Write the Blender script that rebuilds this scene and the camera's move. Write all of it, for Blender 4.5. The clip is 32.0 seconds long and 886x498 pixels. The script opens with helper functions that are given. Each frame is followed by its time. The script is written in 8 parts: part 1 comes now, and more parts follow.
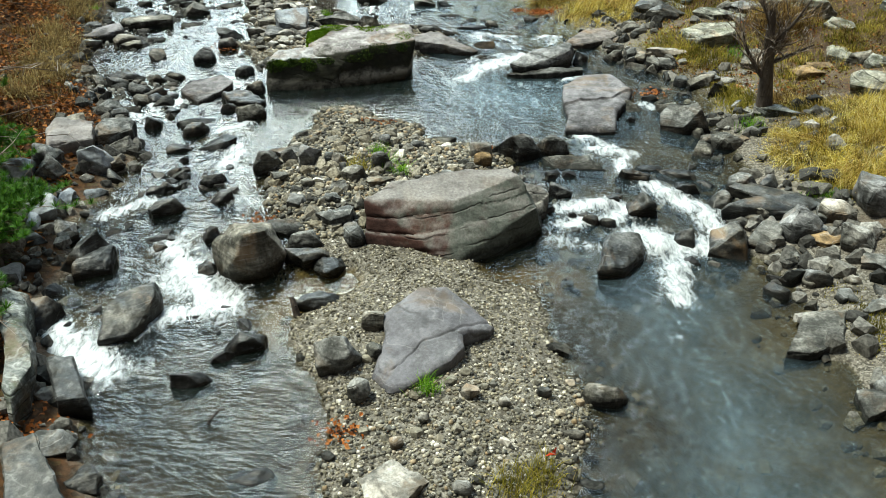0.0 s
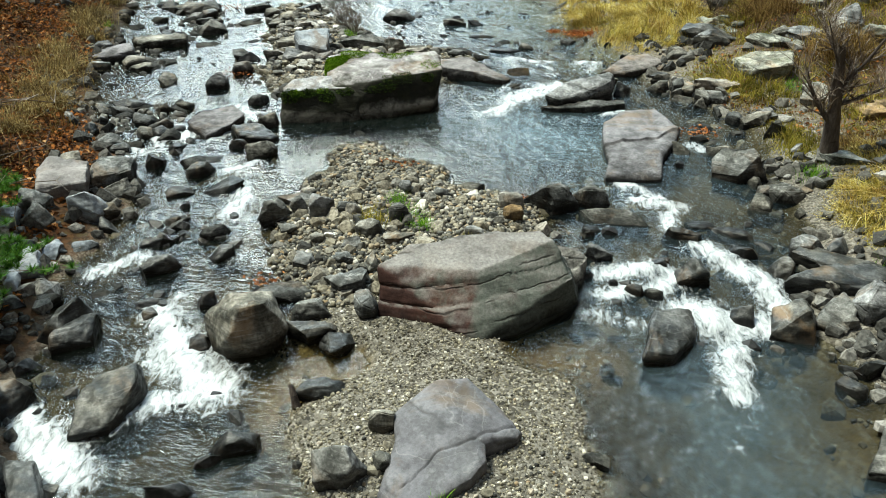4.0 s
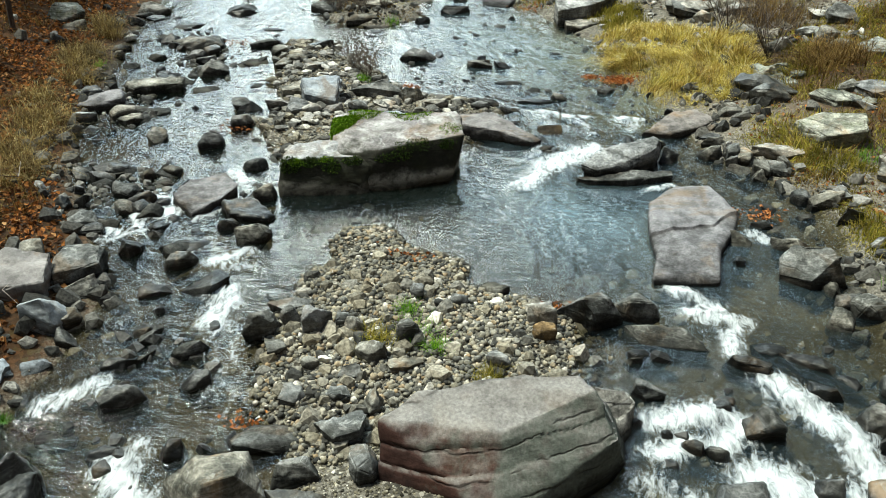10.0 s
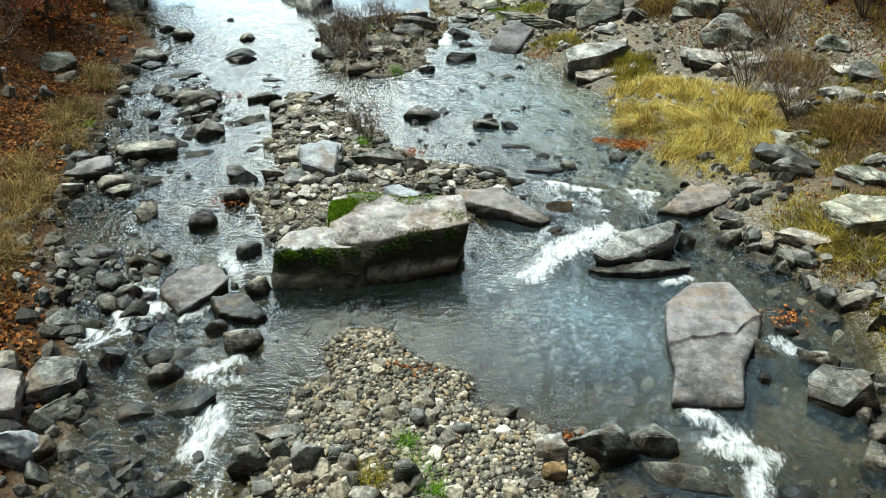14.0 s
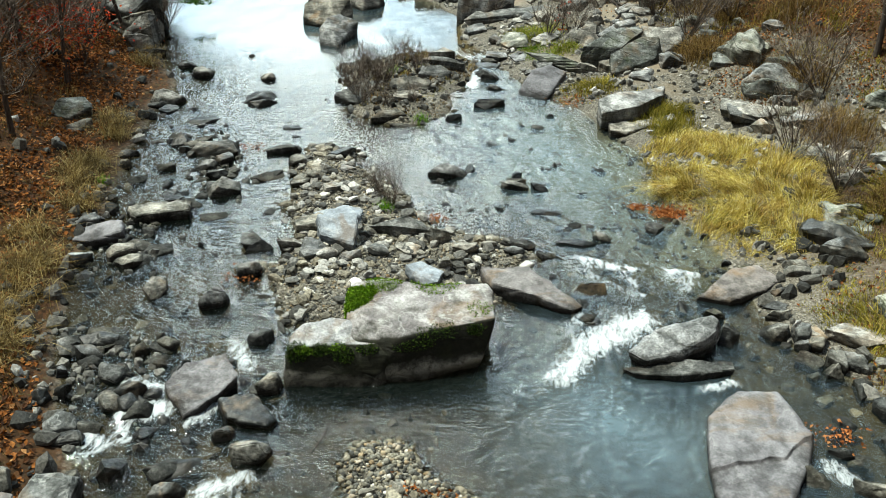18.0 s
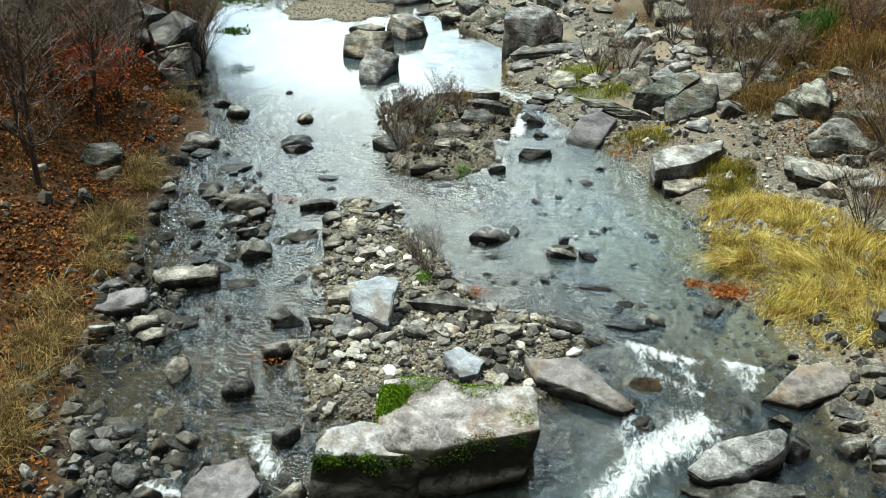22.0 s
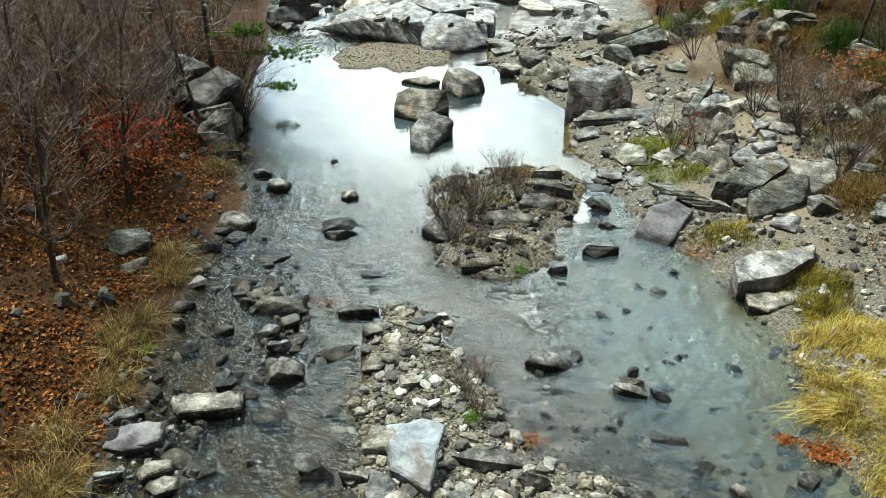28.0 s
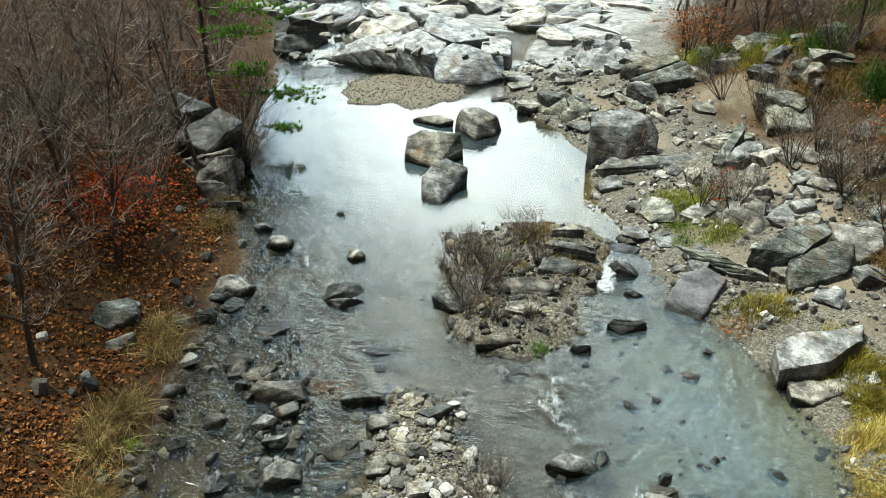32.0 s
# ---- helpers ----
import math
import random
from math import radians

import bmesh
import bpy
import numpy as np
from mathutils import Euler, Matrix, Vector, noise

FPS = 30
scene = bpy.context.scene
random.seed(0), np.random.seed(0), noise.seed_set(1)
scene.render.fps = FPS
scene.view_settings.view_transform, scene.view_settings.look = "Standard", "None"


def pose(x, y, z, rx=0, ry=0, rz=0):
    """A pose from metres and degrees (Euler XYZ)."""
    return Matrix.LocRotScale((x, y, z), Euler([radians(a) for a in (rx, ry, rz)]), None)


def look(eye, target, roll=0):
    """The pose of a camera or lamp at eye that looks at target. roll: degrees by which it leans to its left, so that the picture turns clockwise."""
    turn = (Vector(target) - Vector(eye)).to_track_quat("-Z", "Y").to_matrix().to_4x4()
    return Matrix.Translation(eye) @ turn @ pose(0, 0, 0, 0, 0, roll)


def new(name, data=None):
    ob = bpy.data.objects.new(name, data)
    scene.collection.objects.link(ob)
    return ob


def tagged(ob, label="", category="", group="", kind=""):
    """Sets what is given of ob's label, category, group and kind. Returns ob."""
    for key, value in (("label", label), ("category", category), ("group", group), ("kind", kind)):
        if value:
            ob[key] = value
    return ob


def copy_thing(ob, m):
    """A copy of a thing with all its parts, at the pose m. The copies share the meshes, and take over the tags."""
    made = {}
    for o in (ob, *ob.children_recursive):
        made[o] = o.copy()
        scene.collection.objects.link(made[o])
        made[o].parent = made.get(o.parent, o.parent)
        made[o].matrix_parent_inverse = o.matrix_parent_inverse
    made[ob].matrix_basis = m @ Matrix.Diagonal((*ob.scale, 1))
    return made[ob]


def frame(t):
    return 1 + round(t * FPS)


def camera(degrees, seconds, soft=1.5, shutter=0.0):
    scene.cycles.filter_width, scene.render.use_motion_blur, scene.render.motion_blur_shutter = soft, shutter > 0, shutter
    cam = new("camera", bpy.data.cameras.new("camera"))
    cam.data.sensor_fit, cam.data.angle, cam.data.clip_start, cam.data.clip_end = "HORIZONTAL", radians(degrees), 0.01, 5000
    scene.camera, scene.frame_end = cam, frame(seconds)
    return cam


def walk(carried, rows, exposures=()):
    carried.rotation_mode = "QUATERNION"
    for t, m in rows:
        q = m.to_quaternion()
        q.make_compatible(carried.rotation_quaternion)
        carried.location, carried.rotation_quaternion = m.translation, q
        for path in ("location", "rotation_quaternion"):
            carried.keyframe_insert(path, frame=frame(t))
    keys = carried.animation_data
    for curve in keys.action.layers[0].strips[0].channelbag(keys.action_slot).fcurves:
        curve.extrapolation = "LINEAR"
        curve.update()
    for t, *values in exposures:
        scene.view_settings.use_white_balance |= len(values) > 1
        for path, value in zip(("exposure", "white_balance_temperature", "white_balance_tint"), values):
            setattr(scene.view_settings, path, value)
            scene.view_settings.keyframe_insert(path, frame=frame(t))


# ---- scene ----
cam = camera(54.4, 32.0, 1.0)
METRES, EYE, TILT, LEAN, TURN = 16.0, 6.7, -29.5, 0.0, 0.0
ROWS = [
    (0.0, 0.0, 0.0, 0.0, 0.0, 0.0, -0.0),
    (0.5, 0.0007, 0.0115, 0.0082, 0.23, -0.03, -0.12),
    (1.0, 0.0012, 0.0239, 0.0165, 0.48, -0.04, -0.25),
    (1.5, 0.0019, 0.0355, 0.0241, 0.73, -0.05, -0.38),
    (2.0, 0.0029, 0.0483, 0.0327, 0.98, -0.07, -0.51),
    (2.5, 0.004, 0.0607, 0.041, 1.22, -0.1, -0.66),
    (3.0, 0.0051, 0.074, 0.0497, 1.5, -0.12, -0.8),
    (3.5, 0.0055, 0.0864, 0.0577, 1.76, -0.14, -0.94),
    (5.5, 0.0022, 0.1352, 0.091, 2.71, -0.28, -1.45),
    (6.0, 0.002, 0.1482, 0.0988, 2.97, -0.28, -1.58),
    (6.5, 0.0016, 0.1599, 0.1064, 3.15, -0.29, -1.68),
    (7.0, 0.0023, 0.1726, 0.115, 3.34, -0.32, -1.77),
    (7.5, 0.0027, 0.1849, 0.1229, 3.47, -0.34, -1.86),
    (8.0, 0.0019, 0.1977, 0.1317, 3.49, -0.36, -1.89),
    (8.5, 0.0015, 0.2088, 0.1409, 3.48, -0.38, -1.91),
    (9.0, 0.0016, 0.22, 0.1517, 3.49, -0.39, -1.93),
    (9.5, 0.0013, 0.2297, 0.1618, 3.49, -0.41, -1.95),
    (10.0, 0.0012, 0.2393, 0.1733, 3.5, -0.4, -1.96),
    (10.5, 0.0011, 0.2477, 0.1849, 3.54, -0.44, -2.02),
    (11.0, 0.0009, 0.2563, 0.1977, 3.58, -0.44, -2.04),
    (11.5, 0.0002, 0.2634, 0.2105, 3.58, -0.46, -2.06),
    (12.0, -0.0007, 0.2702, 0.2251, 3.6, -0.45, -2.08),
    (12.5, -0.0016, 0.2763, 0.2387, 3.63, -0.47, -2.11),
    (13.0, -0.0025, 0.2831, 0.2522, 3.69, -0.47, -2.16),
    (13.5, -0.0031, 0.2899, 0.2645, 3.75, -0.47, -2.2),
    (14.0, -0.0035, 0.2976, 0.2775, 3.88, -0.49, -2.28),
    (14.5, -0.0044, 0.3048, 0.2896, 3.99, -0.49, -2.35),
    (16.5, -0.0097, 0.3345, 0.3416, 4.48, -0.65, -2.74),
    (17.0, -0.0109, 0.3433, 0.3538, 4.76, -0.68, -2.89),
    (17.5, -0.012, 0.3516, 0.365, 5.11, -0.71, -3.06),
    (18.0, -0.014, 0.3605, 0.377, 5.46, -0.74, -3.25),
    (18.5, -0.0165, 0.3689, 0.3876, 5.78, -0.77, -3.44),
    (19.0, -0.0192, 0.3782, 0.3995, 6.15, -0.81, -3.64),
    (19.5, -0.0206, 0.3866, 0.4109, 6.51, -0.83, -3.82),
    (20.0, -0.0229, 0.3957, 0.4226, 6.81, -0.86, -3.97),
    (20.5, -0.0251, 0.4042, 0.4339, 7.07, -0.89, -4.12),
    (21.0, -0.0271, 0.4139, 0.4467, 7.39, -0.92, -4.27),
    (21.5, -0.0305, 0.4235, 0.4582, 7.63, -0.94, -4.41),
    (22.0, -0.0335, 0.4338, 0.4714, 7.93, -0.98, -4.57),
    (22.5, -0.0367, 0.4434, 0.4835, 8.25, -1.01, -4.74),
    (23.0, -0.0404, 0.454, 0.4966, 8.59, -1.03, -4.93),
    (23.5, -0.0432, 0.4635, 0.5081, 8.9, -1.07, -5.09),
    (24.0, -0.0466, 0.4746, 0.5216, 9.25, -1.1, -5.28),
    (24.5, -0.0498, 0.4849, 0.5334, 9.58, -1.11, -5.46),
    (25.0, -0.0526, 0.4964, 0.5467, 9.88, -1.16, -5.61),
    (25.5, -0.0556, 0.5071, 0.5592, 10.13, -1.18, -5.74),
    (27.5, -0.0692, 0.5524, 0.609, 11.0, -1.22, -6.29),
    (28.0, -0.0724, 0.5644, 0.6214, 11.26, -1.23, -6.4),
    (28.5, -0.0758, 0.5758, 0.6331, 11.47, -1.26, -6.53),
    (29.0, -0.0799, 0.5881, 0.6455, 11.69, -1.28, -6.65),
    (29.5, -0.0833, 0.5994, 0.6574, 11.88, -1.29, -6.73),
    (30.0, -0.0872, 0.612, 0.6699, 12.04, -1.3, -6.83),
    (30.5, -0.0913, 0.6241, 0.6813, 12.08, -1.29, -6.84),
    (31.0, -0.0957, 0.6372, 0.6942, 12.09, -1.27, -6.84),
    (31.5, -0.1002, 0.6493, 0.7059, 12.09, -1.25, -6.84),
    (32.0, -0.1044, 0.6618, 0.7182, 12.08, -1.24, -6.84),
]
walk(cam, [(t, pose(0, 0, EYE, TILT, LEAN, TURN) @ pose(METRES * x, METRES * y, METRES * z, 90 + pitch, roll, yaw)) for t, x, y, z, yaw, pitch, roll in ROWS],
     exposures=((0.0, 0.04, 6450, -3), (32.0, 0.04, 6450, -3)))

# ---- sky: bright overcast, thinnest in the gap over the head of the valley ----
SUN_AZ, SUN_EL = 72.0, 62.0
SUN_WAY = Vector((-math.sin(radians(SUN_AZ)) * math.cos(radians(SUN_EL)), math.cos(radians(SUN_AZ)) * math.cos(radians(SUN_EL)), math.sin(radians(SUN_EL))))
world = bpy.data.worlds.new("overcast_sky")
scene.world = world
world.use_nodes = True
wt = world.node_tree
wt.nodes.clear()
sky = wt.nodes.new("ShaderNodeTexSky")
sky.sky_type, sky.sun_disc = "NISHITA", False
sky.sun_elevation, sky.sun_rotation = radians(SUN_EL), radians(-SUN_AZ)
sky.air_density, sky.dust_density = 1.0, 4.0
geo = wt.nodes.new("ShaderNodeTexCoord")
dot = wt.nodes.new("ShaderNodeVectorMath")
dot.operation = "DOT_PRODUCT"
GAP = radians(11.0)
dot.inputs[1].default_value = (math.cos(GAP), math.sin(GAP), -0.5)
ahead = wt.nodes.new("ShaderNodeVectorMath")
ahead.operation = "DOT_PRODUCT"
ahead.inputs[1].default_value = (-math.sin(GAP), math.cos(GAP), 0)
wt.links.new(geo.outputs["Generated"], dot.inputs[0])
wt.links.new(geo.outputs["Generated"], ahead.inputs[0])


def wcalc(op, a, b):
    n = wt.nodes.new("ShaderNodeMath")
    n.operation = op
    for sock, v in zip(n.inputs, (a, b)):
        if isinstance(v, bpy.types.NodeSocket):
            wt.links.new(v, sock)
        else:
            sock.default_value = v
    return n.outputs[0]


split = wt.nodes.new("ShaderNodeSeparateXYZ")
wt.links.new(geo.outputs["Generated"], split.inputs[0])
aside = wcalc("POWER", wcalc("DIVIDE", wcalc("ADD", dot.outputs["Value"], 0.235), 0.24), 2.0)
above = wcalc("POWER", wcalc("DIVIDE", wcalc("SUBTRACT", split.outputs[2], 0.47), 0.275), 2.0)
glow = wcalc("MULTIPLY", wcalc("POWER", 2.718, wcalc("MULTIPLY", wcalc("ADD", aside, above), -1.0)), wcalc("GREATER_THAN", ahead.outputs["Value"], 0.0))
veil = wt.nodes.new("ShaderNodeValToRGB")
for e, value in zip(veil.color_ramp.elements, (0.0, 12.5)):
    e.color = (value * 0.97, value, value * 1.0, 1)
rim = veil.color_ramp.elements.new(0.42)
rim.color = (3.0, 3.8, 4.7, 1)
wt.links.new(glow, veil.inputs[0])
dome = wt.nodes.new("ShaderNodeValToRGB")
for e, value in zip(dome.color_ramp.elements, (0.02, 0.27)):
    e.color = (value * 0.76, value * 0.97, value * 1.28, 1)
wt.links.new(split.outputs[2], dome.inputs[0])
cloudy = wt.nodes.new("ShaderNodeMix")
cloudy.data_type, cloudy.blend_type = "RGBA", "ADD"
cloudy.inputs[0].default_value = 1.0
wt.links.new(dome.outputs[0], cloudy.inputs[6])
wt.links.new(veil.outputs[0], cloudy.inputs[7])
back_sky, back_veil = wt.nodes.new("ShaderNodeBackground"), wt.nodes.new("ShaderNodeBackground")
back_sky.inputs[1].default_value, back_veil.inputs[1].default_value = 0.04, 0.9
wt.links.new(sky.outputs[0], back_sky.inputs[0])
wt.links.new(cloudy.outputs[2], back_veil.inputs[0])
both, out = wt.nodes.new("ShaderNodeAddShader"), wt.nodes.new("ShaderNodeOutputWorld")
wt.links.new(back_sky.outputs[0], both.inputs[0])
wt.links.new(back_veil.outputs[0], both.inputs[1])
wt.links.new(both.outputs[0], out.inputs[0])
sun = new("sun", bpy.data.lights.new("sun", "SUN"))
sun.data.energy, sun.data.angle, sun.data.color = 6.1, radians(12), (1.0, 0.955, 0.875)
sun.matrix_world = look(SUN_WAY * 100, (0, 0, 0))

# ---- materials ----
def material(name):
    m = bpy.data.materials.new(name)
    m.use_nodes = True
    m.node_tree.nodes.clear()
    return m, m.node_tree


def nd(nt, kind, **ins):
    n = nt.nodes.new("ShaderNode" + kind)
    for key, v in ins.items():
        sock = n.inputs[key.replace("_", " ")]
        if isinstance(v, bpy.types.NodeSocket):
            nt.links.new(v, sock)
        else:
            sock.default_value = v
    return n


def mixc(nt, f, a, b, blend="MIX"):
    n = nt.nodes.new("ShaderNodeMix")
    n.data_type, n.blend_type = "RGBA", blend
    for sock, v in ((n.inputs[0], f), (n.inputs[6], a), (n.inputs[7], b)):
        if isinstance(v, bpy.types.NodeSocket):
            nt.links.new(v, sock)
        else:
            sock.default_value = v if isinstance(v, (int, float)) else (*v, 1)
    return n.outputs[2]


def ramp(nt, f, *stops):
    n = nt.nodes.new("ShaderNodeValToRGB")
    while len(n.color_ramp.elements) < len(stops):
        n.color_ramp.elements.new(0.5)
    for e, (p, c) in zip(n.color_ramp.elements, stops):
        e.position, e.color = p, (*c, 1) if isinstance(c, tuple) else (c, c, c, 1)
    nt.links.new(f, n.inputs[0])
    return n.outputs[0]


def calc(nt, op, a, b=0.0, c=0.0):
    n = nt.nodes.new("ShaderNodeMath")
    n.operation, n.use_clamp = op, False
    for sock, v in zip(n.inputs, (a, b, c)):
        if isinstance(v, bpy.types.NodeSocket):
            nt.links.new(v, sock)
        else:
            sock.default_value = v
    return n.outputs[0]


def attr(nt, name):
    n = nt.nodes.new("ShaderNodeAttribute")
    n.attribute_name = name
    return n.outputs["Fac"]


def finish(nt, shader):
    out = nt.nodes.new("ShaderNodeOutputMaterial")
    nt.links.new(shader, out.inputs[0])


def stretched(nt, coord, scale, turn=(0, 0, 0)):
    n = nt.nodes.new("ShaderNodeMapping")
    n.inputs["Scale"].default_value, n.inputs["Rotation"].default_value = scale, turn
    nt.links.new(coord, n.inputs[0])
    return n.outputs[0]


def damp_line(nt, wobble, low, high):
    """1 where a stone stands in or just over the water, 0 where it is dry."""
    place = nd(nt, "SeparateXYZ", Vector=nd(nt, "NewGeometry").outputs["Position"])
    level = ramp(nt, calc(nt, "DIVIDE", place.outputs[1], 60.0), (0.18, 0.0), (0.275, 0.30), (0.5, 0.36), (0.75, 0.45))
    over = calc(nt, "SUBTRACT", calc(nt, "SUBTRACT", place.outputs[2], level), wobble)
    return ramp(nt, over, (low, 1.0), (high, 0.0))


def rock_material(name, dark, mid, light, rough=0.78, lichen=0.5, strata=0.6, stain=0.55, side=0.0, moss=0.0, vein=0.35, cracks=0.0, stain_colour=(0.016, 0.018, 0.014), grain_mix=0.55, face_colours=(), beds=(0.25, 0.2, 0.95), spacing=4.0, tide=None, toplit=0.8):
    """Foliated grey slate: grain, strata, pale lichen, dark water stains, rusty films, top light painted in."""
    m, nt = material(name)
    tc = nd(nt, "TexCoord").outputs["Object"]
    rnd = nd(nt, "ObjectInfo").outputs["Random"]
    shift = nt.nodes.new("ShaderNodeVectorMath")
    shift.operation = "ADD"
    nt.links.new(tc, shift.inputs[0])
    hop = nd(nt, "CombineXYZ", X=calc(nt, "MULTIPLY", rnd, 37.0), Y=calc(nt, "MULTIPLY", rnd, 11.0))
    nt.links.new(hop.outputs[0], shift.inputs[1])
    p = shift.outputs[0]
    big = nd(nt, "TexNoise", Vector=p, Scale=2.1, Detail=6.0, Roughness=0.62).outputs[0]
    grain = nd(nt, "TexNoise", Vector=p, Scale=24.0, Detail=6.0, Roughness=0.7).outputs[0]
    lay = nd(nt, "TexNoise", Vector=stretched(nt, p, (0.8, 0.8, 9.0), (0.30, 0.22, 0.4)), Scale=1.6, Detail=5.0, Roughness=0.6).outputs[0]
    col = ramp(nt, big, (0.36, dark), (0.50, mid), (0.64, light))
    col = mixc(nt, 0.30, col, ramp(nt, lay, (0.38, dark), (0.5, mid), (0.62, light)))
    col = mixc(nt, grain_mix, col, ramp(nt, grain, (0.36, 0.12), (0.5, 0.5), (0.64, 0.88)), "OVERLAY")
    rust = nd(nt, "TexNoise", Vector=p, Scale=1.3, Detail=5.0, Roughness=0.6, Distortion=0.8).outputs[0]
    col = mixc(nt, calc(nt, "MULTIPLY", ramp(nt, rust, (0.53, 0.0), (0.66, 1.0)), 0.6), col, (0.20, 0.135, 0.075))
    tone = ramp(nt, rnd, (0.0, (0.70, 0.72, 0.76)), (0.35, (0.92, 0.94, 0.98)), (0.7, (1.06, 1.03, 0.97)), (1.0, (1.30, 1.22, 1.10)))
    col = mixc(nt, 1.0, col, tone, "MULTIPLY")
    spots = nd(nt, "TexNoise", Vector=p, Scale=5.5, Detail=8.0, Roughness=0.75).outputs[0]
    col = mixc(nt, calc(nt, "MULTIPLY", ramp(nt, spots, (0.57, 0.0), (0.66, 1.0)), lichen), col, (0.46, 0.47, 0.44))
    if vein:
        v = nd(nt, "TexNoise", Vector=stretched(nt, p, (0.5, 0.8, 5.0), (0.5, 0.2, 1.0)), Scale=1.5, Detail=3.0, Distortion=0.6).outputs[0]
        line = ramp(nt, calc(nt, "ABSOLUTE", calc(nt, "SUBTRACT", v, 0.5)), (0.0, 1.0), (0.012, 0.0))
        col = mixc(nt, calc(nt, "MULTIPLY", line, vein), col, (0.55, 0.55, 0.53))
    # each colour goes on faces turned its way, with a ragged edge
    for way, shade, low, high, much in face_colours:
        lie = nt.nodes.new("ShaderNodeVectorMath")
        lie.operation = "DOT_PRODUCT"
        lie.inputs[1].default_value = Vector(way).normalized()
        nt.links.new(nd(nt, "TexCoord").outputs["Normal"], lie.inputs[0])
        fray = nd(nt, "TexNoise", Vector=p, Scale=1.7 + 3 * much, Detail=6.0, Roughness=0.65, Distortion=0.5).outputs[0]
        reach = ramp(nt, calc(nt, "ADD", lie.outputs["Value"], calc(nt, "MULTIPLY", calc(nt, "SUBTRACT", fray, 0.5), 0.9)), (low, 0.0), (high, 1.0))
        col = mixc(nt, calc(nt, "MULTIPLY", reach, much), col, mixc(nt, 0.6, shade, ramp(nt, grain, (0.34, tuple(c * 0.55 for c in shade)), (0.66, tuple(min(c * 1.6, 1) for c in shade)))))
    joint = None
    if cracks:
        lie = nt.nodes.new("ShaderNodeVectorMath")
        lie.operation = "DOT_PRODUCT"
        lie.inputs[1].default_value = Vector(beds).normalized() * spacing
        nt.links.new(tc, lie.inputs[0])
        wavy = nd(nt, "TexNoise", Vector=p, Scale=1.1, Detail=4.0, Roughness=0.55).outputs[0]
        broken = ramp(nt, nd(nt, "TexNoise", Vector=p, Scale=2.3, Detail=2.0).outputs[0], (0.42, 0.0), (0.52, 1.0))
        saw = calc(nt, "FRACT", calc(nt, "ADD", lie.outputs["Value"], calc(nt, "MULTIPLY", wavy, 1.3)))
        joint = calc(nt, "MULTIPLY", ramp(nt, calc(nt, "ABSOLUTE", calc(nt, "SUBTRACT", saw, 0.5)), (0.0, 1.0), (0.07, 0.0)), broken)
        col = mixc(nt, calc(nt, "MULTIPLY", joint, cracks), col, (0.02, 0.018, 0.016))
    if stain:
        s = nd(nt, "TexNoise", Vector=stretched(nt, p, (2.2, 2.2, 0.6)), Scale=1.6, Detail=7.0, Roughness=0.68).outputs[0]
        algae = ramp(nt, s, (0.47, 0.0), (0.58, 1.0))
        if side:
            nrm = nd(nt, "SeparateXYZ", Vector=nd(nt, "TexCoord").outputs["Normal"])
            north = nd(nt, "MapRange", Value=calc(nt, "ADD", calc(nt, "MULTIPLY", nrm.outputs[1], -1.0), calc(nt, "MULTIPLY", nrm.outputs[2], -0.6)))
            north.inputs[1].default_value, north.inputs[2].default_value = 0.1, 0.7
            algae = calc(nt, "MULTIPLY", calc(nt, "ADD", 1.0 - side, calc(nt, "MULTIPLY", north.outputs[0], side)), ramp(nt, s, (0.30, 0.0), (0.46, 1.0)))
        col = mixc(nt, calc(nt, "MULTIPLY", algae, stain), col, stain_colour)
    if moss:
        s = nd(nt, "TexNoise", Vector=p, Scale=2.6, Detail=7.0, Roughness=0.7).outputs[0]
        col = mixc(nt, calc(nt, "MULTIPLY", ramp(nt, s, (0.52, 0.0), (0.62, 1.0)), moss), col, (0.06, 0.085, 0.02))
    if toplit:
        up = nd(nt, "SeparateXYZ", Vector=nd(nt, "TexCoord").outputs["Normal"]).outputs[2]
        # light from above put into the colour: upward faces brighter, steep ones darker
        top_shade = ramp(nt, calc(nt, "ADD", up, calc(nt, "MULTIPLY", calc(nt, "SUBTRACT", rust, 0.5), 0.8)), (0.2, 0.45), (0.85, 1.2))
        col = mixc(nt, toplit, col, mixc(nt, 1.0, col, top_shade, "MULTIPLY"))
    if tide:
        rise = nd(nt, "SeparateXYZ", Vector=tc).outputs[2]
        edge = calc(nt, "ADD", rise, calc(nt, "MULTIPLY", calc(nt, "SUBTRACT", rust, 0.5), 0.55))
        band = ramp(nt, calc(nt, "SUBTRACT", edge, tide), (0.0, 1.0), (0.16, 0.0))
        col = mixc(nt, calc(nt, "MULTIPLY", band, ramp(nt, spots, (0.40, 0.15), (0.56, 0.9))), col, (0.30, 0.285, 0.25))
    damp = damp_line(nt, calc(nt, "MULTIPLY", calc(nt, "SUBTRACT", spots, 0.42), 0.35), 0.05, 0.19)
    col = mixc(nt, damp, col, mixc(nt, 1.0, col, (0.20, 0.20, 0.19), "MULTIPLY"))
    relief = calc(nt, "ADD", calc(nt, "MULTIPLY", lay, strata), calc(nt, "ADD", calc(nt, "MULTIPLY", grain, 0.22), calc(nt, "MULTIPLY", spots, 0.35)))
    if joint:
        relief = calc(nt, "SUBTRACT", relief, calc(nt, "MULTIPLY", joint, 0.9 * cracks))
    bump = nd(nt, "Bump", Strength=0.75, Distance=0.03, Height=relief)
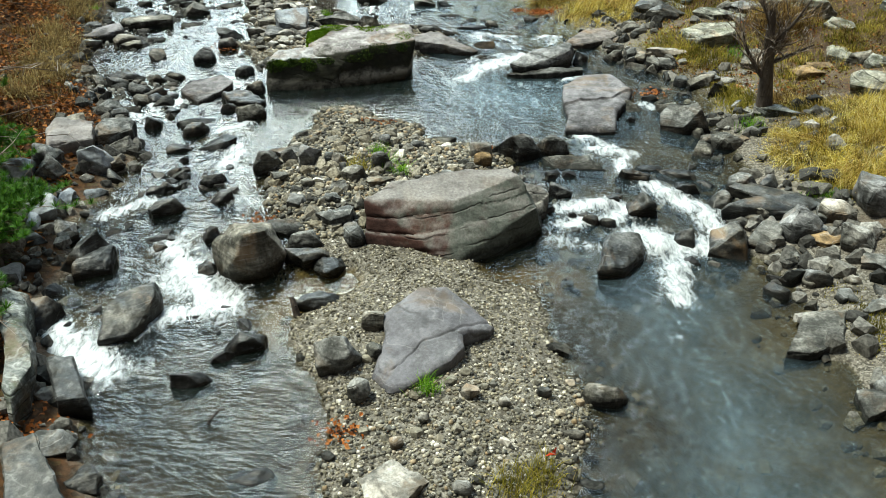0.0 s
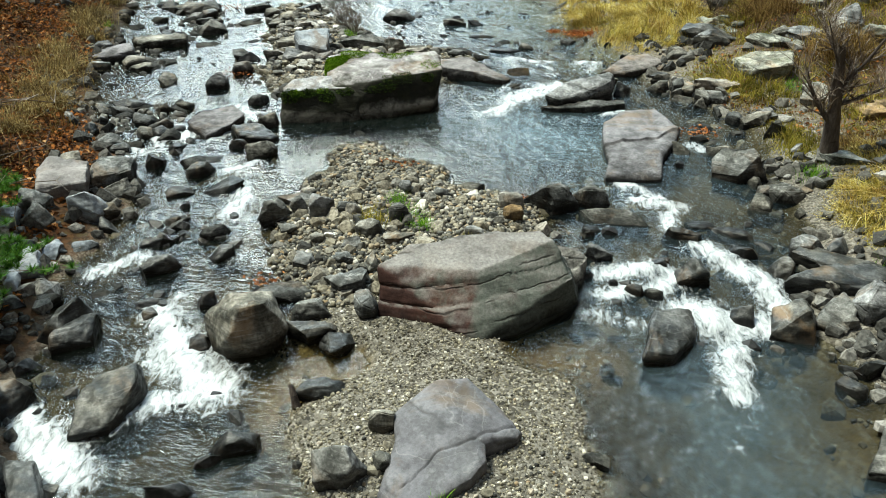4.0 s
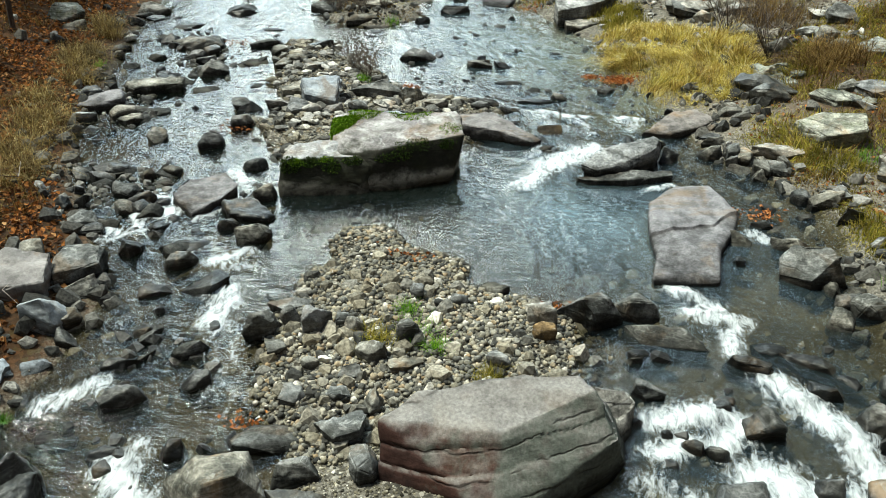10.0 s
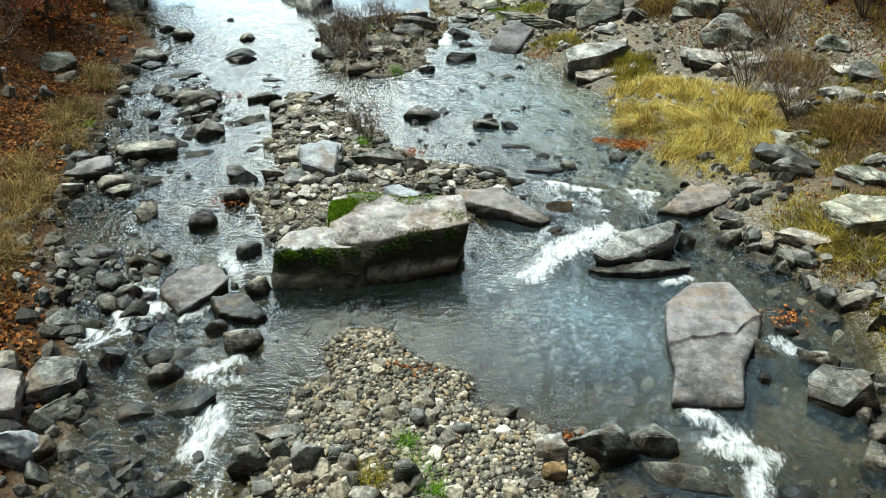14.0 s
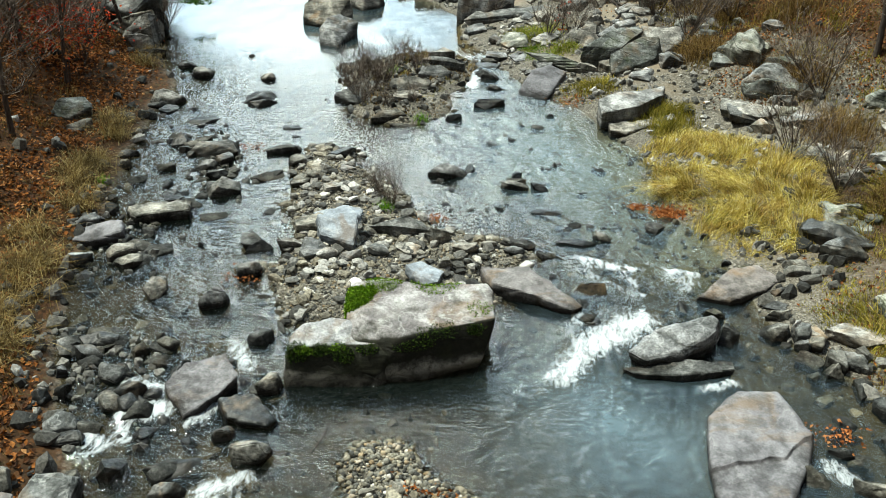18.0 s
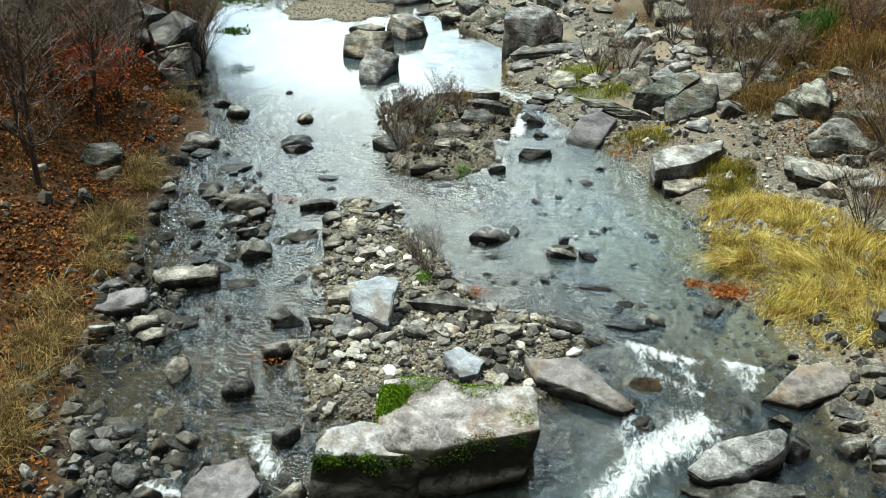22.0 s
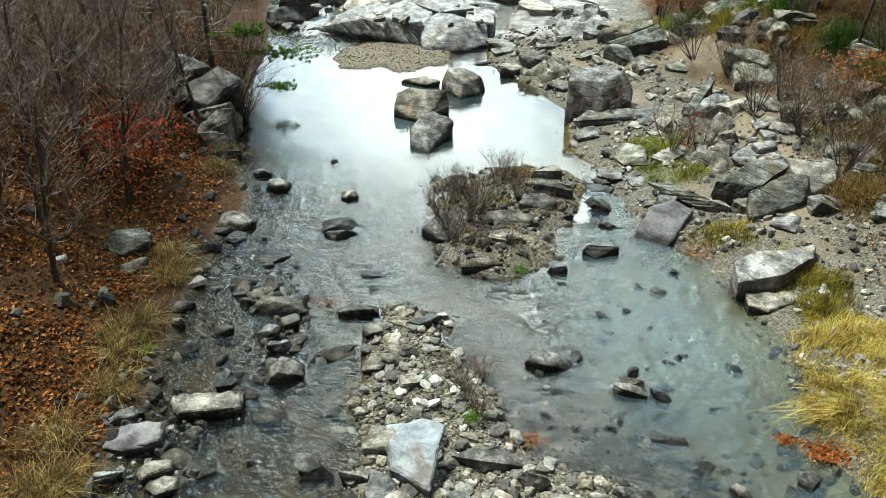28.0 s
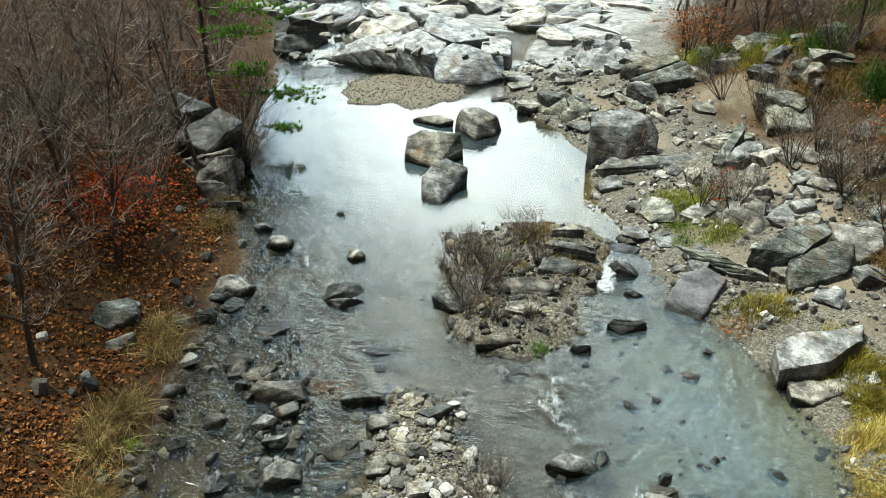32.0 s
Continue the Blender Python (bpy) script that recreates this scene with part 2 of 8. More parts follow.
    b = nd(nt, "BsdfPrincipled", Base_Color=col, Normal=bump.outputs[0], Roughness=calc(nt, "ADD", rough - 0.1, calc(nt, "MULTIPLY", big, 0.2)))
    b.inputs["Specular IOR Level"].default_value = 0.28 if rough < 0.6 else 0.16
    finish(nt, b.outputs[0])
    return m


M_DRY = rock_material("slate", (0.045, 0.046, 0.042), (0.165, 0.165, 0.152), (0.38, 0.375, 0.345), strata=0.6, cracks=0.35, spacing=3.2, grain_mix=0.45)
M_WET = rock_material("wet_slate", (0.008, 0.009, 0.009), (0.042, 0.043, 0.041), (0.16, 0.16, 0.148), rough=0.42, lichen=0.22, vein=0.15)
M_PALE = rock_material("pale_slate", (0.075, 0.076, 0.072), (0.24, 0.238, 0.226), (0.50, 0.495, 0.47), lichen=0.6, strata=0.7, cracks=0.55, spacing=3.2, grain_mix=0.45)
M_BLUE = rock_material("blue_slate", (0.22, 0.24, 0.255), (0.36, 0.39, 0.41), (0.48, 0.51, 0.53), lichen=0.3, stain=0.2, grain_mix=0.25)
M_SMOOTH = rock_material("smooth_slate", (0.138, 0.131, 0.135), (0.211, 0.202, 0.207), (0.284, 0.275, 0.278), lichen=0.12, strata=0.35, vein=0.15, stain=0.35, grain_mix=0.22, cracks=0.4, spacing=2.0, toplit=0.4)
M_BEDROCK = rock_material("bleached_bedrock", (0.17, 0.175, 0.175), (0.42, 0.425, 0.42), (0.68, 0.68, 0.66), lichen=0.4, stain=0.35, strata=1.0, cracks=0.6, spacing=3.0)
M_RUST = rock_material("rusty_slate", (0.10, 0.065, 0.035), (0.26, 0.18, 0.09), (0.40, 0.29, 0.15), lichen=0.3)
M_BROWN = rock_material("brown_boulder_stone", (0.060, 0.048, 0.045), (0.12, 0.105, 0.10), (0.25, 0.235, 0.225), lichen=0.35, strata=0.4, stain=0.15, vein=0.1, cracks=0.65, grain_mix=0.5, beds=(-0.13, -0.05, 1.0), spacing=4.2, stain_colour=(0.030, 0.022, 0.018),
                        face_colours=(((-0.35, -0.9, 0.0), (0.060, 0.026, 0.020), 0.25, 0.75, 0.9), ((0.75, -0.6, 0.25), (0.118, 0.135, 0.115), 0.45, 0.78, 0.88), ((-0.1, -0.1, 1.0), (0.225, 0.215, 0.20), 0.62, 1.0, 0.75), ((-0.5, -0.85, 0.0), (0.30, 0.28, 0.265), 1.02, 1.12, 0.75)))
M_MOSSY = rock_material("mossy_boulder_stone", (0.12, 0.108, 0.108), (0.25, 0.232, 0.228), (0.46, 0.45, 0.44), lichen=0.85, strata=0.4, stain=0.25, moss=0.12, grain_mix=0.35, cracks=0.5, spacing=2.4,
                        tide=-0.17, face_colours=(((0.1, -1.0, -0.15), (0.020, 0.020, 0.013), 0.10, 0.5, 0.97),))
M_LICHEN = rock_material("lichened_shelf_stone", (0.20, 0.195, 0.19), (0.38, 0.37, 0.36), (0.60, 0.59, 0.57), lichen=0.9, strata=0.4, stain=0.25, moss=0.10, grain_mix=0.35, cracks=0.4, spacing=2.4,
                        tide=-0.17, face_colours=(((0.1, -1.0, -0.15), (0.020, 0.021, 0.012), 0.05, 0.42, 0.97),))
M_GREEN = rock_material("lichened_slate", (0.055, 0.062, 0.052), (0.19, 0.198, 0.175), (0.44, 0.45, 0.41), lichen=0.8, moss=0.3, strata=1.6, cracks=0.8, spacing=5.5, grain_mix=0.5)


def island_material(name, stops, rough=0.8, spread=0.25, bump=0.0, thin=0.0, patches=(0.7, 0.3), damp=0.0):
    """Colour by piece, for joined small things."""
    m, nt = material(name)
    r = nd(nt, "NewGeometry").outputs["Random Per Island"]
    col = ramp(nt, r, *stops)
    n = nd(nt, "TexNoise", Vector=nd(nt, "TexCoord").outputs["Object"], Scale=22.0, Detail=4.0).outputs[0]
    col = mixc(nt, spread, col, ramp(nt, n, (0.36, 0.1), (0.64, 0.9)), "OVERLAY")
    patch = nd(nt, "TexNoise", Vector=nd(nt, "TexCoord").outputs["Object"], Scale=patches[0], Detail=3.0).outputs[0]
    col = mixc(nt, patches[1], col, ramp(nt, patch, (0.36, 0.2), (0.64, 0.8)), "OVERLAY")
    if damp:
        soaked = damp_line(nt, calc(nt, "MULTIPLY", calc(nt, "SUBTRACT", patch, 0.5), 0.14), 0.0, 0.05)
        col = mixc(nt, calc(nt, "MULTIPLY", soaked, damp), col, mixc(nt, 1.0, col, (0.26, 0.24, 0.19), "MULTIPLY"))
    b = nd(nt, "BsdfPrincipled", Base_Color=col, Roughness=rough, Specular_IOR_Level=0.25 if rough < 0.6 else 0.12)
    if bump:
        nt.links.new(nd(nt, "Bump", Strength=bump, Distance=0.01, Height=n).outputs[0], b.inputs["Normal"])
    sh = b.outputs[0]
    if thin:
        sh = nd(nt, "MixShader", Fac=thin).outputs[0]
        mix = nt.nodes[-1]
        nt.links.new(b.outputs[0], mix.inputs[1])
        nt.links.new(nd(nt, "BsdfTranslucent", Color=col).outputs[0], mix.inputs[2])
    finish(nt, sh)
    return m


M_PEBBLE = island_material("pebbles", ((0.0, (0.035, 0.035, 0.032)), (0.24, (0.10, 0.098, 0.086)), (0.46, (0.21, 0.19, 0.138)), (0.62, (0.165, 0.162, 0.142)), (0.8, (0.31, 0.28, 0.212)), (0.93, (0.24, 0.175, 0.10)), (1.0, (0.58, 0.56, 0.50))), bump=0.6, spread=0.4, damp=0.9)
M_SCREE = island_material("scree", ((0.0, (0.05, 0.05, 0.047)), (0.3, (0.125, 0.122, 0.11)), (0.6, (0.215, 0.208, 0.19)), (0.85, (0.34, 0.33, 0.30)), (1.0, (0.66, 0.64, 0.60))), bump=0.6, spread=0.45, damp=0.8)
M_COBBLE = island_material("cobbles", ((0.0, (0.030, 0.030, 0.027)), (0.22, (0.085, 0.082, 0.072)), (0.45, (0.20, 0.178, 0.130)), (0.62, (0.16, 0.155, 0.138)), (0.8, (0.25, 0.227, 0.172)), (0.93, (0.33, 0.31, 0.265)), (1.0, (0.66, 0.64, 0.57))), bump=0.7, spread=0.55, damp=0.9)
M_GRIT = island_material("grit", ((0.0, (0.035, 0.033, 0.026)), (0.3, (0.12, 0.108, 0.076)), (0.6, (0.22, 0.198, 0.14)), (0.85, (0.34, 0.31, 0.23)), (1.0, (0.66, 0.63, 0.54))), spread=0.35, damp=0.9)
M_RUBBLE = island_material("rubble", ((0.0, (0.025, 0.025, 0.023)), (0.3, (0.065, 0.064, 0.058)), (0.6, (0.11, 0.105, 0.092)), (0.85, (0.175, 0.17, 0.152)), (1.0, (0.30, 0.29, 0.265))), bump=0.8, spread=0.5)
M_WETRUBBLE = island_material("wet_rubble", ((0.0, (0.010, 0.010, 0.010)), (0.5, (0.032, 0.031, 0.028)), (1.0, (0.10, 0.092, 0.078))), rough=0.45, bump=0.8, spread=0.5)
M_BEDSTONE = island_material("bed_stones", ((0.0, (0.016, 0.015, 0.011)), (0.5, (0.082, 0.073, 0.050)), (0.85, (0.11, 0.095, 0.062)), (1.0, (0.24, 0.215, 0.165))), rough=0.6)
M_LITTER = island_material("fallen_leaves", ((0.0, (0.033, 0.015, 0.008)), (0.35, (0.106, 0.042, 0.014)), (0.65, (0.242, 0.089, 0.022)), (0.88, (0.371, 0.144, 0.036)), (1.0, (0.482, 0.278, 0.120))), thin=0.15)
M_ORANGE = island_material("orange_leaves", ((0.0, (0.125, 0.042, 0.013)), (0.5, (0.325, 0.102, 0.024)), (1.0, (0.475, 0.216, 0.077))), thin=0.25)
M_RED = island_material("red_maple_leaves", ((0.0, (0.286, 0.027, 0.014)), (0.5, (0.494, 0.044, 0.018)), (1.0, (0.624, 0.112, 0.024))), thin=0.35)
M_STRAW = island_material("straw_grass", ((0.0, (0.130, 0.091, 0.016)), (0.3, (0.372, 0.286, 0.055)), (0.7, (0.632, 0.496, 0.126)), (1.0, (0.836, 0.744, 0.379))), thin=0.35, patches=(2.4, 0.9))
M_TAN = island_material("tan_grass", ((0.0, (0.043, 0.026, 0.009)), (0.4, (0.136, 0.088, 0.028)), (0.75, (0.281, 0.202, 0.066)), (1.0, (0.493, 0.405, 0.202))), thin=0.3, patches=(3.2, 0.7))
M_OLIVE = island_material("olive_grass", ((0.0, (0.10, 0.10, 0.015)), (0.4, (0.22, 0.20, 0.03)), (0.8, (0.36, 0.30, 0.05)), (1.0, (0.46, 0.36, 0.10))), thin=0.3, patches=(2.5, 0.8))
M_SWARD = island_material("mixed_sward", ((0.0, (0.10, 0.13, 0.015)), (0.4, (0.20, 0.25, 0.025)), (0.75, (0.34, 0.34, 0.05)), (1.0, (0.48, 0.40, 0.14))), thin=0.3, patches=(2.0, 0.6))
M_GRASS = island_material("green_grass", ((0.0, (0.06, 0.15, 0.012)), (0.5, (0.13, 0.29, 0.02)), (1.0, (0.25, 0.40, 0.04))), thin=0.3)
M_BROWNGRASS = island_material("brown_grass", ((0.0, (0.047, 0.028, 0.010)), (0.5, (0.156, 0.094, 0.029)), (1.0, (0.328, 0.230, 0.081))), thin=0.2)
M_NEEDLE = island_material("pine_needles", ((0.0, (0.02, 0.055, 0.010)), (0.5, (0.04, 0.10, 0.014)), (1.0, (0.075, 0.15, 0.02))), thin=0.15)
M_BRIGHT_NEEDLE = island_material("young_pine_needles", ((0.0, (0.018, 0.055, 0.008)), (0.5, (0.045, 0.125, 0.012)), (1.0, (0.10, 0.21, 0.018))), thin=0.2)
M_PINE = island_material("bright_pine_needles", ((0.0, (0.035, 0.10, 0.010)), (0.5, (0.085, 0.21, 0.014)), (1.0, (0.17, 0.31, 0.02))), thin=0.25)
M_MOSS = island_material("moss", ((0.0, (0.06, 0.12, 0.008)), (0.5, (0.13, 0.25, 0.012)), (1.0, (0.24, 0.36, 0.025))), rough=1.0)


M_OLDMOSS = island_material("dark_moss", ((0.0, (0.010, 0.022, 0.004)), (0.5, (0.030, 0.058, 0.008)), (1.0, (0.085, 0.13, 0.018))))


def bark_material():
    m, nt = material("grey_bark")
    tc = nd(nt, "TexCoord").outputs["Object"]
    n = nd(nt, "TexNoise", Vector=stretched(nt, tc, (9, 9, 2)), Scale=3.0, Detail=6.0, Roughness=0.7).outputs[0]
    col = ramp(nt, n, (0.25, (0.030, 0.024, 0.020)), (0.55, (0.085, 0.070, 0.060)), (0.8, (0.17, 0.15, 0.13)))
    bump = nd(nt, "Bump", Strength=0.8, Distance=0.02, Height=n)
    finish(nt, nd(nt, "BsdfPrincipled", Base_Color=col, Roughness=0.9, Specular_IOR_Level=0.12, Normal=bump.outputs[0]).outputs[0])
    return m


M_BARK = bark_material()
M_TWIG = island_material("twigs", ((0.0, (0.060, 0.046, 0.035)), (0.6, (0.20, 0.155, 0.120)), (0.9, (0.36, 0.31, 0.265)), (1.0, (0.58, 0.54, 0.50))))


def ground_material():
    m, nt = material("valley_ground")
    tc = nd(nt, "TexCoord").outputs["Object"]

    def cells(scale, *stops):
        v = nd(nt, "TexVoronoi", Vector=tc, Scale=scale)
        return ramp(nt, nd(nt, "SeparateColor", Color=v.outputs["Color"]).outputs[0], *stops), v.outputs["Distance"]
    g1, d1 = cells(16.0, (0.0, (0.04, 0.038, 0.032)), (0.4, (0.11, 0.10, 0.080)), (0.75, (0.18, 0.166, 0.136)), (1.0, (0.34, 0.32, 0.275)))
    g2, d2 = cells(42.0, (0.0, (0.045, 0.041, 0.034)), (0.5, (0.13, 0.118, 0.094)), (1.0, (0.29, 0.272, 0.23)))
    n1 = nd(nt, "TexNoise", Vector=tc, Scale=0.8, Detail=6.0, Roughness=0.6).outputs[0]
    n2 = nd(nt, "TexNoise", Vector=tc, Scale=9.0, Detail=8.0, Roughness=0.7).outputs[0]
    gravel = mixc(nt, ramp(nt, n1, (0.4, 0.0), (0.6, 1.0)), g2, g1)
    l1, dl = cells(13.0, (0.0, (0.020, 0.014, 0.008)), (0.45, (0.075, 0.038, 0.016)), (0.8, (0.15, 0.065, 0.024)), (1.0, (0.09, 0.078, 0.03)))
    litter = mixc(nt, 0.6, l1, ramp(nt, n2, (0.3, (0.012, 0.009, 0.006)), (0.7, (0.070, 0.036, 0.016))))
    sand = ramp(nt, n2, (0.25, (0.15, 0.122, 0.085)), (0.7, (0.31, 0.26, 0.19)))
    slate = ramp(nt, nd(nt, "TexNoise", Vector=stretched(nt, tc, (1.0, 3.0, 8.0), (0.2, 0.3, 0.5)), Scale=1.2, Detail=8.0, Roughness=0.65).outputs[0], (0.3, (0.12, 0.12, 0.12)), (0.5, (0.32, 0.325, 0.32)), (0.7, (0.52, 0.52, 0.50)))
    bed = mixc(nt, 0.55, mixc(nt, 1.0, gravel, (0.42, 0.38, 0.29), "MULTIPLY"), ramp(nt, n1, (0.38, (0.020, 0.019, 0.010)), (0.60, (0.095, 0.080, 0.046))))
    bed = mixc(nt, attr(nt, "silt"), bed, ramp(nt, n2, (0.3, (0.11, 0.115, 0.080)), (0.7, (0.29, 0.295, 0.215))))
    col = mixc(nt, attr(nt, "litter"), gravel, litter)
    col = mixc(nt, attr(nt, "sand"), col, sand)
    col = mixc(nt, attr(nt, "bedrock"), col, slate)
    col = mixc(nt, attr(nt, "bed"), col, bed)
    col = mixc(nt, calc(nt, "MULTIPLY", attr(nt, "ochre"), attr(nt, "bed")), col, ramp(nt, n2, (0.3, (0.085, 0.060, 0.018)), (0.7, (0.22, 0.165, 0.065))))
    stony = calc(nt, "SUBTRACT", 1.0, calc(nt, "MAXIMUM", attr(nt, "sand"), attr(nt, "litter")))
    h = calc(nt, "ADD", calc(nt, "MULTIPLY", calc(nt, "MULTIPLY", calc(nt, "SUBTRACT", 1.0, d1), stony), 0.6), calc(nt, "MULTIPLY", n2, 0.6))
    bump = nd(nt, "Bump", Strength=0.9, Distance=0.05, Height=h)
    finish(nt, nd(nt, "BsdfPrincipled", Base_Color=col, Roughness=0.88, Specular_IOR_Level=0.12, Normal=bump.outputs[0]).outputs[0])
    return m


def water_material():
    """Clear to cloudy water by its depth, with sky sheen put into the murk colour, rippled, with white foam where it
    breaks.
    """
    m, nt = material("stream_water")
    tc = nd(nt, "TexCoord").outputs["Object"]
    depth, froth, calm = attr(nt, "depth"), attr(nt, "foam"), attr(nt, "calm")
    r1 = nd(nt, "TexNoise", Vector=stretched(nt, tc, (1.1, 0.9, 1.0)), Scale=2.3, Detail=2.0, Roughness=0.45, Distortion=0.5).outputs[0]
    r2 = nd(nt, "TexNoise", Vector=stretched(nt, tc, (0.8, 1.7, 1.0)), Scale=6.0, Detail=3.0, Roughness=0.55, Distortion=0.7).outputs[0]
    height = calc(nt, "ADD", calc(nt, "MULTIPLY", r1, 0.72), calc(nt, "MULTIPLY", r2, 0.40))
    bump = nd(nt, "Bump", Strength=calc(nt, "SUBTRACT", 1.0, calc(nt, "MULTIPLY", calm, 1.08)), Distance=0.06, Height=height).outputs[0]
    clear = nd(nt, "BsdfTransparent", Color=(0.80, 0.79, 0.70, 1))
    cloud = nd(nt, "TexNoise", Vector=tc, Scale=0.8, Detail=7.0, Roughness=0.68, Distortion=1.0).outputs[0]
    # pale blue cloudiness that also stands in for reflected sky
    sky_milk = calc(nt, "MULTIPLY", attr(nt, "sky_milk"), ramp(nt, cloud, (0.36, 0.35), (0.62, 1.0)))
    murk = nd(nt, "BsdfDiffuse", Color=mixc(nt, calc(nt, "MULTIPLY", attr(nt, "sky_haze"), 0.8), mixc(nt, sky_milk, (0.016, 0.024, 0.020), (0.135, 0.200, 0.232)), (0.135, 0.182, 0.208)))
    fog = nt.nodes.new("ShaderNodeMapRange")
    fog.inputs[1].default_value, fog.inputs[2].default_value, fog.inputs[3].default_value, fog.inputs[4].default_value = 0.12, 1.2, 0.02, 0.56
    nt.links.new(depth, fog.inputs[0])
    body = nd(nt, "MixShader", Fac=calc(nt, "MINIMUM", calc(nt, "ADD", fog.outputs[0], calc(nt, "MULTIPLY", attr(nt, "sky_haze"), 0.34)), 0.85))
    nt.links.new(clear.outputs[0], body.inputs[1])
    nt.links.new(murk.outputs[0], body.inputs[2])
    gloss = nd(nt, "BsdfGlossy", Color=(1, 1, 1, 1), Roughness=0.03, Normal=bump)
    surf = nd(nt, "MixShader", Fac=nd(nt, "Fresnel", IOR=1.34, Normal=bump).outputs[0])
    nt.links.new(body.outputs[0], surf.inputs[1])
    nt.links.new(gloss.outputs[0], surf.inputs[2])
    f1 = nd(nt, "TexNoise", Vector=stretched(nt, tc, (1.8, 0.8, 1.0)), Scale=5.2, Detail=8.0, Roughness=0.72, Distortion=0.7).outputs[0]
    mask = nd(nt, "MapRange", Value=calc(nt, "ADD", froth, calc(nt, "MULTIPLY", calc(nt, "SUBTRACT", f1, 0.5), 2.2)))
    mask.inputs[1].default_value, mask.inputs[2].default_value, mask.inputs[4].default_value = 0.36, 1.10, 0.90
    mask = nd(nt, "MapRange", Value=calc(nt, "MULTIPLY", mask.outputs[0], calc(nt, "GREATER_THAN", froth, 0.05)))
    white = nd(nt, "BsdfPrincipled", Base_Color=(0.70, 0.745, 0.765, 1), Roughness=0.55, Normal=nd(nt, "Bump", Strength=0.5, Distance=0.05, Height=f1).outputs[0])
    final = nd(nt, "MixShader", Fac=mask.outputs[0])
    nt.links.new(surf.outputs[0], final.inputs[1])
    nt.links.new(white.outputs[0], final.inputs[2])
    finish(nt, final.outputs[0])
    return m


M_GROUND, M_WATER = ground_material(), water_material()


def painted_metal():
    m, nt = material("weathered_paint")
    n = nd(nt, "TexNoise", Vector=nd(nt, "TexCoord").outputs["Object"], Scale=6.0, Detail=5.0).outputs[0]
    finish(nt, nd(nt, "BsdfPrincipled", Base_Color=ramp(nt, n, (0.35, (0.38, 0.40, 0.41)), (0.6, (0.62, 0.64, 0.65))), Roughness=0.5).outputs[0])
    return m


M_PAINT = painted_metal()


# ---- the lie of the land: shores, gravel bars, water level ----
SHORE_L = ((-60, -2.5), (4, -3.2), (6.6, -3.7), (8, -4.5), (9.9, -5.6), (11.2, -5.8), (13, -6.0), (14.5, -5.8), (16, -6.2), (18.6, -7.6),
           (19.5, -8.3), (21, -8.8), (23, -8.9), (25, -9.7), (28, -10.5), (32, -11.0), (33.4, -11.8), (36, -13.2), (40, -14.5), (44, -15.5), (48, -17), (55, -20), (120, -24))
SHORE_R = ((-60, 5.5), (4, 5.2), (7.7, 5.1), (8.8, 5.1), (9.2, 4.7), (10.2, 5.1), (11.2, 5.2), (11.6, 4.7), (13, 5.1), (14.4, 5.4), (18, 5.6), (19.5, 5.2),
           (20.7, 4.3), (23.5, 3.7), (25, 3.1), (27.5, 2.7), (30, 1.7), (31, 1.1), (33.2, -0.8), (35.8, -2), (37.7, -3), (40, -3.2), (41.7, -4.1), (43.4, -5.7), (44.4, -6.7), (48.2, -7.0), (55, -5), (120, -8))
BAR_FRONT = ((-2.4, 11.4), (-2.0, 9.9), (-1.8, 9.2), (-1.5, 8.5), (-1.2, 7.8), (-1.2, 7.0), (-0.8, 6.0), (0.3, 5.2), (1.3, 6.2), (1.4, 7.2), (1.75, 7.7), (1.75, 8.3), (1.6, 8.9), (1.4, 9.7), (1.2, 10.5), (1.3, 11.6), (0, 12.6), (-1.5, 12.6))
BAR_MIDDLE = ((-3.5, 14.7), (-3.1, 13.9), (-2.8, 12.7), (-2.2, 12.1), (-1.2, 12.3), (1.2, 13.2), (1.5, 14.2), (0.9, 15.0), (0.2, 15.5), (-0.6, 16.3), (-1.7, 17.3), (-2.6, 17.5), (-2.7, 16.5), (-2.8, 15.3))
BAR_UPPER = ((-5.2, 21.6), (-5.3, 24.3), (-5.9, 26.2), (-5.6, 27.8), (-4.7, 27.8), (-3.9, 26.2), (-3.0, 25.4), (-2.2, 24.0), (-1.1, 23.9), (0.2, 23.0), (-0.5, 22.3), (-1.0, 20.3), (-3.5, 20.2), (-4.4, 20.0), (-4.7, 20.6))
ISLAND = ((-6.0, 31.5), (-5.9, 33.4), (-5.0, 35.1), (-2.9, 35.8), (-1.9, 34.9), (-2.4, 32.2), (-2.5, 30.6), (-3.5, 29.4), (-4.6, 29.8))
SPIT = ((-13.2, 44.9), (-12.1, 42.6), (-10.3, 43.2), (-9.6, 42.7), (-8.1, 44.0), (-8.2, 46.2), (-11.4, 46.6))
BARS = ((BAR_FRONT, 0.20), (BAR_MIDDLE, 0.18), (BAR_UPPER, 0.17), (ISLAND, 0.30), (SPIT, 0.12))
POOLS = ((3.6, 7.6, 2.0, 3.0, 0.75), (-3.0, 7.6, 1.4, 1.8, 0.45), (1.0, 18.0, 2.4, 1.4, 0.8), (0.6, 28.0, 2.2, 3.0, 0.55), (-10.0, 38.5, 3.5, 4.0, 0.8), (-4.4, 38.0, 1.4, 2.5, 0.5), (-1.7, 17.9, 2.2, 0.5, 0.5))


PUDDLES = ((-1.75, 10.85, 0.55, 0.38, 0.34), (1.15, 11.35, 0.60, 0.42, 0.40), (-2.2, 10.3, 0.4, 0.3, 0.2))


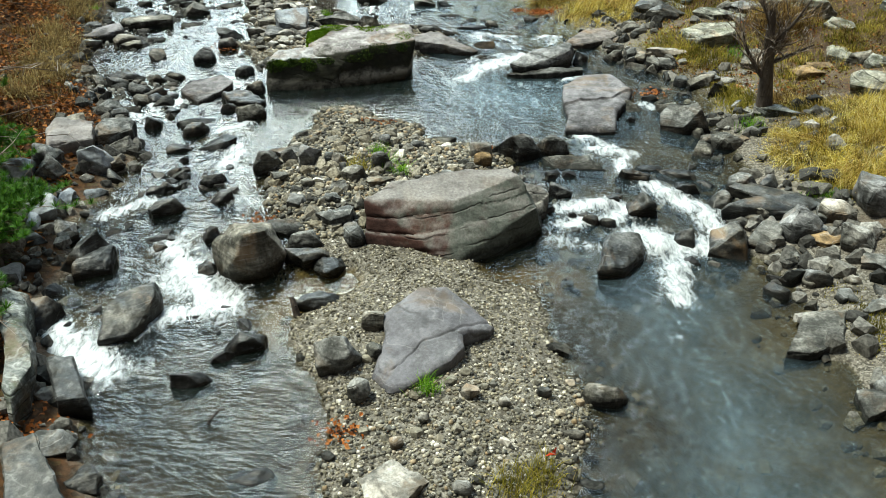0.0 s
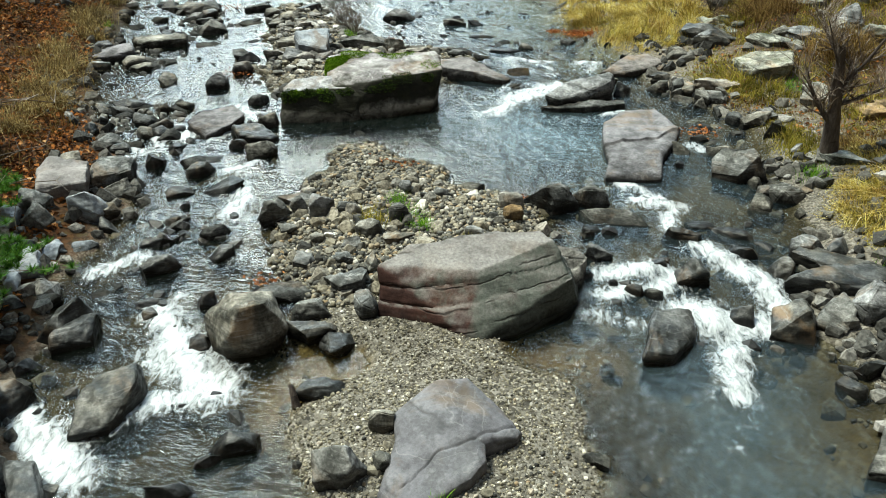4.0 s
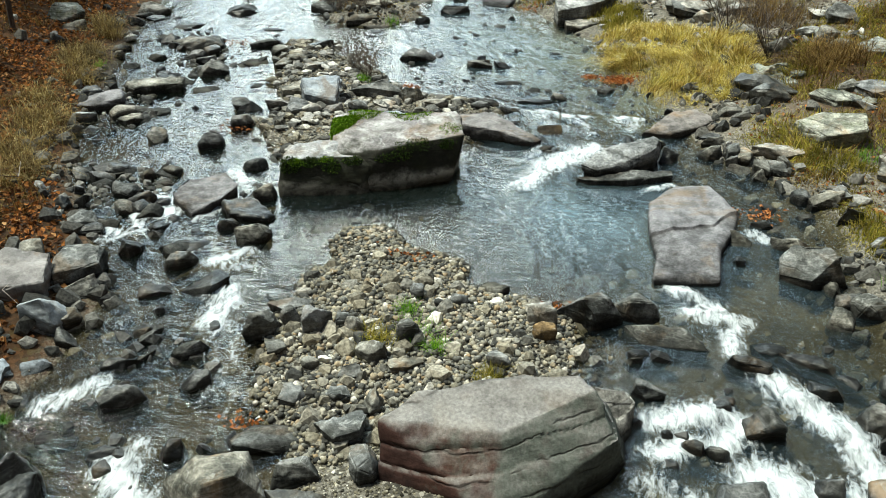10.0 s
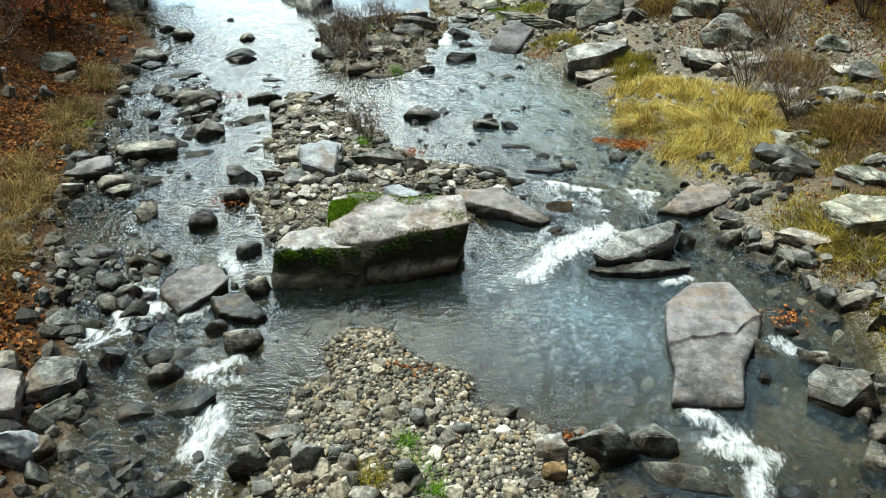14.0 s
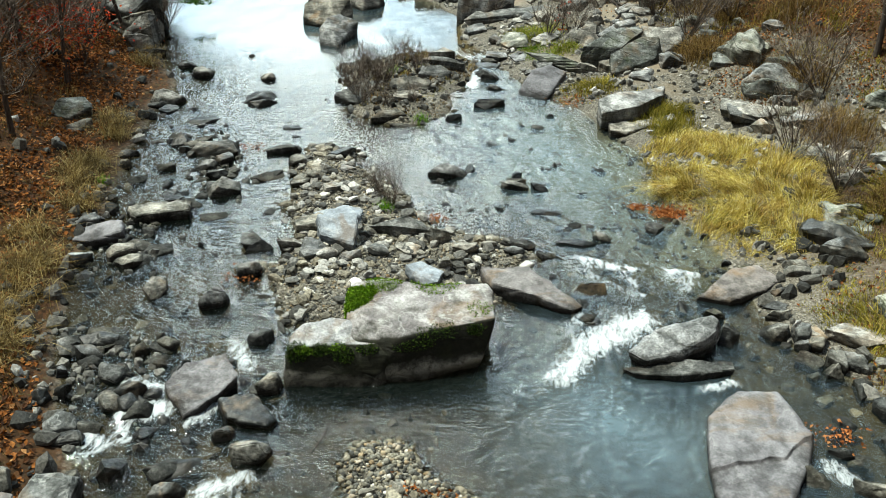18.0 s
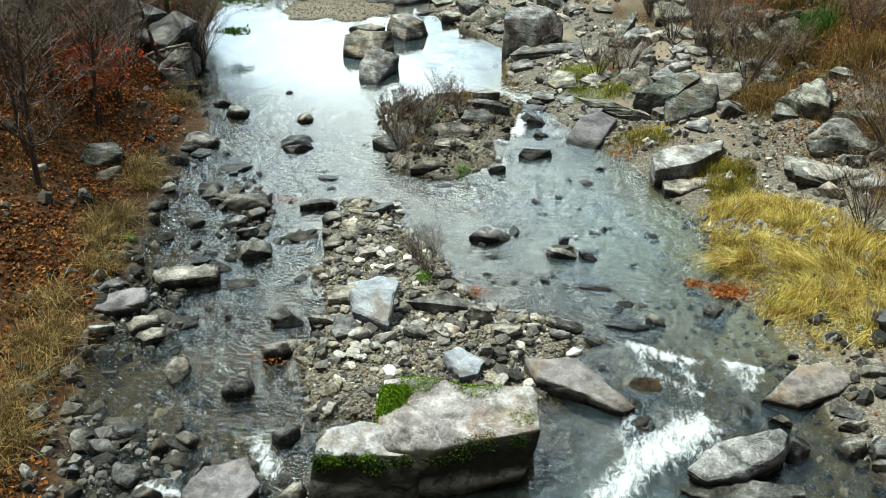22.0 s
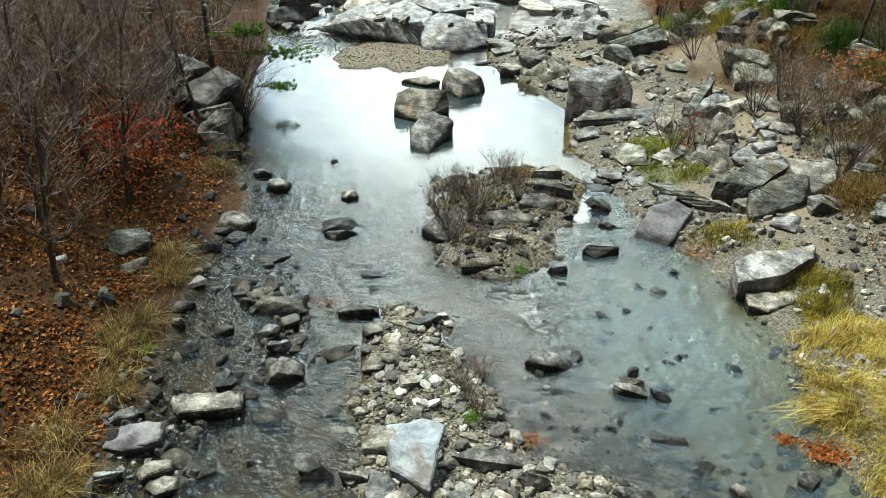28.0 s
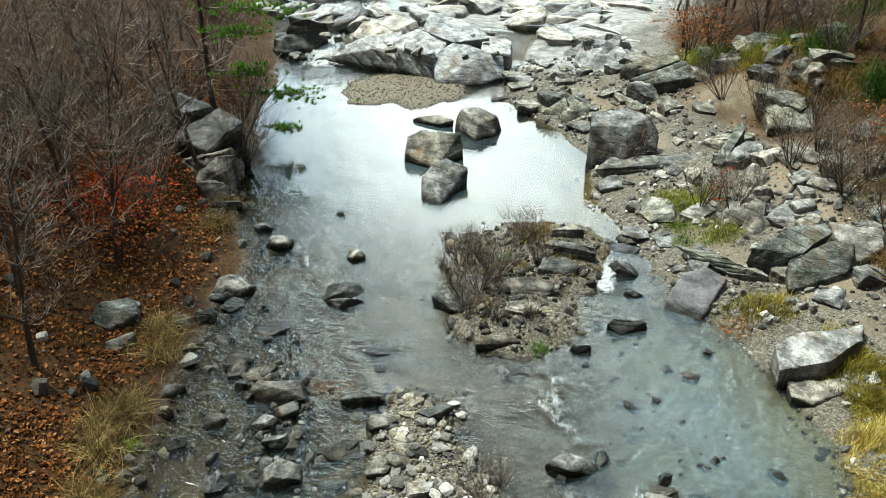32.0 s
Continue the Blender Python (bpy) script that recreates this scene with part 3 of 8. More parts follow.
def lattice(ix, iy, iz):
    h = (ix * 374761393 + iy * 668265263 + iz * 2147483647 + 1013904223) & 0xFFFFFFFF
    h = ((h ^ (h >> 13)) * 1274126177) & 0xFFFFFFFF
    return ((h ^ (h >> 16)) & 0xFFFF) / 32767.5 - 1.0


def vnoise(x, y, z=0.0):
    """Smooth value noise in -1..1 for arrays."""
    x, y, z = np.broadcast_arrays(np.asarray(x, float), np.asarray(y, float), np.asarray(z, float))
    ix, iy, iz = (np.floor(a).astype(np.int64) for a in (x, y, z))
    fx, fy, fz = x - ix, y - iy, z - iz
    fx, fy, fz = (f * f * (3 - 2 * f) for f in (fx, fy, fz))
    out = 0
    for a in (0, 1):
        for b in (0, 1):
            for c in (0, 1):
                out = out + lattice(ix + a, iy + b, iz + c) * (fx if a else 1 - fx) * (fy if b else 1 - fy) * (fz if c else 1 - fz)
    return out


def fbm(x, y, z=0.0, octaves=4):
    return sum(vnoise(x * 2 ** k, y * 2 ** k, z * 2 ** k + 7 * k) / 2 ** k for k in range(octaves)) / 1.6


def inside(poly, X, Y):
    """Signed distance to a polygon's edge, positive inside."""
    best, crossing = np.full(X.shape, 1e9), np.zeros(X.shape, bool)
    for (ax, ay), (bx, by) in zip(poly, poly[1:] + poly[:1]):
        t = np.clip(((X - ax) * (bx - ax) + (Y - ay) * (by - ay)) / ((bx - ax) ** 2 + (by - ay) ** 2), 0, 1)
        best = np.minimum(best, np.hypot(X - ax - t * (bx - ax), Y - ay - t * (by - ay)))
        hit = (ay > Y) != (by > Y)
        crossing ^= hit & (X < (bx - ax) * (Y - ay) / ((by - ay) if by != ay else 1e-9) + ax)
    return np.where(crossing, best, -best)


def shore(rows, Y):
    return np.interp(Y, [r[0] for r in rows], [r[1] for r in rows])


def water_level(X, Y):
    return np.interp(Y, (10.8, 11.6, 13.0, 14.5, 16.5, 30, 33, 45, 47, 49, 51, 60, 200), (0, 0.03, 0.15, 0.22, 0.30, 0.36, 0.42, 0.45, 0.45, 0.5, 1.1, 1.3, 5.0))


def land(X, Y):
    """How far inland a place is: left bank, right bank, bars (negative: out in the water)."""
    wob = 0.22 * vnoise(X * 0.9, Y * 0.9, 3.3) + 0.1 * vnoise(X * 2.7, Y * 2.7, 5.1)
    return shore(SHORE_L, Y) - X + wob, X - shore(SHORE_R, Y) + wob, [inside(p, X, Y) + 0.8 * wob + 0.25 * vnoise(X * 1.6, Y * 1.6, 41) for p, h in BARS]


def terrain(X, Y):
    """Height of the ground."""
    X, Y = np.asarray(X, float), np.asarray(Y, float)
    left, right, bars = land(X, Y)
    depth = 0.26 + 0.08 * vnoise(X * 0.6, Y * 0.6, 9)
    for px, py, rx, ry, deep in POOLS:
        depth = depth + deep * np.exp(-((X - px) / rx) ** 2 - ((Y - py) / ry) ** 2)
    edge = np.maximum(np.maximum(left, right), np.max(bars, axis=0))
    z = -np.minimum(depth, 0.03 + 0.42 * np.maximum(-edge, 0))
    # upper slopes are out of view, steepened to block sky and darken reflections
    rise_l = np.interp(left, (0, 0.4, 2.0, 4.0, 14, 30, 90), (0, 0.12, 0.5, 1.2, 6.8, 24, 95))
    rise_r = np.interp(right, (0, 0.5, 3.0, 7.0, 12.0, 40, 90), (0, 0.12, 0.45, 1.1, 3.4, 32, 90))
    # lowered again upstream, so that the bright sky still mirrors in the pool
    low = np.interp(Y, (52, 78), (1.0, 0.3))
    rise_l, rise_r = np.minimum(rise_l, 4) + np.maximum(rise_l - 4, 0) * low, np.minimum(rise_r, 4) + np.maximum(rise_r - 4, 0) * low
    rock = np.clip((np.maximum(left, right) - 0.4) / 3, 0, 1)
    z = np.where(left > 0, rise_l, z)
    z = np.where(right > 0, rise_r, z)
    for d, (p, h) in zip(bars, BARS):
        z = np.where((d > 0) & (left < 0) & (right < 0), h * (1 - np.exp(-np.maximum(d, 0) / 0.8)), z)
    for px, py, rx, ry, deep in PUDDLES:
        z = z - deep * np.exp(-((X - px) / rx) ** 2 - ((Y - py) / ry) ** 2)
    bed = np.clip((Y - 47.5) / 2.5, 0, 1) * np.clip((X + 16) / 3, 0, 1) * np.clip((70 - Y) / 8, 0, 1)
    z = z + np.where((left < 0) & (right < 0.5), bed * (0.30 + 0.45 * vnoise(X * 0.35, Y * 0.5, 2)), 0)
    z = z + rock * (0.22 * vnoise(X * 0.5, Y * 0.5, 1) + 0.10 * vnoise(X * 1.3, Y * 1.3, 4))
    # unseen hill behind the camera, added to block low sky light
    z = z + 0.7 * np.maximum(-14 - Y, 0) * np.clip((120 + Y) / 60, 0, 1)
    return water_level(X, Y) + z + 0.035 * fbm(X * 2.2, Y * 2.2, 6, 3)


# ---- ground and water sheets ----
def spaced(lo, hi, step, reach, grow=1.22):
    mid = list(np.arange(lo, hi + step / 2, step))
    for sign, start in ((-1, lo), (1, hi)):
        s, p, side = step, start, []
        while abs(p - start) < reach:
            s = min(s * grow, 25)
            p += sign * s
            side.append(p)
        mid = side[::-1] + mid if sign < 0 else mid + side
    return np.array(mid)


def mesh_from(name, verts, faces, mat=None, smooth=True):
    """A mesh from arrays of verts (n,3) and faces (m,3 or 4)."""
    verts, faces = np.asarray(verts, np.float32), np.asarray(faces, np.int32)
    me = bpy.data.meshes.new(name)
    k = faces.shape[1]
    me.vertices.add(len(verts))
    me.vertices.foreach_set("co", verts.ravel())
    me.loops.add(faces.size)
    me.loops.foreach_set("vertex_index", faces.ravel())
    me.polygons.add(len(faces))
    me.polygons.foreach_set("loop_start", np.arange(0, faces.size, k, dtype=np.int32))
    me.polygons.foreach_set("use_smooth", np.full(len(faces), smooth))
    if mat:
        me.materials.append(mat)
    me.update(calc_edges=True)
    return me


def grid_faces(nx, ny):
    i = (np.arange(ny - 1)[:, None] * nx + np.arange(nx - 1)[None]).ravel()
    return np.stack((i, i + 1, i + nx + 1, i + nx), 1)


def put_attribute(me, name, values):
    a = me.attributes.new(name, "FLOAT", "POINT")
    a.data.foreach_set("value", np.asarray(values, np.float32).ravel())


gx, gy = spaced(-17, 11, 0.13, 300), spaced(4, 58, 0.15, 400)
GX, GY = np.meshgrid(gx, gy)
GZ = terrain(GX, GY)
left, right, bars = land(GX, GY)
patchy = fbm(GX * 0.6, GY * 0.6, 11)
ground_mesh = mesh_from("ground", np.stack((GX, GY, GZ), -1).reshape(-1, 3), grid_faces(len(gx), len(gy)), M_GROUND)
litter = np.clip((left + 0.12) / 0.4, 0, 1) + np.clip((right - 5.5 + 2.5 * patchy - np.clip((GY - 26) / 6, 0, 1) * 0.4 + np.clip((GY - 38) / 4, 0, 1) * 1.6) / 1.5, 0, 1)
sandy = np.clip((right - 1.0) * 0.8, 0, 1) * np.clip((GY - 27) / 2, 0, 1) * np.clip((46 - GY) / 3, 0, 1) * np.clip(0.45 + 1.9 * patchy, 0, 1) * np.clip((6.6 - right) / 1.5, 0, 1)
sandy = np.maximum(sandy, np.clip(bars[4] * 2, 0, 1) * 0.5)
for px, py, rx, ry in ((2.9, 38.4, 1.0, 1.5), (1.0, 43.8, 1.3, 0.8), (3.2, 35.8, 0.6, 0.9)):
    sandy = np.maximum(sandy, np.clip(1.6 * np.exp(-((GX - px) / rx) ** 2 - ((GY - py) / ry) ** 2) + 0.5 * patchy, 0, 1) * (right > 0.6))
bedrock = np.clip((GY - 47.2) / 0.8, 0, 1) * np.clip((62 - GY) / 2, 0, 1) * np.clip(-left, 0, 1) * np.clip((6 - right) / 3, 0, 1)
litter = np.maximum(litter, np.clip((right - 1.6 + patchy) / 1.5, 0, 1) * np.clip((28 - GY) / 3, 0, 1) * 0.85)
silt = np.clip(1.25 - np.hypot((GX - 1.0 + 0.35 * (GY - 27.5)) / 2.4, (GY - 27.5) / 5.0) + 0.7 * patchy, 0, 1)
ochre = sum(np.exp(-((GX - px) / (1.5 * rx)) ** 2 - ((GY - py) / (1.5 * ry)) ** 2) for px, py, rx, ry in ((-1.75, 10.8, 0.6, 0.45), (1.2, 11.3, 0.65, 0.5), (-2.3, 10.2, 0.4, 0.3), (-2.6, 37.2, 0.5, 1.2), (-5.6, 49.5, 1.2, 1.5)))
under = np.clip((water_level(GX, GY) + 0.02 - GZ) / 0.05, 0, 1)
for key, values in (("litter", np.clip(litter, 0, 1)), ("sand", sandy), ("bedrock", bedrock), ("bed", under), ("silt", silt), ("ochre", np.clip(ochre, 0, 1))):
    put_attribute(ground_mesh, key, values)
ground = tagged(new("ground", ground_mesh), "stony valley floor with gravel, sand and leaf litter", "ground", kind="structure")

FOAM = []


def foam(x0, y0, x1, y1, width, strength):
    FOAM.append((x0, y0, x1, y1, width * 1.35, strength * 0.94))


foam(-5.56, 12.70, -5.04, 13.15, 0.19, 0.8)
foam(-4.30, 11.81, -3.87, 11.16, 0.23, 1.0)
foam(-3.83, 11.00, -3.15, 10.23, 0.38, 1.0)
foam(-3.15, 10.23, -3.99, 9.81, 0.21, 0.9)
foam(-3.99, 9.81, -4.29, 9.41, 0.13, 0.8)
foam(-5.25, 9.67, -4.91, 9.16, 0.21, 1.0)
foam(-4.88, 9.28, -4.30, 8.68, 0.30, 1.0)
foam(-4.11, 12.12, -4.26, 11.64, 0.18, 0.7)
foam(-4.11, 15.13, -3.52, 13.76, 0.34, 0.45)
foam(-3.73, 13.35, -3.05, 12.78, 0.31, 0.35)
foam(2.05, 12.96, 2.85, 13.15, 0.21, 1.0)
foam(1.99, 12.44, 2.39, 12.61, 0.17, 1.0)
foam(2.76, 12.61, 3.10, 12.96, 0.18, 1.0)
foam(3.64, 13.76, 4.39, 12.78, 0.22, 1.0)
foam(4.39, 12.78, 4.40, 12.12, 0.21, 1.0)
foam(3.13, 12.12, 3.52, 11.81, 0.35, 1.0)
foam(3.52, 11.81, 4.05, 11.81, 0.28, 1.0)
foam(3.62, 11.47, 3.36, 10.38, 0.22, 0.9)
foam(3.36, 10.38, 3.34, 9.81, 0.13, 0.4)
foam(1.76, 11.96, 2.36, 11.81, 0.17, 0.6)
foam(3.10, 9.41, 3.31, 9.35, 0.06, 0.5)
foam(1.86, 20.90, 1.03, 20.13, 0.32, 1.0)
foam(1.03, 20.13, 0.45, 19.15, 0.24, 0.9)
foam(0.86, 20.96, 0.65, 20.42, 0.13, 0.6)
foam(0.92, 22.95, 1.89, 22.63, 0.13, 0.9)
foam(2.55, 22.70, 2.93, 22.34, 0.14, 0.7)
foam(2.86, 19.14, 3.24, 19.32, 0.11, 0.8)
foam(-6.47, 17.03, -6.19, 16.82, 0.14, 0.9)
foam(-6.17, 17.44, -5.96, 16.97, 0.12, 0.9)
foam(-5.98, 17.53, -5.61, 17.70, 0.17, 1.0)
foam(-6.38, 18.23, -5.88, 18.14, 0.15, 0.8)
foam(-5.06, 17.44, -4.85, 17.85, 0.14, 0.8)
foam(-5.10, 19.43, -4.63, 18.86, 0.15, 0.7)
foam(-4.42, 16.15, -3.94, 16.41, 0.16, 0.8)
foam(-6.63, 16.66, -6.33, 16.58, 0.11, 0.7)
foam(4.26, 17.55, 4.44, 17.35, 0.14, 0.8)
foam(-1.91, 33.83, -2.17, 32.77, 0.22, 0.7)
foam(-4.56, 16.03, -3.84, 15.95, 0.11, 0.7)
foam(-3.91, 15.29, -3.93, 14.58, 0.23, 0.9)
foam(2.70, 15.89, 3.23, 15.32, 0.16, 1.0)
foam(2.89, 15.18, 3.53, 15.00, 0.18, 0.9)
foam(3.33, 14.77, 3.24, 14.35, 0.15, 0.9)
foam(-2.06, 33.40, -2.06, 32.61, 0.19, 0.9)
foam(-3.16, 29.08, -1.98, 28.82, 0.09, 0.5)
foam(-2.95, 28.40, -2.45, 28.00, 0.07, 0.5)
foam(-2.37, 27.36, -1.93, 27.16, 0.05, 0.5)
foam(0.86, 23.04, 1.03, 22.58, 0.10, 0.8)
foam(1.03, 22.58, 1.23, 22.09, 0.10, 0.6)
foam(1.26, 22.63, 2.08, 22.66, 0.09, 0.6)
foam(1.72, 22.72, 1.88, 21.97, 0.10, 0.7)
foam(2.57, 22.69, 3.04, 22.58, 0.12, 0.9)
foam(2.68, 22.51, 2.87, 22.04, 0.12, 0.7)
foam(1.45, 22.07, 1.98, 21.74, 0.14, 0.5)
foam(-2.80, 28.91, -2.63, 28.14, 0.07, 0.7)
foam(-2.95, 28.08, -2.58, 27.77, 0.06, 0.6)
foam(-2.10, 25.82, -1.35, 25.87, 0.06, 0.6)
foam(-1.04, 26.35, -0.84, 25.98, 0.06, 0.7)
foam(-2.57, 27.65, -1.98, 27.41, 0.06, 0.7)
foam(-1.98, 33.49, -1.99, 32.74, 0.12, 0.9)
foam(-2.37, 32.66, -1.89, 32.47, 0.10, 0.7)
foam(-16.31, 52.80, -14.70, 47.08, 0.68, 0.9)


wx, wy = spaced(-19, 7, 0.10, 40), spaced(4.5, 58, 0.10, 90)
WX, WY = np.meshgrid(wx, wy)
bedz = terrain(WX, WY)
WZ = water_level(WX, WY)
white = np.zeros(WX.shape)
for x0, y0, x1, y1, width, strength in FOAM:
    near = (np.abs(WX - (x0 + x1) / 2) < abs(x1 - x0) / 2 + 4 * width) & (np.abs(WY - (y0 + y1) / 2) < abs(y1 - y0) / 2 + 4 * width)
    px, py = WX[near], WY[near]
    t = np.clip(((px - x0) * (x1 - x0) + (py - y0) * (y1 - y0)) / ((x1 - x0) ** 2 + (y1 - y0) ** 2 + 1e-6), 0, 1)
    d = np.hypot(px - x0 - t * (x1 - x0), py - y0 - t * (y1 - y0)) / width
    white[near] = np.maximum(white[near], strength * np.exp(-d * d))
flow = 0.012 * fbm(WX * 1.3, WY * 0.8, 21, 3)
WZ = WZ + flow + white * (0.05 + 0.10 * fbm(WX * 3.5, WY * 3.5, 17, 3))
faces = grid_faces(len(wx), len(wy))
wet = (bedz < WZ + 0.06).ravel()
faces = faces[wet[faces].any(axis=1)]
used = np.unique(faces)
index = np.full(WX.size, -1)
index[used] = np.arange(len(used))
water_mesh = mesh_from("water", np.stack((WX, WY, WZ), -1).reshape(-1, 3)[used], index[faces], M_WATER)
# where the pools are cloudy and get sky sheen painted into their colour
sky_milk = np.clip((WX - np.interp(WY, (5, 12, 15, 20, 23, 30, 36, 44), (1.0, 1.4, 0.8, -0.8, -0.5, -3.0, -9.0, -11.0))) / 1.8 + 0.4, 0.06, 1) * np.interp(WY, (5, 12, 15, 18, 23, 32, 40), (1.0, 0.85, 0.9, 1.0, 0.95, 1.0, 1.0))
calm = np.clip((WY - 31.5) / 5, 0, 1) * np.clip((46 - WY) / 2, 0, 1) * 0.75
sky_haze = np.clip(1.15 - np.hypot((WX - 0.9 + 0.35 * (WY - 27.5)) / 2.6, (WY - 27.8) / 4.6) + 0.5 * fbm(WX * 0.6, WY * 0.6, 11), 0, 1)
sky_haze = np.maximum(0.38 * sky_haze, 0.38 * np.clip(1.25 - np.hypot((WX - 1.9) / 2.0, (WY - 17.3) / 1.9) + 0.5 * fbm(WX * 0.8, WY * 0.8, 15), 0, 1) * np.clip((2.7 - WX) / 0.6, 0.3, 1))
sky_haze = np.maximum(sky_haze, 0.10 * np.clip(1.2 - np.hypot((WX - 3.6) / 1.8, (WY - 7.2) / 3.2) + 0.6 * fbm(WX * 0.8, WY * 0.8, 14), 0, 1))
for key, values in (("sky_haze", sky_haze), ("depth", np.maximum(WZ - bedz, 0)), ("foam", white), ("calm", calm), ("sky_milk", sky_milk)):
    put_attribute(water_mesh, key, values.ravel()[used])
water = tagged(new("water", water_mesh), "clear shallow mountain stream with white rapids", "stream", kind="structure")


# ---- rocks ----


dice = random.Random(5)


def hull(points):
    bm = bmesh.new()
    for p in points:
        bm.verts.new(p)
    res = bmesh.ops.convex_hull(bm, input=bm.verts)
    loose = [e for e in res["geom_interior"] if isinstance(e, bmesh.types.BMVert)]
    bmesh.ops.delete(bm, geom=loose, context="VERTS")
    return bm


def split_block(style, rng):
    """Corner points of a broken block in the box -1..1: an uneven ring below, a smaller tilted one on top."""
    if style == "r":
        pts = []
        for i in range(34):
            v = Vector((rng.gauss(0, 1), rng.gauss(0, 1), rng.gauss(0, 1))).normalized()
            m = max(abs(v.x), abs(v.y), abs(v.z))
            pts.append(v * (0.55 + 0.45 / m) * rng.uniform(0.72, 0.98))
        return pts
    k = rng.choice((4, 5, 5, 6))
    start, pts = rng.uniform(0, 6.28), []
    for i in range(k):
        a = start + 6.283 * (i + rng.uniform(-0.3, 0.3)) / k
        r = rng.uniform(0.84, 1.06) / max(abs(math.cos(a)), abs(math.sin(a))) ** 0.6
        x, y = r * math.cos(a), r * math.sin(a)
        pts.append((x * rng.uniform(0.85, 1.0), y * rng.uniform(0.85, 1.0), -1))
        pts.append((x, y, rng.uniform(-0.55, 0.45) if style == "b" else rng.uniform(-0.2, 0.6)))
    tx, ty = rng.uniform(-0.4, 0.4), rng.uniform(-0.4, 0.4)
    ox, oy = rng.uniform(-0.3, 0.3), rng.uniform(-0.3, 0.3)
    for i in range(rng.choice((3, 4, 4, 5))):
        a, r = rng.uniform(0, 6.283), rng.uniform(0.35, 0.78) if style == "b" else rng.uniform(0.6, 0.9)
        x, y = ox + r * math.cos(a), oy + r * math.sin(a)
        pts.append((x, y, 0.88 + (tx * x + ty * y) * (1 if style == "b" else 0.5) + rng.uniform(-0.12, 0.08)))
    return pts


def layered(p, nrm, seed, count, much):
    """Beds of split rock on its steep sides: each stands out or back a little, with a groove between."""
    way = np.array((0.34 * math.sin(seed * 2.3), 0.30 * math.cos(seed * 3.1), 1.0))
    way /= np.linalg.norm(way)
    lay = (p @ way) * count + 0.35 * vnoise(p[:, 0] * 1.3, p[:, 1] * 1.3, seed)
    bed = np.floor(lay)
    edge = np.minimum(lay - bed, bed + 1 - lay)
    gap = np.exp(-(edge / 0.09) ** 2) * np.clip(0.5 + 1.2 * vnoise(p[:, 0] * 1.5, p[:, 1] * 1.5, seed + 5), 0, 1)
    return (lattice(bed.astype(np.int64), np.int64(int(abs(seed) * 10)), np.int64(3)) * 0.8 - 0.9 * gap) * much * (1 - np.abs(nrm @ way))


def worn_mesh(name, bm, size, seed, mat, style, fine):
    """Bevel, cut finer and chip a hull into a weathered rock."""
    low = min(max(v.co[i] for v in bm.verts) - min(v.co[i] for v in bm.verts) for i in range(3))
    bmesh.ops.dissolve_limit(bm, angle_limit=radians(9), verts=bm.verts, edges=bm.edges)
    bmesh.ops.bevel(bm, geom=list(bm.edges), offset=low * (0.16 if style == "r" else 0.035), segments=2 if style == "r" else 1, affect="EDGES", clamp_overlap=True)
    bmesh.ops.triangulate(bm, faces=bm.faces)
    for k in range(5):
        long = [e for e in bm.edges if e.calc_length() > fine]
        if not long or len(bm.edges) > 9000:
            break
        bmesh.ops.subdivide_edges(bm, edges=long, cuts=1)
        bmesh.ops.triangulate(bm, faces=[f for f in bm.faces if len(f.verts) > 3])
    bm.normal_update()
    co = np.array([v.co for v in bm.verts])
    nrm = np.array([v.normal for v in bm.verts])
    p = co / size
    d = 0.045 * fbm(p[:, 0] * 2.1 + seed, p[:, 1] * 2.1, p[:, 2] * 2.1, 3) + 0.022 * fbm(p[:, 0] * 8 + seed, p[:, 1] * 9, p[:, 2] * 9, 2)
    if style != "r":
        d = d - 0.06 * np.abs(vnoise(p[:, 0] * 2.7 + seed, p[:, 1] * 2.7, p[:, 2] * 2.7 + 3)) + layered(p, nrm, seed, 3.4, 0.04)
    co = co + nrm * (d * size)[:, None]
    for v, c in zip(bm.verts, co):
        v.co = c
    me = bpy.data.meshes.new(name)
    bm.to_mesh(me)
    bm.free()
    me.materials.append(mat)
    me.polygons.foreach_set("use_smooth", np.ones(len(me.polygons), bool))
    me.set_sharp_from_angle(angle=radians(34 if style != "r" else 60))
    return me


ROCK_LABEL = {"b": "angular {c} slate block {w}", "s": "flat split {c} slate slab {w}", "r": "rounded {c} river boulder {w}"}
ROCK_TONE = {"": ("grey", M_DRY), "w": ("dark wet", M_WET), "l": ("pale grey", M_PALE), "o": ("rusty orange", M_RUST), "g": ("blue-grey", M_BLUE), "m": ("lichened grey", M_GREEN)}


def where_label(x, y):
    l, r, b = (np.max(a) for a in land(np.array([x]), np.array([y])))
    return "on the leafy bank" if l > 0.3 else "on the stony bank" if r > 0.3 else "on a gravel bar" if b > 0.1 else "in the stream"


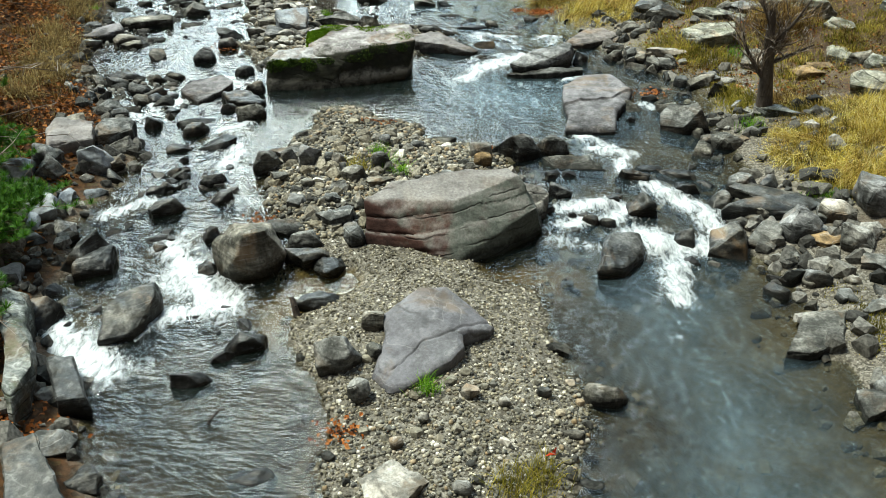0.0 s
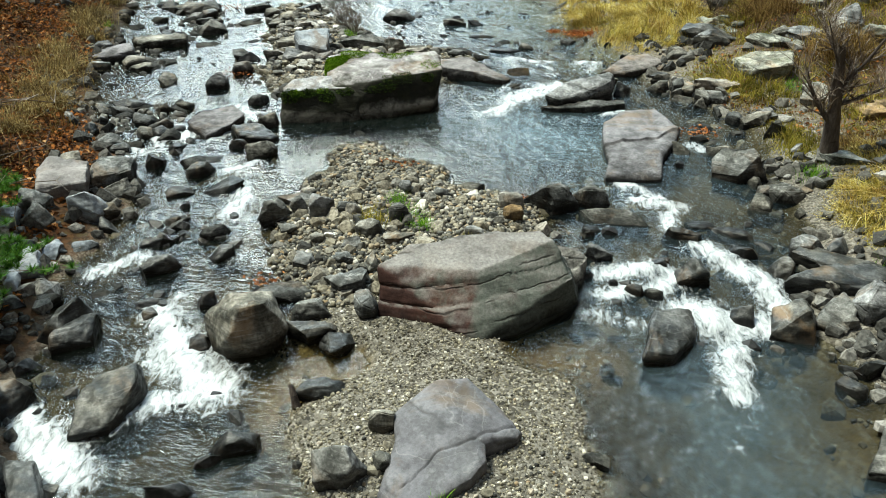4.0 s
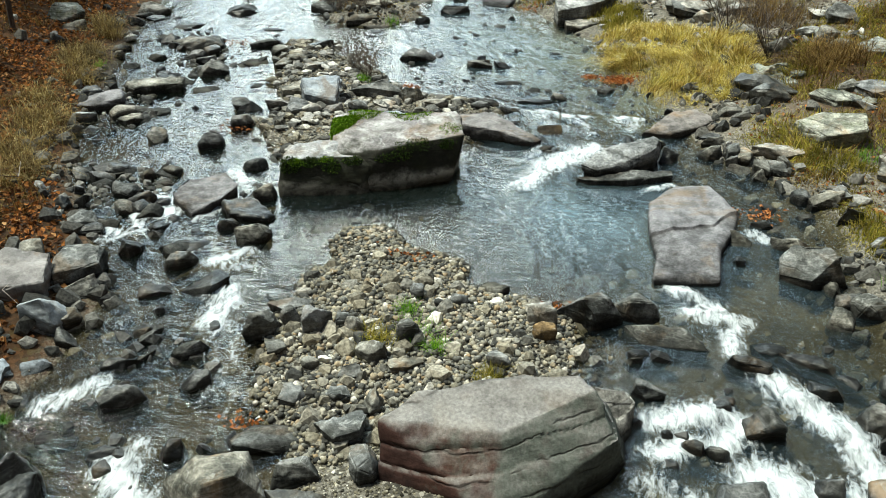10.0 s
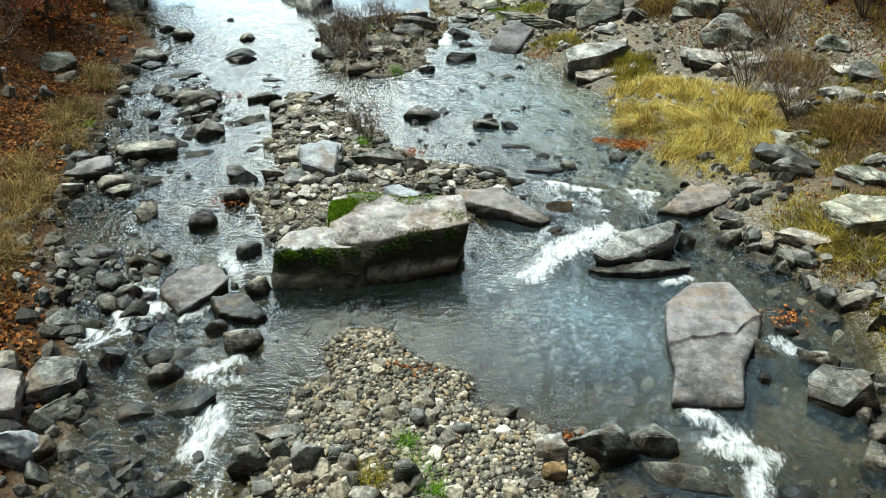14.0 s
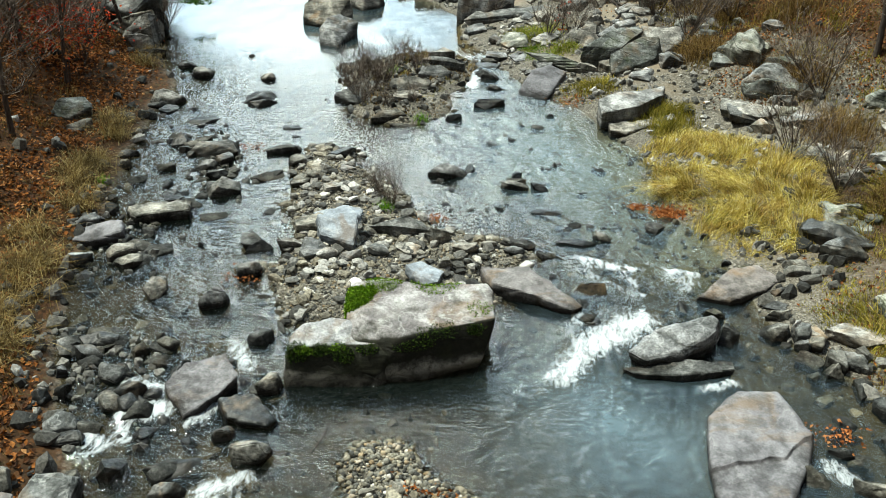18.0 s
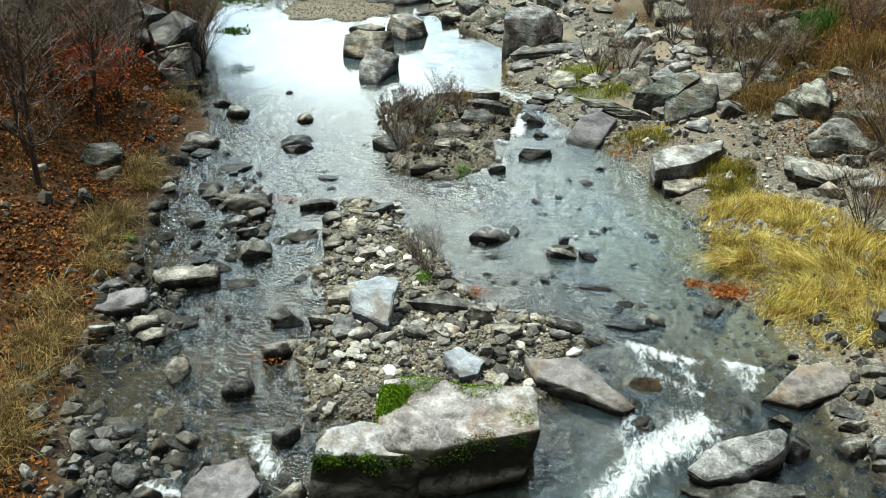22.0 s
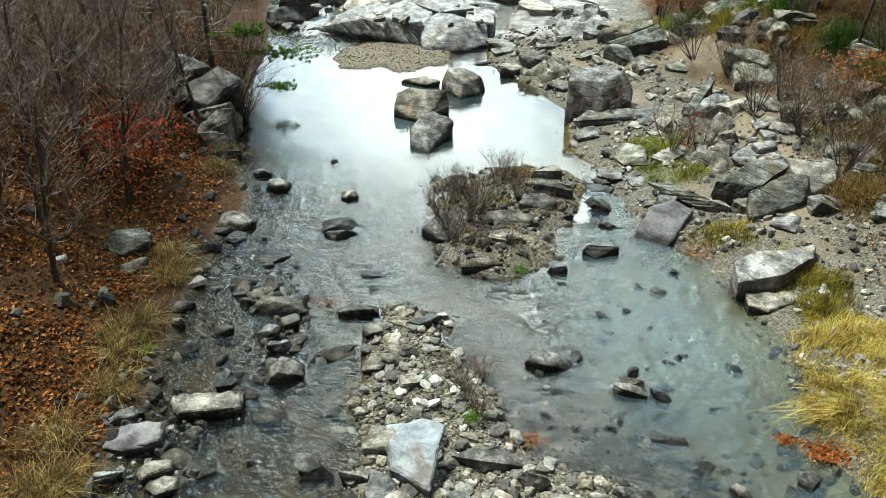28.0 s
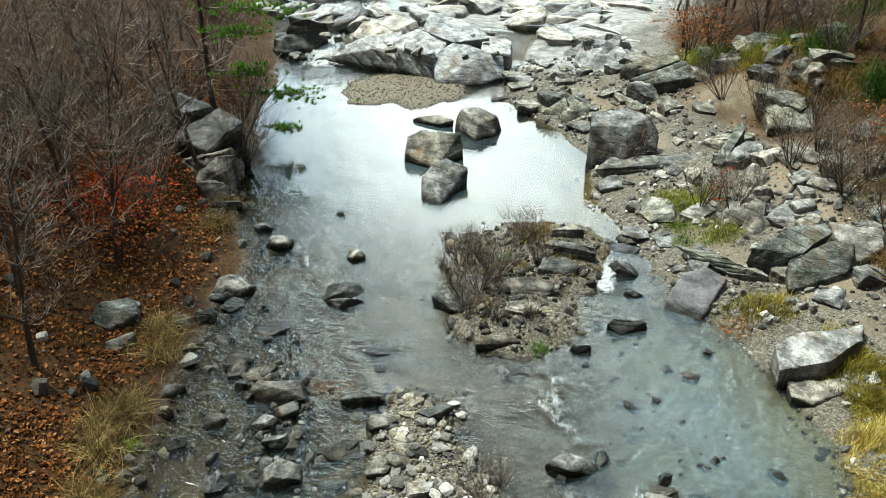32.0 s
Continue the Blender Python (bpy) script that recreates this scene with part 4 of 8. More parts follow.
def rock(x, y, w, d, h, turn, kind, lift=0.0, lean=0.0):
    """One rock: width across and depth along its turn, height above its bed."""
    rng = random.Random(int(x * 517 + y * 911))
    style, tone = kind[0], kind[1:2]
    size = max(w, d)
    sunk = 0.30 * h + 0.05
    if y > 20 and tone == "" and rng.random() < 0.6:
        tone = "l"
    word, mat = ROCK_TONE[tone]
    name = {"b": "rock", "s": "flat_rock", "r": "boulder"}[style]
    bm = hull(split_block(style, rng))
    low, high = (np.array([f(v.co[i] for v in bm.verts) for i in range(3)]) for f in (min, max))
    for v in bm.verts:
        v.co = Vector((np.array(v.co) - (low + high) / 2) / (high - low) * (w * 1.04, d * 1.04, h + sunk))
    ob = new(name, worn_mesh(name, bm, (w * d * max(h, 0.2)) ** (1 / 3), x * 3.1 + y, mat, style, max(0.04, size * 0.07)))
    base = max(float(terrain(np.array([x]), np.array([y]))[0]), float(water_level(x, y)) - 0.25)
    base = max(base, float(water_level(x, y)) - 0.06)
    if max(float(inside(p, np.array([x]), np.array([y]))[0]) for p, q in BARS) > 0.1:
        base += 0.06
    ob.matrix_world = pose(x, y, base + lift + (h - sunk) * 0.5, rng.uniform(-4, 4), rng.uniform(-5, 5) + lean, turn + rng.uniform(-12, 12))
    return tagged(ob, ROCK_LABEL[style].format(c=word, w=where_label(x, y)), "rock", "rocks of the stream bed")


def block(name, label, outline, ground_z, height, flare, mat, sx=0.0, sy=0.0):
    """A slab or block of known upper face: its outline from above, its height and slope, and how far its foot spreads."""
    rng = random.Random(int(outline[0][0] * 100))
    cx, cy = sum(p[0] for p in outline) / len(outline), sum(p[1] for p in outline) / len(outline)
    pts = []
    for px, py in outline:
        dx, dy = px - cx, py - cy
        top = max(height + sx * dx + sy * dy + rng.uniform(-0.28, 0.06) * height, 0.04)
        s = 1 + flare + rng.uniform(-0.12, 0.14)
        pts.append((dx * 0.985, dy * 0.985, top))
        pts.append((dx * s, dy * s, top * rng.uniform(0.35, 0.75)))
        pts.append((dx * (s - 0.06), dy * (s - 0.06), -0.35))
    pts.append((rng.uniform(-0.1, 0.1), rng.uniform(-0.1, 0.1), height * 1.03))
    bm = hull(pts)
    size = max(max(p[0] for p in pts) - min(p[0] for p in pts), max(p[1] for p in pts) - min(p[1] for p in pts))
    ob = new(name, worn_mesh(name, bm, size * 0.5, cx * 3 + cy, mat, "b", max(0.04, size * 0.035)))
    ob.location = (cx, cy, ground_z)
    return tagged(ob, label, "rock", "rocks of the stream bed")


def hewn(name, label, corners, mat, fine=0.05, way=(0, 0, 1), spacing=0.16, much=0.02, wear=0.03, seed=1.0, foot=None):
    """A great rock of known corners: its hull, edges worn, split into thin beds that lie across the given way."""
    corners = list(corners) + ([(x, y, foot) for x, y, z in corners] if foot is not None else [])
    c = np.mean(corners, axis=0)
    bm = hull([tuple(np.subtract(p, c)) for p in corners])
    bmesh.ops.dissolve_limit(bm, angle_limit=radians(5), verts=bm.verts, edges=bm.edges)
    bmesh.ops.triangulate(bm, faces=bm.faces)
    for k in range(6):
        long = [e for e in bm.edges if e.calc_length() > fine]
        if not long or len(bm.edges) > 40000:
            break
        bmesh.ops.subdivide_edges(bm, edges=long, cuts=1)
        bmesh.ops.triangulate(bm, faces=[f for f in bm.faces if len(f.verts) > 3])
    for k in range(max(1, round(wear / 0.01))):
        bmesh.ops.smooth_vert(bm, verts=bm.verts, factor=0.5, use_axis_x=True, use_axis_y=True, use_axis_z=True)
    bm.normal_update()
    co, nrm = np.array([v.co for v in bm.verts]), np.array([v.normal for v in bm.verts])
    x, y, z = co.T
    axis = np.array(way, float) / np.linalg.norm(way)
    lay = (co @ axis) / spacing + 0.45 * vnoise(x * 0.9, y * 0.9, z * 0.9 + seed)
    bed = np.floor(lay)
    edge = np.minimum(lay - bed, bed + 1 - lay)
    open_joint = np.clip(0.45 + 1.3 * vnoise(x * 1.4 + seed, y * 1.4, z * 1.4), 0, 1)
    steep = np.sqrt(np.maximum(1 - (nrm @ axis) ** 2, 0))
    d = much * steep * (0.7 * lattice(bed.astype(np.int64), np.int64(int(seed * 7)), np.int64(1)) - 1.3 * np.exp(-(edge / 0.10) ** 2) * open_joint)
    d = d + 0.05 * fbm(x * 1.1 + seed, y * 1.1, z * 1.1, 3) - 0.06 * np.abs(vnoise(x * 1.7, y * 1.7, z * 1.7 + seed)) + 0.012 * fbm(x * 7, y * 7, z * 7 + seed, 3)
    co = co + nrm * d[:, None]
    for v, q in zip(bm.verts, co):
        v.co = q
    me = bpy.data.meshes.new(name)
    bm.to_mesh(me)
    bm.free()
    me.materials.append(mat)
    me.polygons.foreach_set("use_smooth", np.ones(len(me.polygons), bool))
    me.set_sharp_from_angle(angle=radians(32))
    ob = new(name, me)
    ob.location = c
    return tagged(ob, label, "boulder", "rocks of the stream bed")


def sheet_rock(name, label, outline, planes, mat, base, cuts=(), relief=0.02, seed=1.0, rings=56, spokes=220):
    """A broad slab: outline from above, upper faces (height at the middle, slope x, slope y), cracks and steps along lines y(x)."""
    a = np.array(outline)
    c = a.mean(0)
    ang = np.linspace(0, 2 * math.pi, spokes, endpoint=False)
    reach = np.zeros(spokes)
    for i, t in enumerate(ang):
        d = np.array((math.cos(t), math.sin(t)))
        for p, q in zip(a, np.roll(a, -1, axis=0)):
            e, w = q - p, p - c
            den = d[0] * e[1] - d[1] * e[0]
            if abs(den) > 1e-9:
                r, u = (w[0] * e[1] - w[1] * e[0]) / den, (w[0] * d[1] - w[1] * d[0]) / den
                if r > 0 and -1e-6 <= u <= 1 + 1e-6:
                    reach[i] = max(reach[i], r)
    reach = reach * (1 + 0.03 * fbm(np.cos(ang) * 4 + seed, np.sin(ang) * 4, seed, 3))
    f = np.concatenate((np.linspace(0.02, 0.985, rings), (1.0, 1.0, 0.985, 0.965, 0.95)))
    X, Y = c[0] + np.outer(f, reach * np.cos(ang)), c[1] + np.outer(f, reach * np.sin(ang))
    Z = np.min([h + sx * (X - c[0]) + sy * (Y - c[1]) for h, sx, sy in planes], axis=0)
    Z = Z + relief * (fbm(X * 1.3 + seed, Y * 1.3, seed, 3) - 1.2 * np.abs(vnoise(X * 1.9, Y * 1.1, seed + 4))) + 0.25 * relief * fbm(X * 9, Y * 4, seed, 3)
    for xs, ys, drop, groove in cuts:
        side = Y - np.interp(X, xs, ys) - 0.05 * vnoise(X * 5, Y * 5, seed)
        on = np.clip((X - xs[0]) / 0.1, 0, 1) * np.clip((xs[-1] - X) / 0.1, 0, 1)
        Z = Z - drop * np.clip(0.5 - side / 0.05, 0, 1) - groove * on * np.exp(-(side / 0.022) ** 2)
    rim = np.max(f * (np.arange(len(f)) < rings)) - f
    Z = Z - 0.05 * np.exp(-np.maximum(rim, 0)[:, None] * reach[None] / 0.05)
    top = Z[rings - 1].copy()
    for k, fall in enumerate((0.12, 0.35, 0.6, 0.85, 1.0)):
        Z[rings + k] = top - fall * (top - base) + (0.02 * vnoise(X[rings + k] * 3, Y[rings + k] * 3, k * 3.7) if k < 4 else 0)
    v = np.concatenate((np.stack((X, Y, Z), -1).reshape(-1, 3), [(c[0], c[1], Z[0].mean())]))
    n = len(f)
    i, j = np.meshgrid(np.arange(n - 1), np.arange(spokes), indexing="ij")
    quad = np.stack((i * spokes + j, (i + 1) * spokes + j, (i + 1) * spokes + (j + 1) % spokes, i * spokes + (j + 1) % spokes), -1).reshape(-1, 4)
    tip = np.array([(n * spokes, k, (k + 1) % spokes, (k + 1) % spokes) for k in range(spokes)])
    me = bpy.data.meshes.new(name)
    me.from_pydata([tuple(p) for p in v - (*c, base)], [], [tuple(q) for q in quad] + [tuple(q[:3]) for q in tip])
    me.materials.append(mat)
    me.polygons.foreach_set("use_smooth", np.ones(len(me.polygons), bool))
    me.set_sharp_from_angle(angle=radians(36))
    ob = new(name, me)
    ob.location = (*c, base)
    return tagged(ob, label, "rock", "rocks of the stream bed")


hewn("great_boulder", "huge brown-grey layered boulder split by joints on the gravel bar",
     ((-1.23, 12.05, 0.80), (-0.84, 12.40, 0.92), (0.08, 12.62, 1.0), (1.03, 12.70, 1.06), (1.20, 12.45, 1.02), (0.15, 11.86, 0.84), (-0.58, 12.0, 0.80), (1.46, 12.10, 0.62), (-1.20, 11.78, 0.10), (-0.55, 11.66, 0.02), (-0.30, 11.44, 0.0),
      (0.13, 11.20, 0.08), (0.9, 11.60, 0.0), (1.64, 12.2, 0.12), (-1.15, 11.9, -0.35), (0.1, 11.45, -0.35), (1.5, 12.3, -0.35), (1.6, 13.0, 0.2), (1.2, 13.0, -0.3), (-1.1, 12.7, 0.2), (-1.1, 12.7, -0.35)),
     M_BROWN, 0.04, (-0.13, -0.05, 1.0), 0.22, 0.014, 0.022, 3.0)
hewn("boulder_shoulder", "pale layered block leaning on the huge boulder", ((1.22, 12.84, 0.78), (1.64, 13.0, 0.62), (1.80, 12.94, 0.5), (1.82, 12.8, 0.1), (1.55, 12.45, 0.2), (1.3, 12.5, 0.5), (1.15, 13.2, 0.5), (1.75, 13.3, 0.3), (1.9, 13.0, -0.3), (1.5, 12.4, -0.3), (1.1, 13.3, -0.3)),
     M_PALE, 0.05, (-0.13, -0.05, 1.0), 0.15, 0.02, 0.03, 5.0)
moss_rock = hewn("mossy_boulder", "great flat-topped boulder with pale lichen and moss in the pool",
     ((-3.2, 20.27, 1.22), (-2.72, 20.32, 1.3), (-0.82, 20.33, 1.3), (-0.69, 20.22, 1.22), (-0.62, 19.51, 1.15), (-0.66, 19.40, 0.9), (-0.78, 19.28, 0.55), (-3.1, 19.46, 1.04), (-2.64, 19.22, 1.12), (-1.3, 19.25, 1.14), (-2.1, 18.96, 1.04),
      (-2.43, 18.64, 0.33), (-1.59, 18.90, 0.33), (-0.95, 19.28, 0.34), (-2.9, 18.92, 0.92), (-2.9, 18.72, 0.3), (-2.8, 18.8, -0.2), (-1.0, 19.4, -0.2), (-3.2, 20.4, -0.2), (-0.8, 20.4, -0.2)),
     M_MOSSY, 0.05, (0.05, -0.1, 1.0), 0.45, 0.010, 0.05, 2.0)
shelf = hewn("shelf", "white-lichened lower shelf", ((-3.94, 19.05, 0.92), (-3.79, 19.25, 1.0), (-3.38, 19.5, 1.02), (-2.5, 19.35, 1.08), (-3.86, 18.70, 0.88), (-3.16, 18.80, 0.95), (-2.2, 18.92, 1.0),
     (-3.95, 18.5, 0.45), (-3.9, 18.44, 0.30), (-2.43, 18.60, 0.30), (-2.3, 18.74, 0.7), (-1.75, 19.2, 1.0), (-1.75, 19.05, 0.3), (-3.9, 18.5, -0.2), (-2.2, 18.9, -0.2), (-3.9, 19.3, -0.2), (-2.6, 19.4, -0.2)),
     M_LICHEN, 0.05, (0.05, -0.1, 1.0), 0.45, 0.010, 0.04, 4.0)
shelf.parent, shelf.location = moss_rock, shelf.location - moss_rock.location
for key in ("category", "group"):
    del shelf[key]
block("long_flat_rock", "long grey slab lying behind the mossy boulder", ((-1.07, 21.98), (-0.14, 22.04), (0.79, 21.20), (0.65, 20.96), (-0.06, 21.19), (-0.78, 21.46)), 0.32, 0.3, 0.02, M_SMOOTH, -0.05, 0.12)
block("flat_rock", "upper of two tilted grey slabs in the pool", ((1.53, 19.67), (1.94, 20.12), (2.24, 20.34), (3.02, 20.56), (3.14, 20.46), (3.00, 20.13), (2.40, 19.68), (1.80, 19.50)), 0.32, 0.38, 0.02, M_PALE, 0.1, 0.12)
block("flat_rock", "lower dark thin slab jutting over the pool", ((1.51, 19.44), (2.20, 19.72), (3.27, 19.74), (3.28, 19.53), (2.33, 19.27), (1.60, 19.27)), 0.31, 0.14, 0.0, M_DRY, 0.02, 0.0)
block("flat_rock", "smooth pale rhomboid slab in the side channel", ((-5.80, 18.16), (-5.60, 18.63), (-5.00, 18.94), (-4.61, 18.35), (-4.80, 17.90), (-5.20, 17.44)), 0.31, 0.2, 0.03, M_SMOOTH, 0.06, 0.1)
block("flat_rock", "dark wet slab beside the pale slab", ((-4.77, 17.85), (-4.24, 18.00), (-3.81, 17.61), (-3.91, 17.44), (-4.53, 17.49)), 0.31, 0.16, 0.06, M_WET, -0.1, 0.12)
block("blue_rock", "smooth blue-grey slab set on the gravel bar", ((-4.46, 23.15), (-3.59, 23.15), (-3.56, 22.39), (-4.31, 22.68)), 0.52, 0.36, 0.06, M_BLUE, 0.12, 0.4)
block("shore_rock", "pale angular slab at the grassy shore", ((3.08, 21.76), (3.66, 22.54), (4.22, 22.74), (4.66, 22.37), (4.30, 22.02), (3.58, 21.60)), 0.33, 0.2, 0.03, M_SMOOTH, -0.02, 0.1)
hewn("sunlit_rock", "long pale slab resting on the stony bank", ((1.51, 30.35, 1.00), (2.09, 30.93, 1.05), (3.38, 31.46, 1.05), (3.30, 31.00, 1.00), (2.56, 30.10, 0.95), (1.58, 29.70, 0.85)), M_PALE, 0.06, (0.05, 0.05, 1), 0.13, 0.012, 0.02, 2.6, 0.4)
hewn("tilted_rock", "dark slate slab tilted beside the grass", ((-0.60, 33.80, 1.15), (0.05, 33.76, 1.20), (1.21, 33.28, 1.05), (1.35, 33.09, 0.95), (0.74, 33.24, 0.85), (-0.24, 33.63, 0.95), (0.2, 33.9, 0.8), (1.2, 33.3, 0.6)), M_GREEN, 0.055, (0, 0.5, 0.8), 0.1, 0.025, 0.02, 1.9)
hewn("ridged_rock", "great ridged slate slab with lichen on the bank", ((1.07, 33.34, 1.15), (1.14, 33.41, 1.50), (1.98, 33.95, 1.90), (2.81, 34.34, 2.00), (2.91, 33.89, 1.90), (2.26, 33.42, 1.50), (1.46, 33.34, 1.10), (2.2, 33.5, 1.3), (2.7, 34.3, 0.9), (1.2, 33.6, 0.8), (1.5, 33.4, 0.8)), M_GREEN, 0.055, (-0.45, -0.55, 0.7), 0.11, 0.012, 0.02, 2.9)
hewn("ridged_rock", "broad upright slate block with lichen on the bank", ((1.92, 33.07, 1.20), (1.94, 33.17, 1.45), (2.84, 33.70, 1.80), (3.39, 33.70, 1.80), (3.54, 33.69, 1.30), (2.92, 33.07, 1.05), (1.99, 32.63, 0.95), (3.3, 33.2, 1.3), (2.0, 33.1, 0.7), (3.4, 33.5, 0.8), (2.9, 33.0, 0.7), (2.0, 32.7, 0.7)), M_GREEN, 0.055, (-0.45, -0.55, 0.7), 0.13, 0.012, 0.02, 3.3)
hewn("ridged_rock", "pale split slate block behind the ridged slabs", ((2.86, 34.50, 1.90), (4.08, 34.33, 2.00), (4.12, 33.97, 1.60), (3.56, 33.70, 1.30), (3.04, 33.98, 1.60)), M_PALE, 0.07, (-0.3, -0.4, 0.8), 0.2, 0.012, 0.03, 3.9, 0.8)
hewn("standing_rock", "tall flat-topped pale block by the pool", ((-3.20, 39.51, 1.75), (-3.25, 40.17, 1.95), (-2.18, 40.65, 2.00), (-1.47, 40.36, 1.90), (-1.11, 40.32, 1.40), (-1.11, 39.84, 1.10), (-2.05, 39.08, 0.90), (-3.04, 39.29, 0.70), (-2.1, 39.55, 1.8)), M_PALE, 0.07, (0, 0, 1), 0.4, 0.012, 0.04, 4.4, 0.3)
hewn("undercut_rock", "smooth grey slab under the tall block", ((-2.91, 38.47, 0.80), (-2.56, 39.13, 0.95), (-1.97, 38.98, 0.95), (0.05, 39.78, 1.10), (0.14, 39.39, 1.00), (-0.96, 39.06, 0.75), (-1.92, 38.75, 0.60), (-2.71, 38.45, 0.55), (-2.4, 38.9, 0.3), (0.0, 39.7, 0.5)), M_DRY, 0.07, (0, 0.1, 1), 0.25, 0.012, 0.03, 1.4)
block("rapid_rock", "dark wet tilted block in the side rapids", ((-4.53, 10.12), (-4.05, 10.31), (-3.92, 9.96), (-4.10, 9.45), (-4.48, 9.31), (-4.61, 9.71)), 0.00, 0.3, 0.12, M_WET, 0.1, 0.2)
block("rapid_rock", "dark wet block at the head of the side rapids", ((-5.50, 11.02), (-5.36, 11.44), (-5.01, 11.49), (-5.00, 11.08), (-5.45, 10.90)), 0.01, 0.26, 0.1, M_WET, -0.1, 0.2)
block("rapid_rock", "purple-black rounded block in the near rapids", ((2.30, 10.93), (2.57, 11.73), (3.05, 11.87), (3.05, 11.43), (2.69, 10.96)), 0.02, 0.26, 0.14, M_WET, -0.15, 0.2)
block("shore_rock", "flat grey block at the water's edge", ((4.50, 9.05), (4.93, 9.75), (5.49, 9.78), (5.19, 9.14), (4.69, 8.92)), 0.05, 0.14, 0.05, M_DRY, 0.05, 0.05)
block("bank_stone", "flat mossy stone of the near bank", ((-4.66, 6.89), (-4.36, 7.06), (-3.68, 6.13), (-4.27, 6.01)), 0.20, 0.25, 0.05, M_WET, 0, 0.05)
block("long_rock", "long dark slab along the rapids", ((4.71, 12.59), (5.22, 12.93), (6.11, 12.82), (6.15, 12.54), (5.58, 12.35)), 0.26, 0.22, 0.08, M_WET, 0.05, 0.1)
block("bank_stone", "pale flat slab at the foot of the leafy bank", ((-9.42, 22.30), (-9.33, 22.87), (-8.62, 22.99), (-8.44, 22.63), (-9.00, 22.34)), 0.33, 0.22, 0.06, M_SMOOTH, 0.05, 0.2)
block("channel_rock", "long smooth grey block across the side channel", ((-8.86, 23.77), (-7.65, 24.18), (-7.43, 23.76), (-8.48, 23.38)), 0.33, 0.28, 0.08, M_DRY, -0.05, 0.15)
block("bank_stone", "broad pale slab on the wooded bank", ((5.92, 21.33), (6.44, 21.57), (7.23, 21.22), (7.00, 20.51), (6.14, 20.52)), 0.73, 0.32, 0.02, M_GREEN, 0.1, 0.1)
sheet_rock("broad_flat_rock", "broad smooth purple-grey slab with a crack by the pool", ((2.64, 18.28), (3.17, 18.92), (3.79, 18.97), (4.13, 18.07), (4.0, 17.59), (3.58, 16.77), (3.42, 15.92), (2.38, 15.90), (2.55, 16.69), (2.52, 17.25)),
           ((0.55, 0.0, 0.03), (0.62, -0.10, 0.06)), M_SMOOTH, 0.18, (((2.4, 2.5, 3.12, 3.57, 4.07, 4.2), (17.16, 17.18, 17.34, 17.48, 17.98, 18.1), 0.05, 0.012), ((2.5, 3.0, 3.5), (16.6, 16.5, 16.75), 0.0, 0.01)), 0.05, 3.0)
sheet_rock("leaning_flat_rock", "large flat grey slab with a crack leaning in the gravel", ((-0.63, 8.09), (-0.89, 8.39), (-0.75, 9.05), (-0.79, 9.5), (-0.34, 10.02), (0.05, 10.18), (0.40, 9.75), (0.68, 9.36), (0.63, 9.23), (0.25, 9.02), (0.27, 8.76), (0.11, 8.52), (-0.2, 8.32), (-0.45, 8.14)),
           ((0.40, 0.13, 0.12), (0.47, -0.22, -0.02)), M_SMOOTH, 0.0, (((-0.7, -0.65, -0.28, 0.04, 0.37, 0.7), (8.36, 8.41, 8.83, 8.98, 9.23, 9.5), 0.0, 0.022),), 0.03, 6.0)
hewn("pool_boulder", "great angular grey boulder in the still pool", ((-8.70, 38.41, 0.75), (-8.75, 38.93, 1.10), (-8.37, 39.22, 1.25), (-7.12, 39.32, 1.20), (-6.97, 39.21, 0.75), (-7.04, 38.99, 0.45), (-7.62, 38.07, 0.45), (-8.34, 38.40, 0.45), (-7.79, 38.72, 1.00)), M_DRY, 0.07, (0.2, -0.3, 1), 0.3, 0.012, 0.03, 2.2, 0.2)
hewn("pool_boulder", "sharp pale boulder with a dark split side in the pool", ((-7.77, 41.33, 0.80), (-7.62, 41.48, 1.20), (-6.98, 41.66, 1.25), (-6.37, 41.52, 1.00), (-6.21, 41.79, 0.45), (-6.27, 41.06, 0.45), (-6.91, 40.51, 0.45), (-6.91, 40.87, 1.00)), M_PALE, 0.07, (0.3, -0.2, 1), 0.3, 0.012, 0.03, 3.7, 0.2)
hewn("pool_boulder", "cracked pale boulder overgrown with thin vines in the pool", ((-7.52, 36.04, 0.45), (-7.66, 36.58, 0.90), (-7.47, 36.94, 1.15), (-7.12, 37.45, 1.20), (-6.45, 37.48, 0.90), (-6.48, 37.06, 0.45), (-6.88, 35.81, 0.43), (-7.14, 36.48, 0.95)), M_PALE, 0.07, (-0.3, -0.2, 1), 0.3, 0.012, 0.03, 5.1, 0.2)
block("pool_boulder", "low dark block beside the pool boulders", ((-9.31, 41.71), (-8.45, 41.92), (-7.86, 41.63), (-8.34, 41.35)), 0.44, 0.22, 0.1, M_DRY, 0.1, 0.2)
block("fallen_rock", "long grey slab propped among scree", ((0.45, 38.87), (1.22, 40.58), (1.37, 40.28), (0.69, 38.62)), 1.23, 0.4, 0.1, M_GREEN, 0.1, 0.4)
block("fallen_rock", "round-backed pale slab among scree", ((0.83, 38.88), (1.35, 39.75), (1.80, 39.72), (1.91, 39.18), (1.14, 38.71)), 1.23, 0.38, 0.1, M_PALE, -0.1, 0.2)
block("fallen_rock", "weathered dark slab below the wooded slope", ((2.00, 42.20), (2.60, 42.53), (3.47, 41.81), (3.35, 41.48), (2.14, 41.19)), 1.41, 0.55, 0.08, M_GREEN, 0.05, 0.25)
block("fallen_rock", "dark stone jutting from the sandy slope", ((3.16, 38.02), (3.68, 38.49), (4.09, 38.17), (3.75, 37.74), (3.23, 37.54)), 1.68, 0.4, 0.1, M_GREEN, -0.2, 0.2)
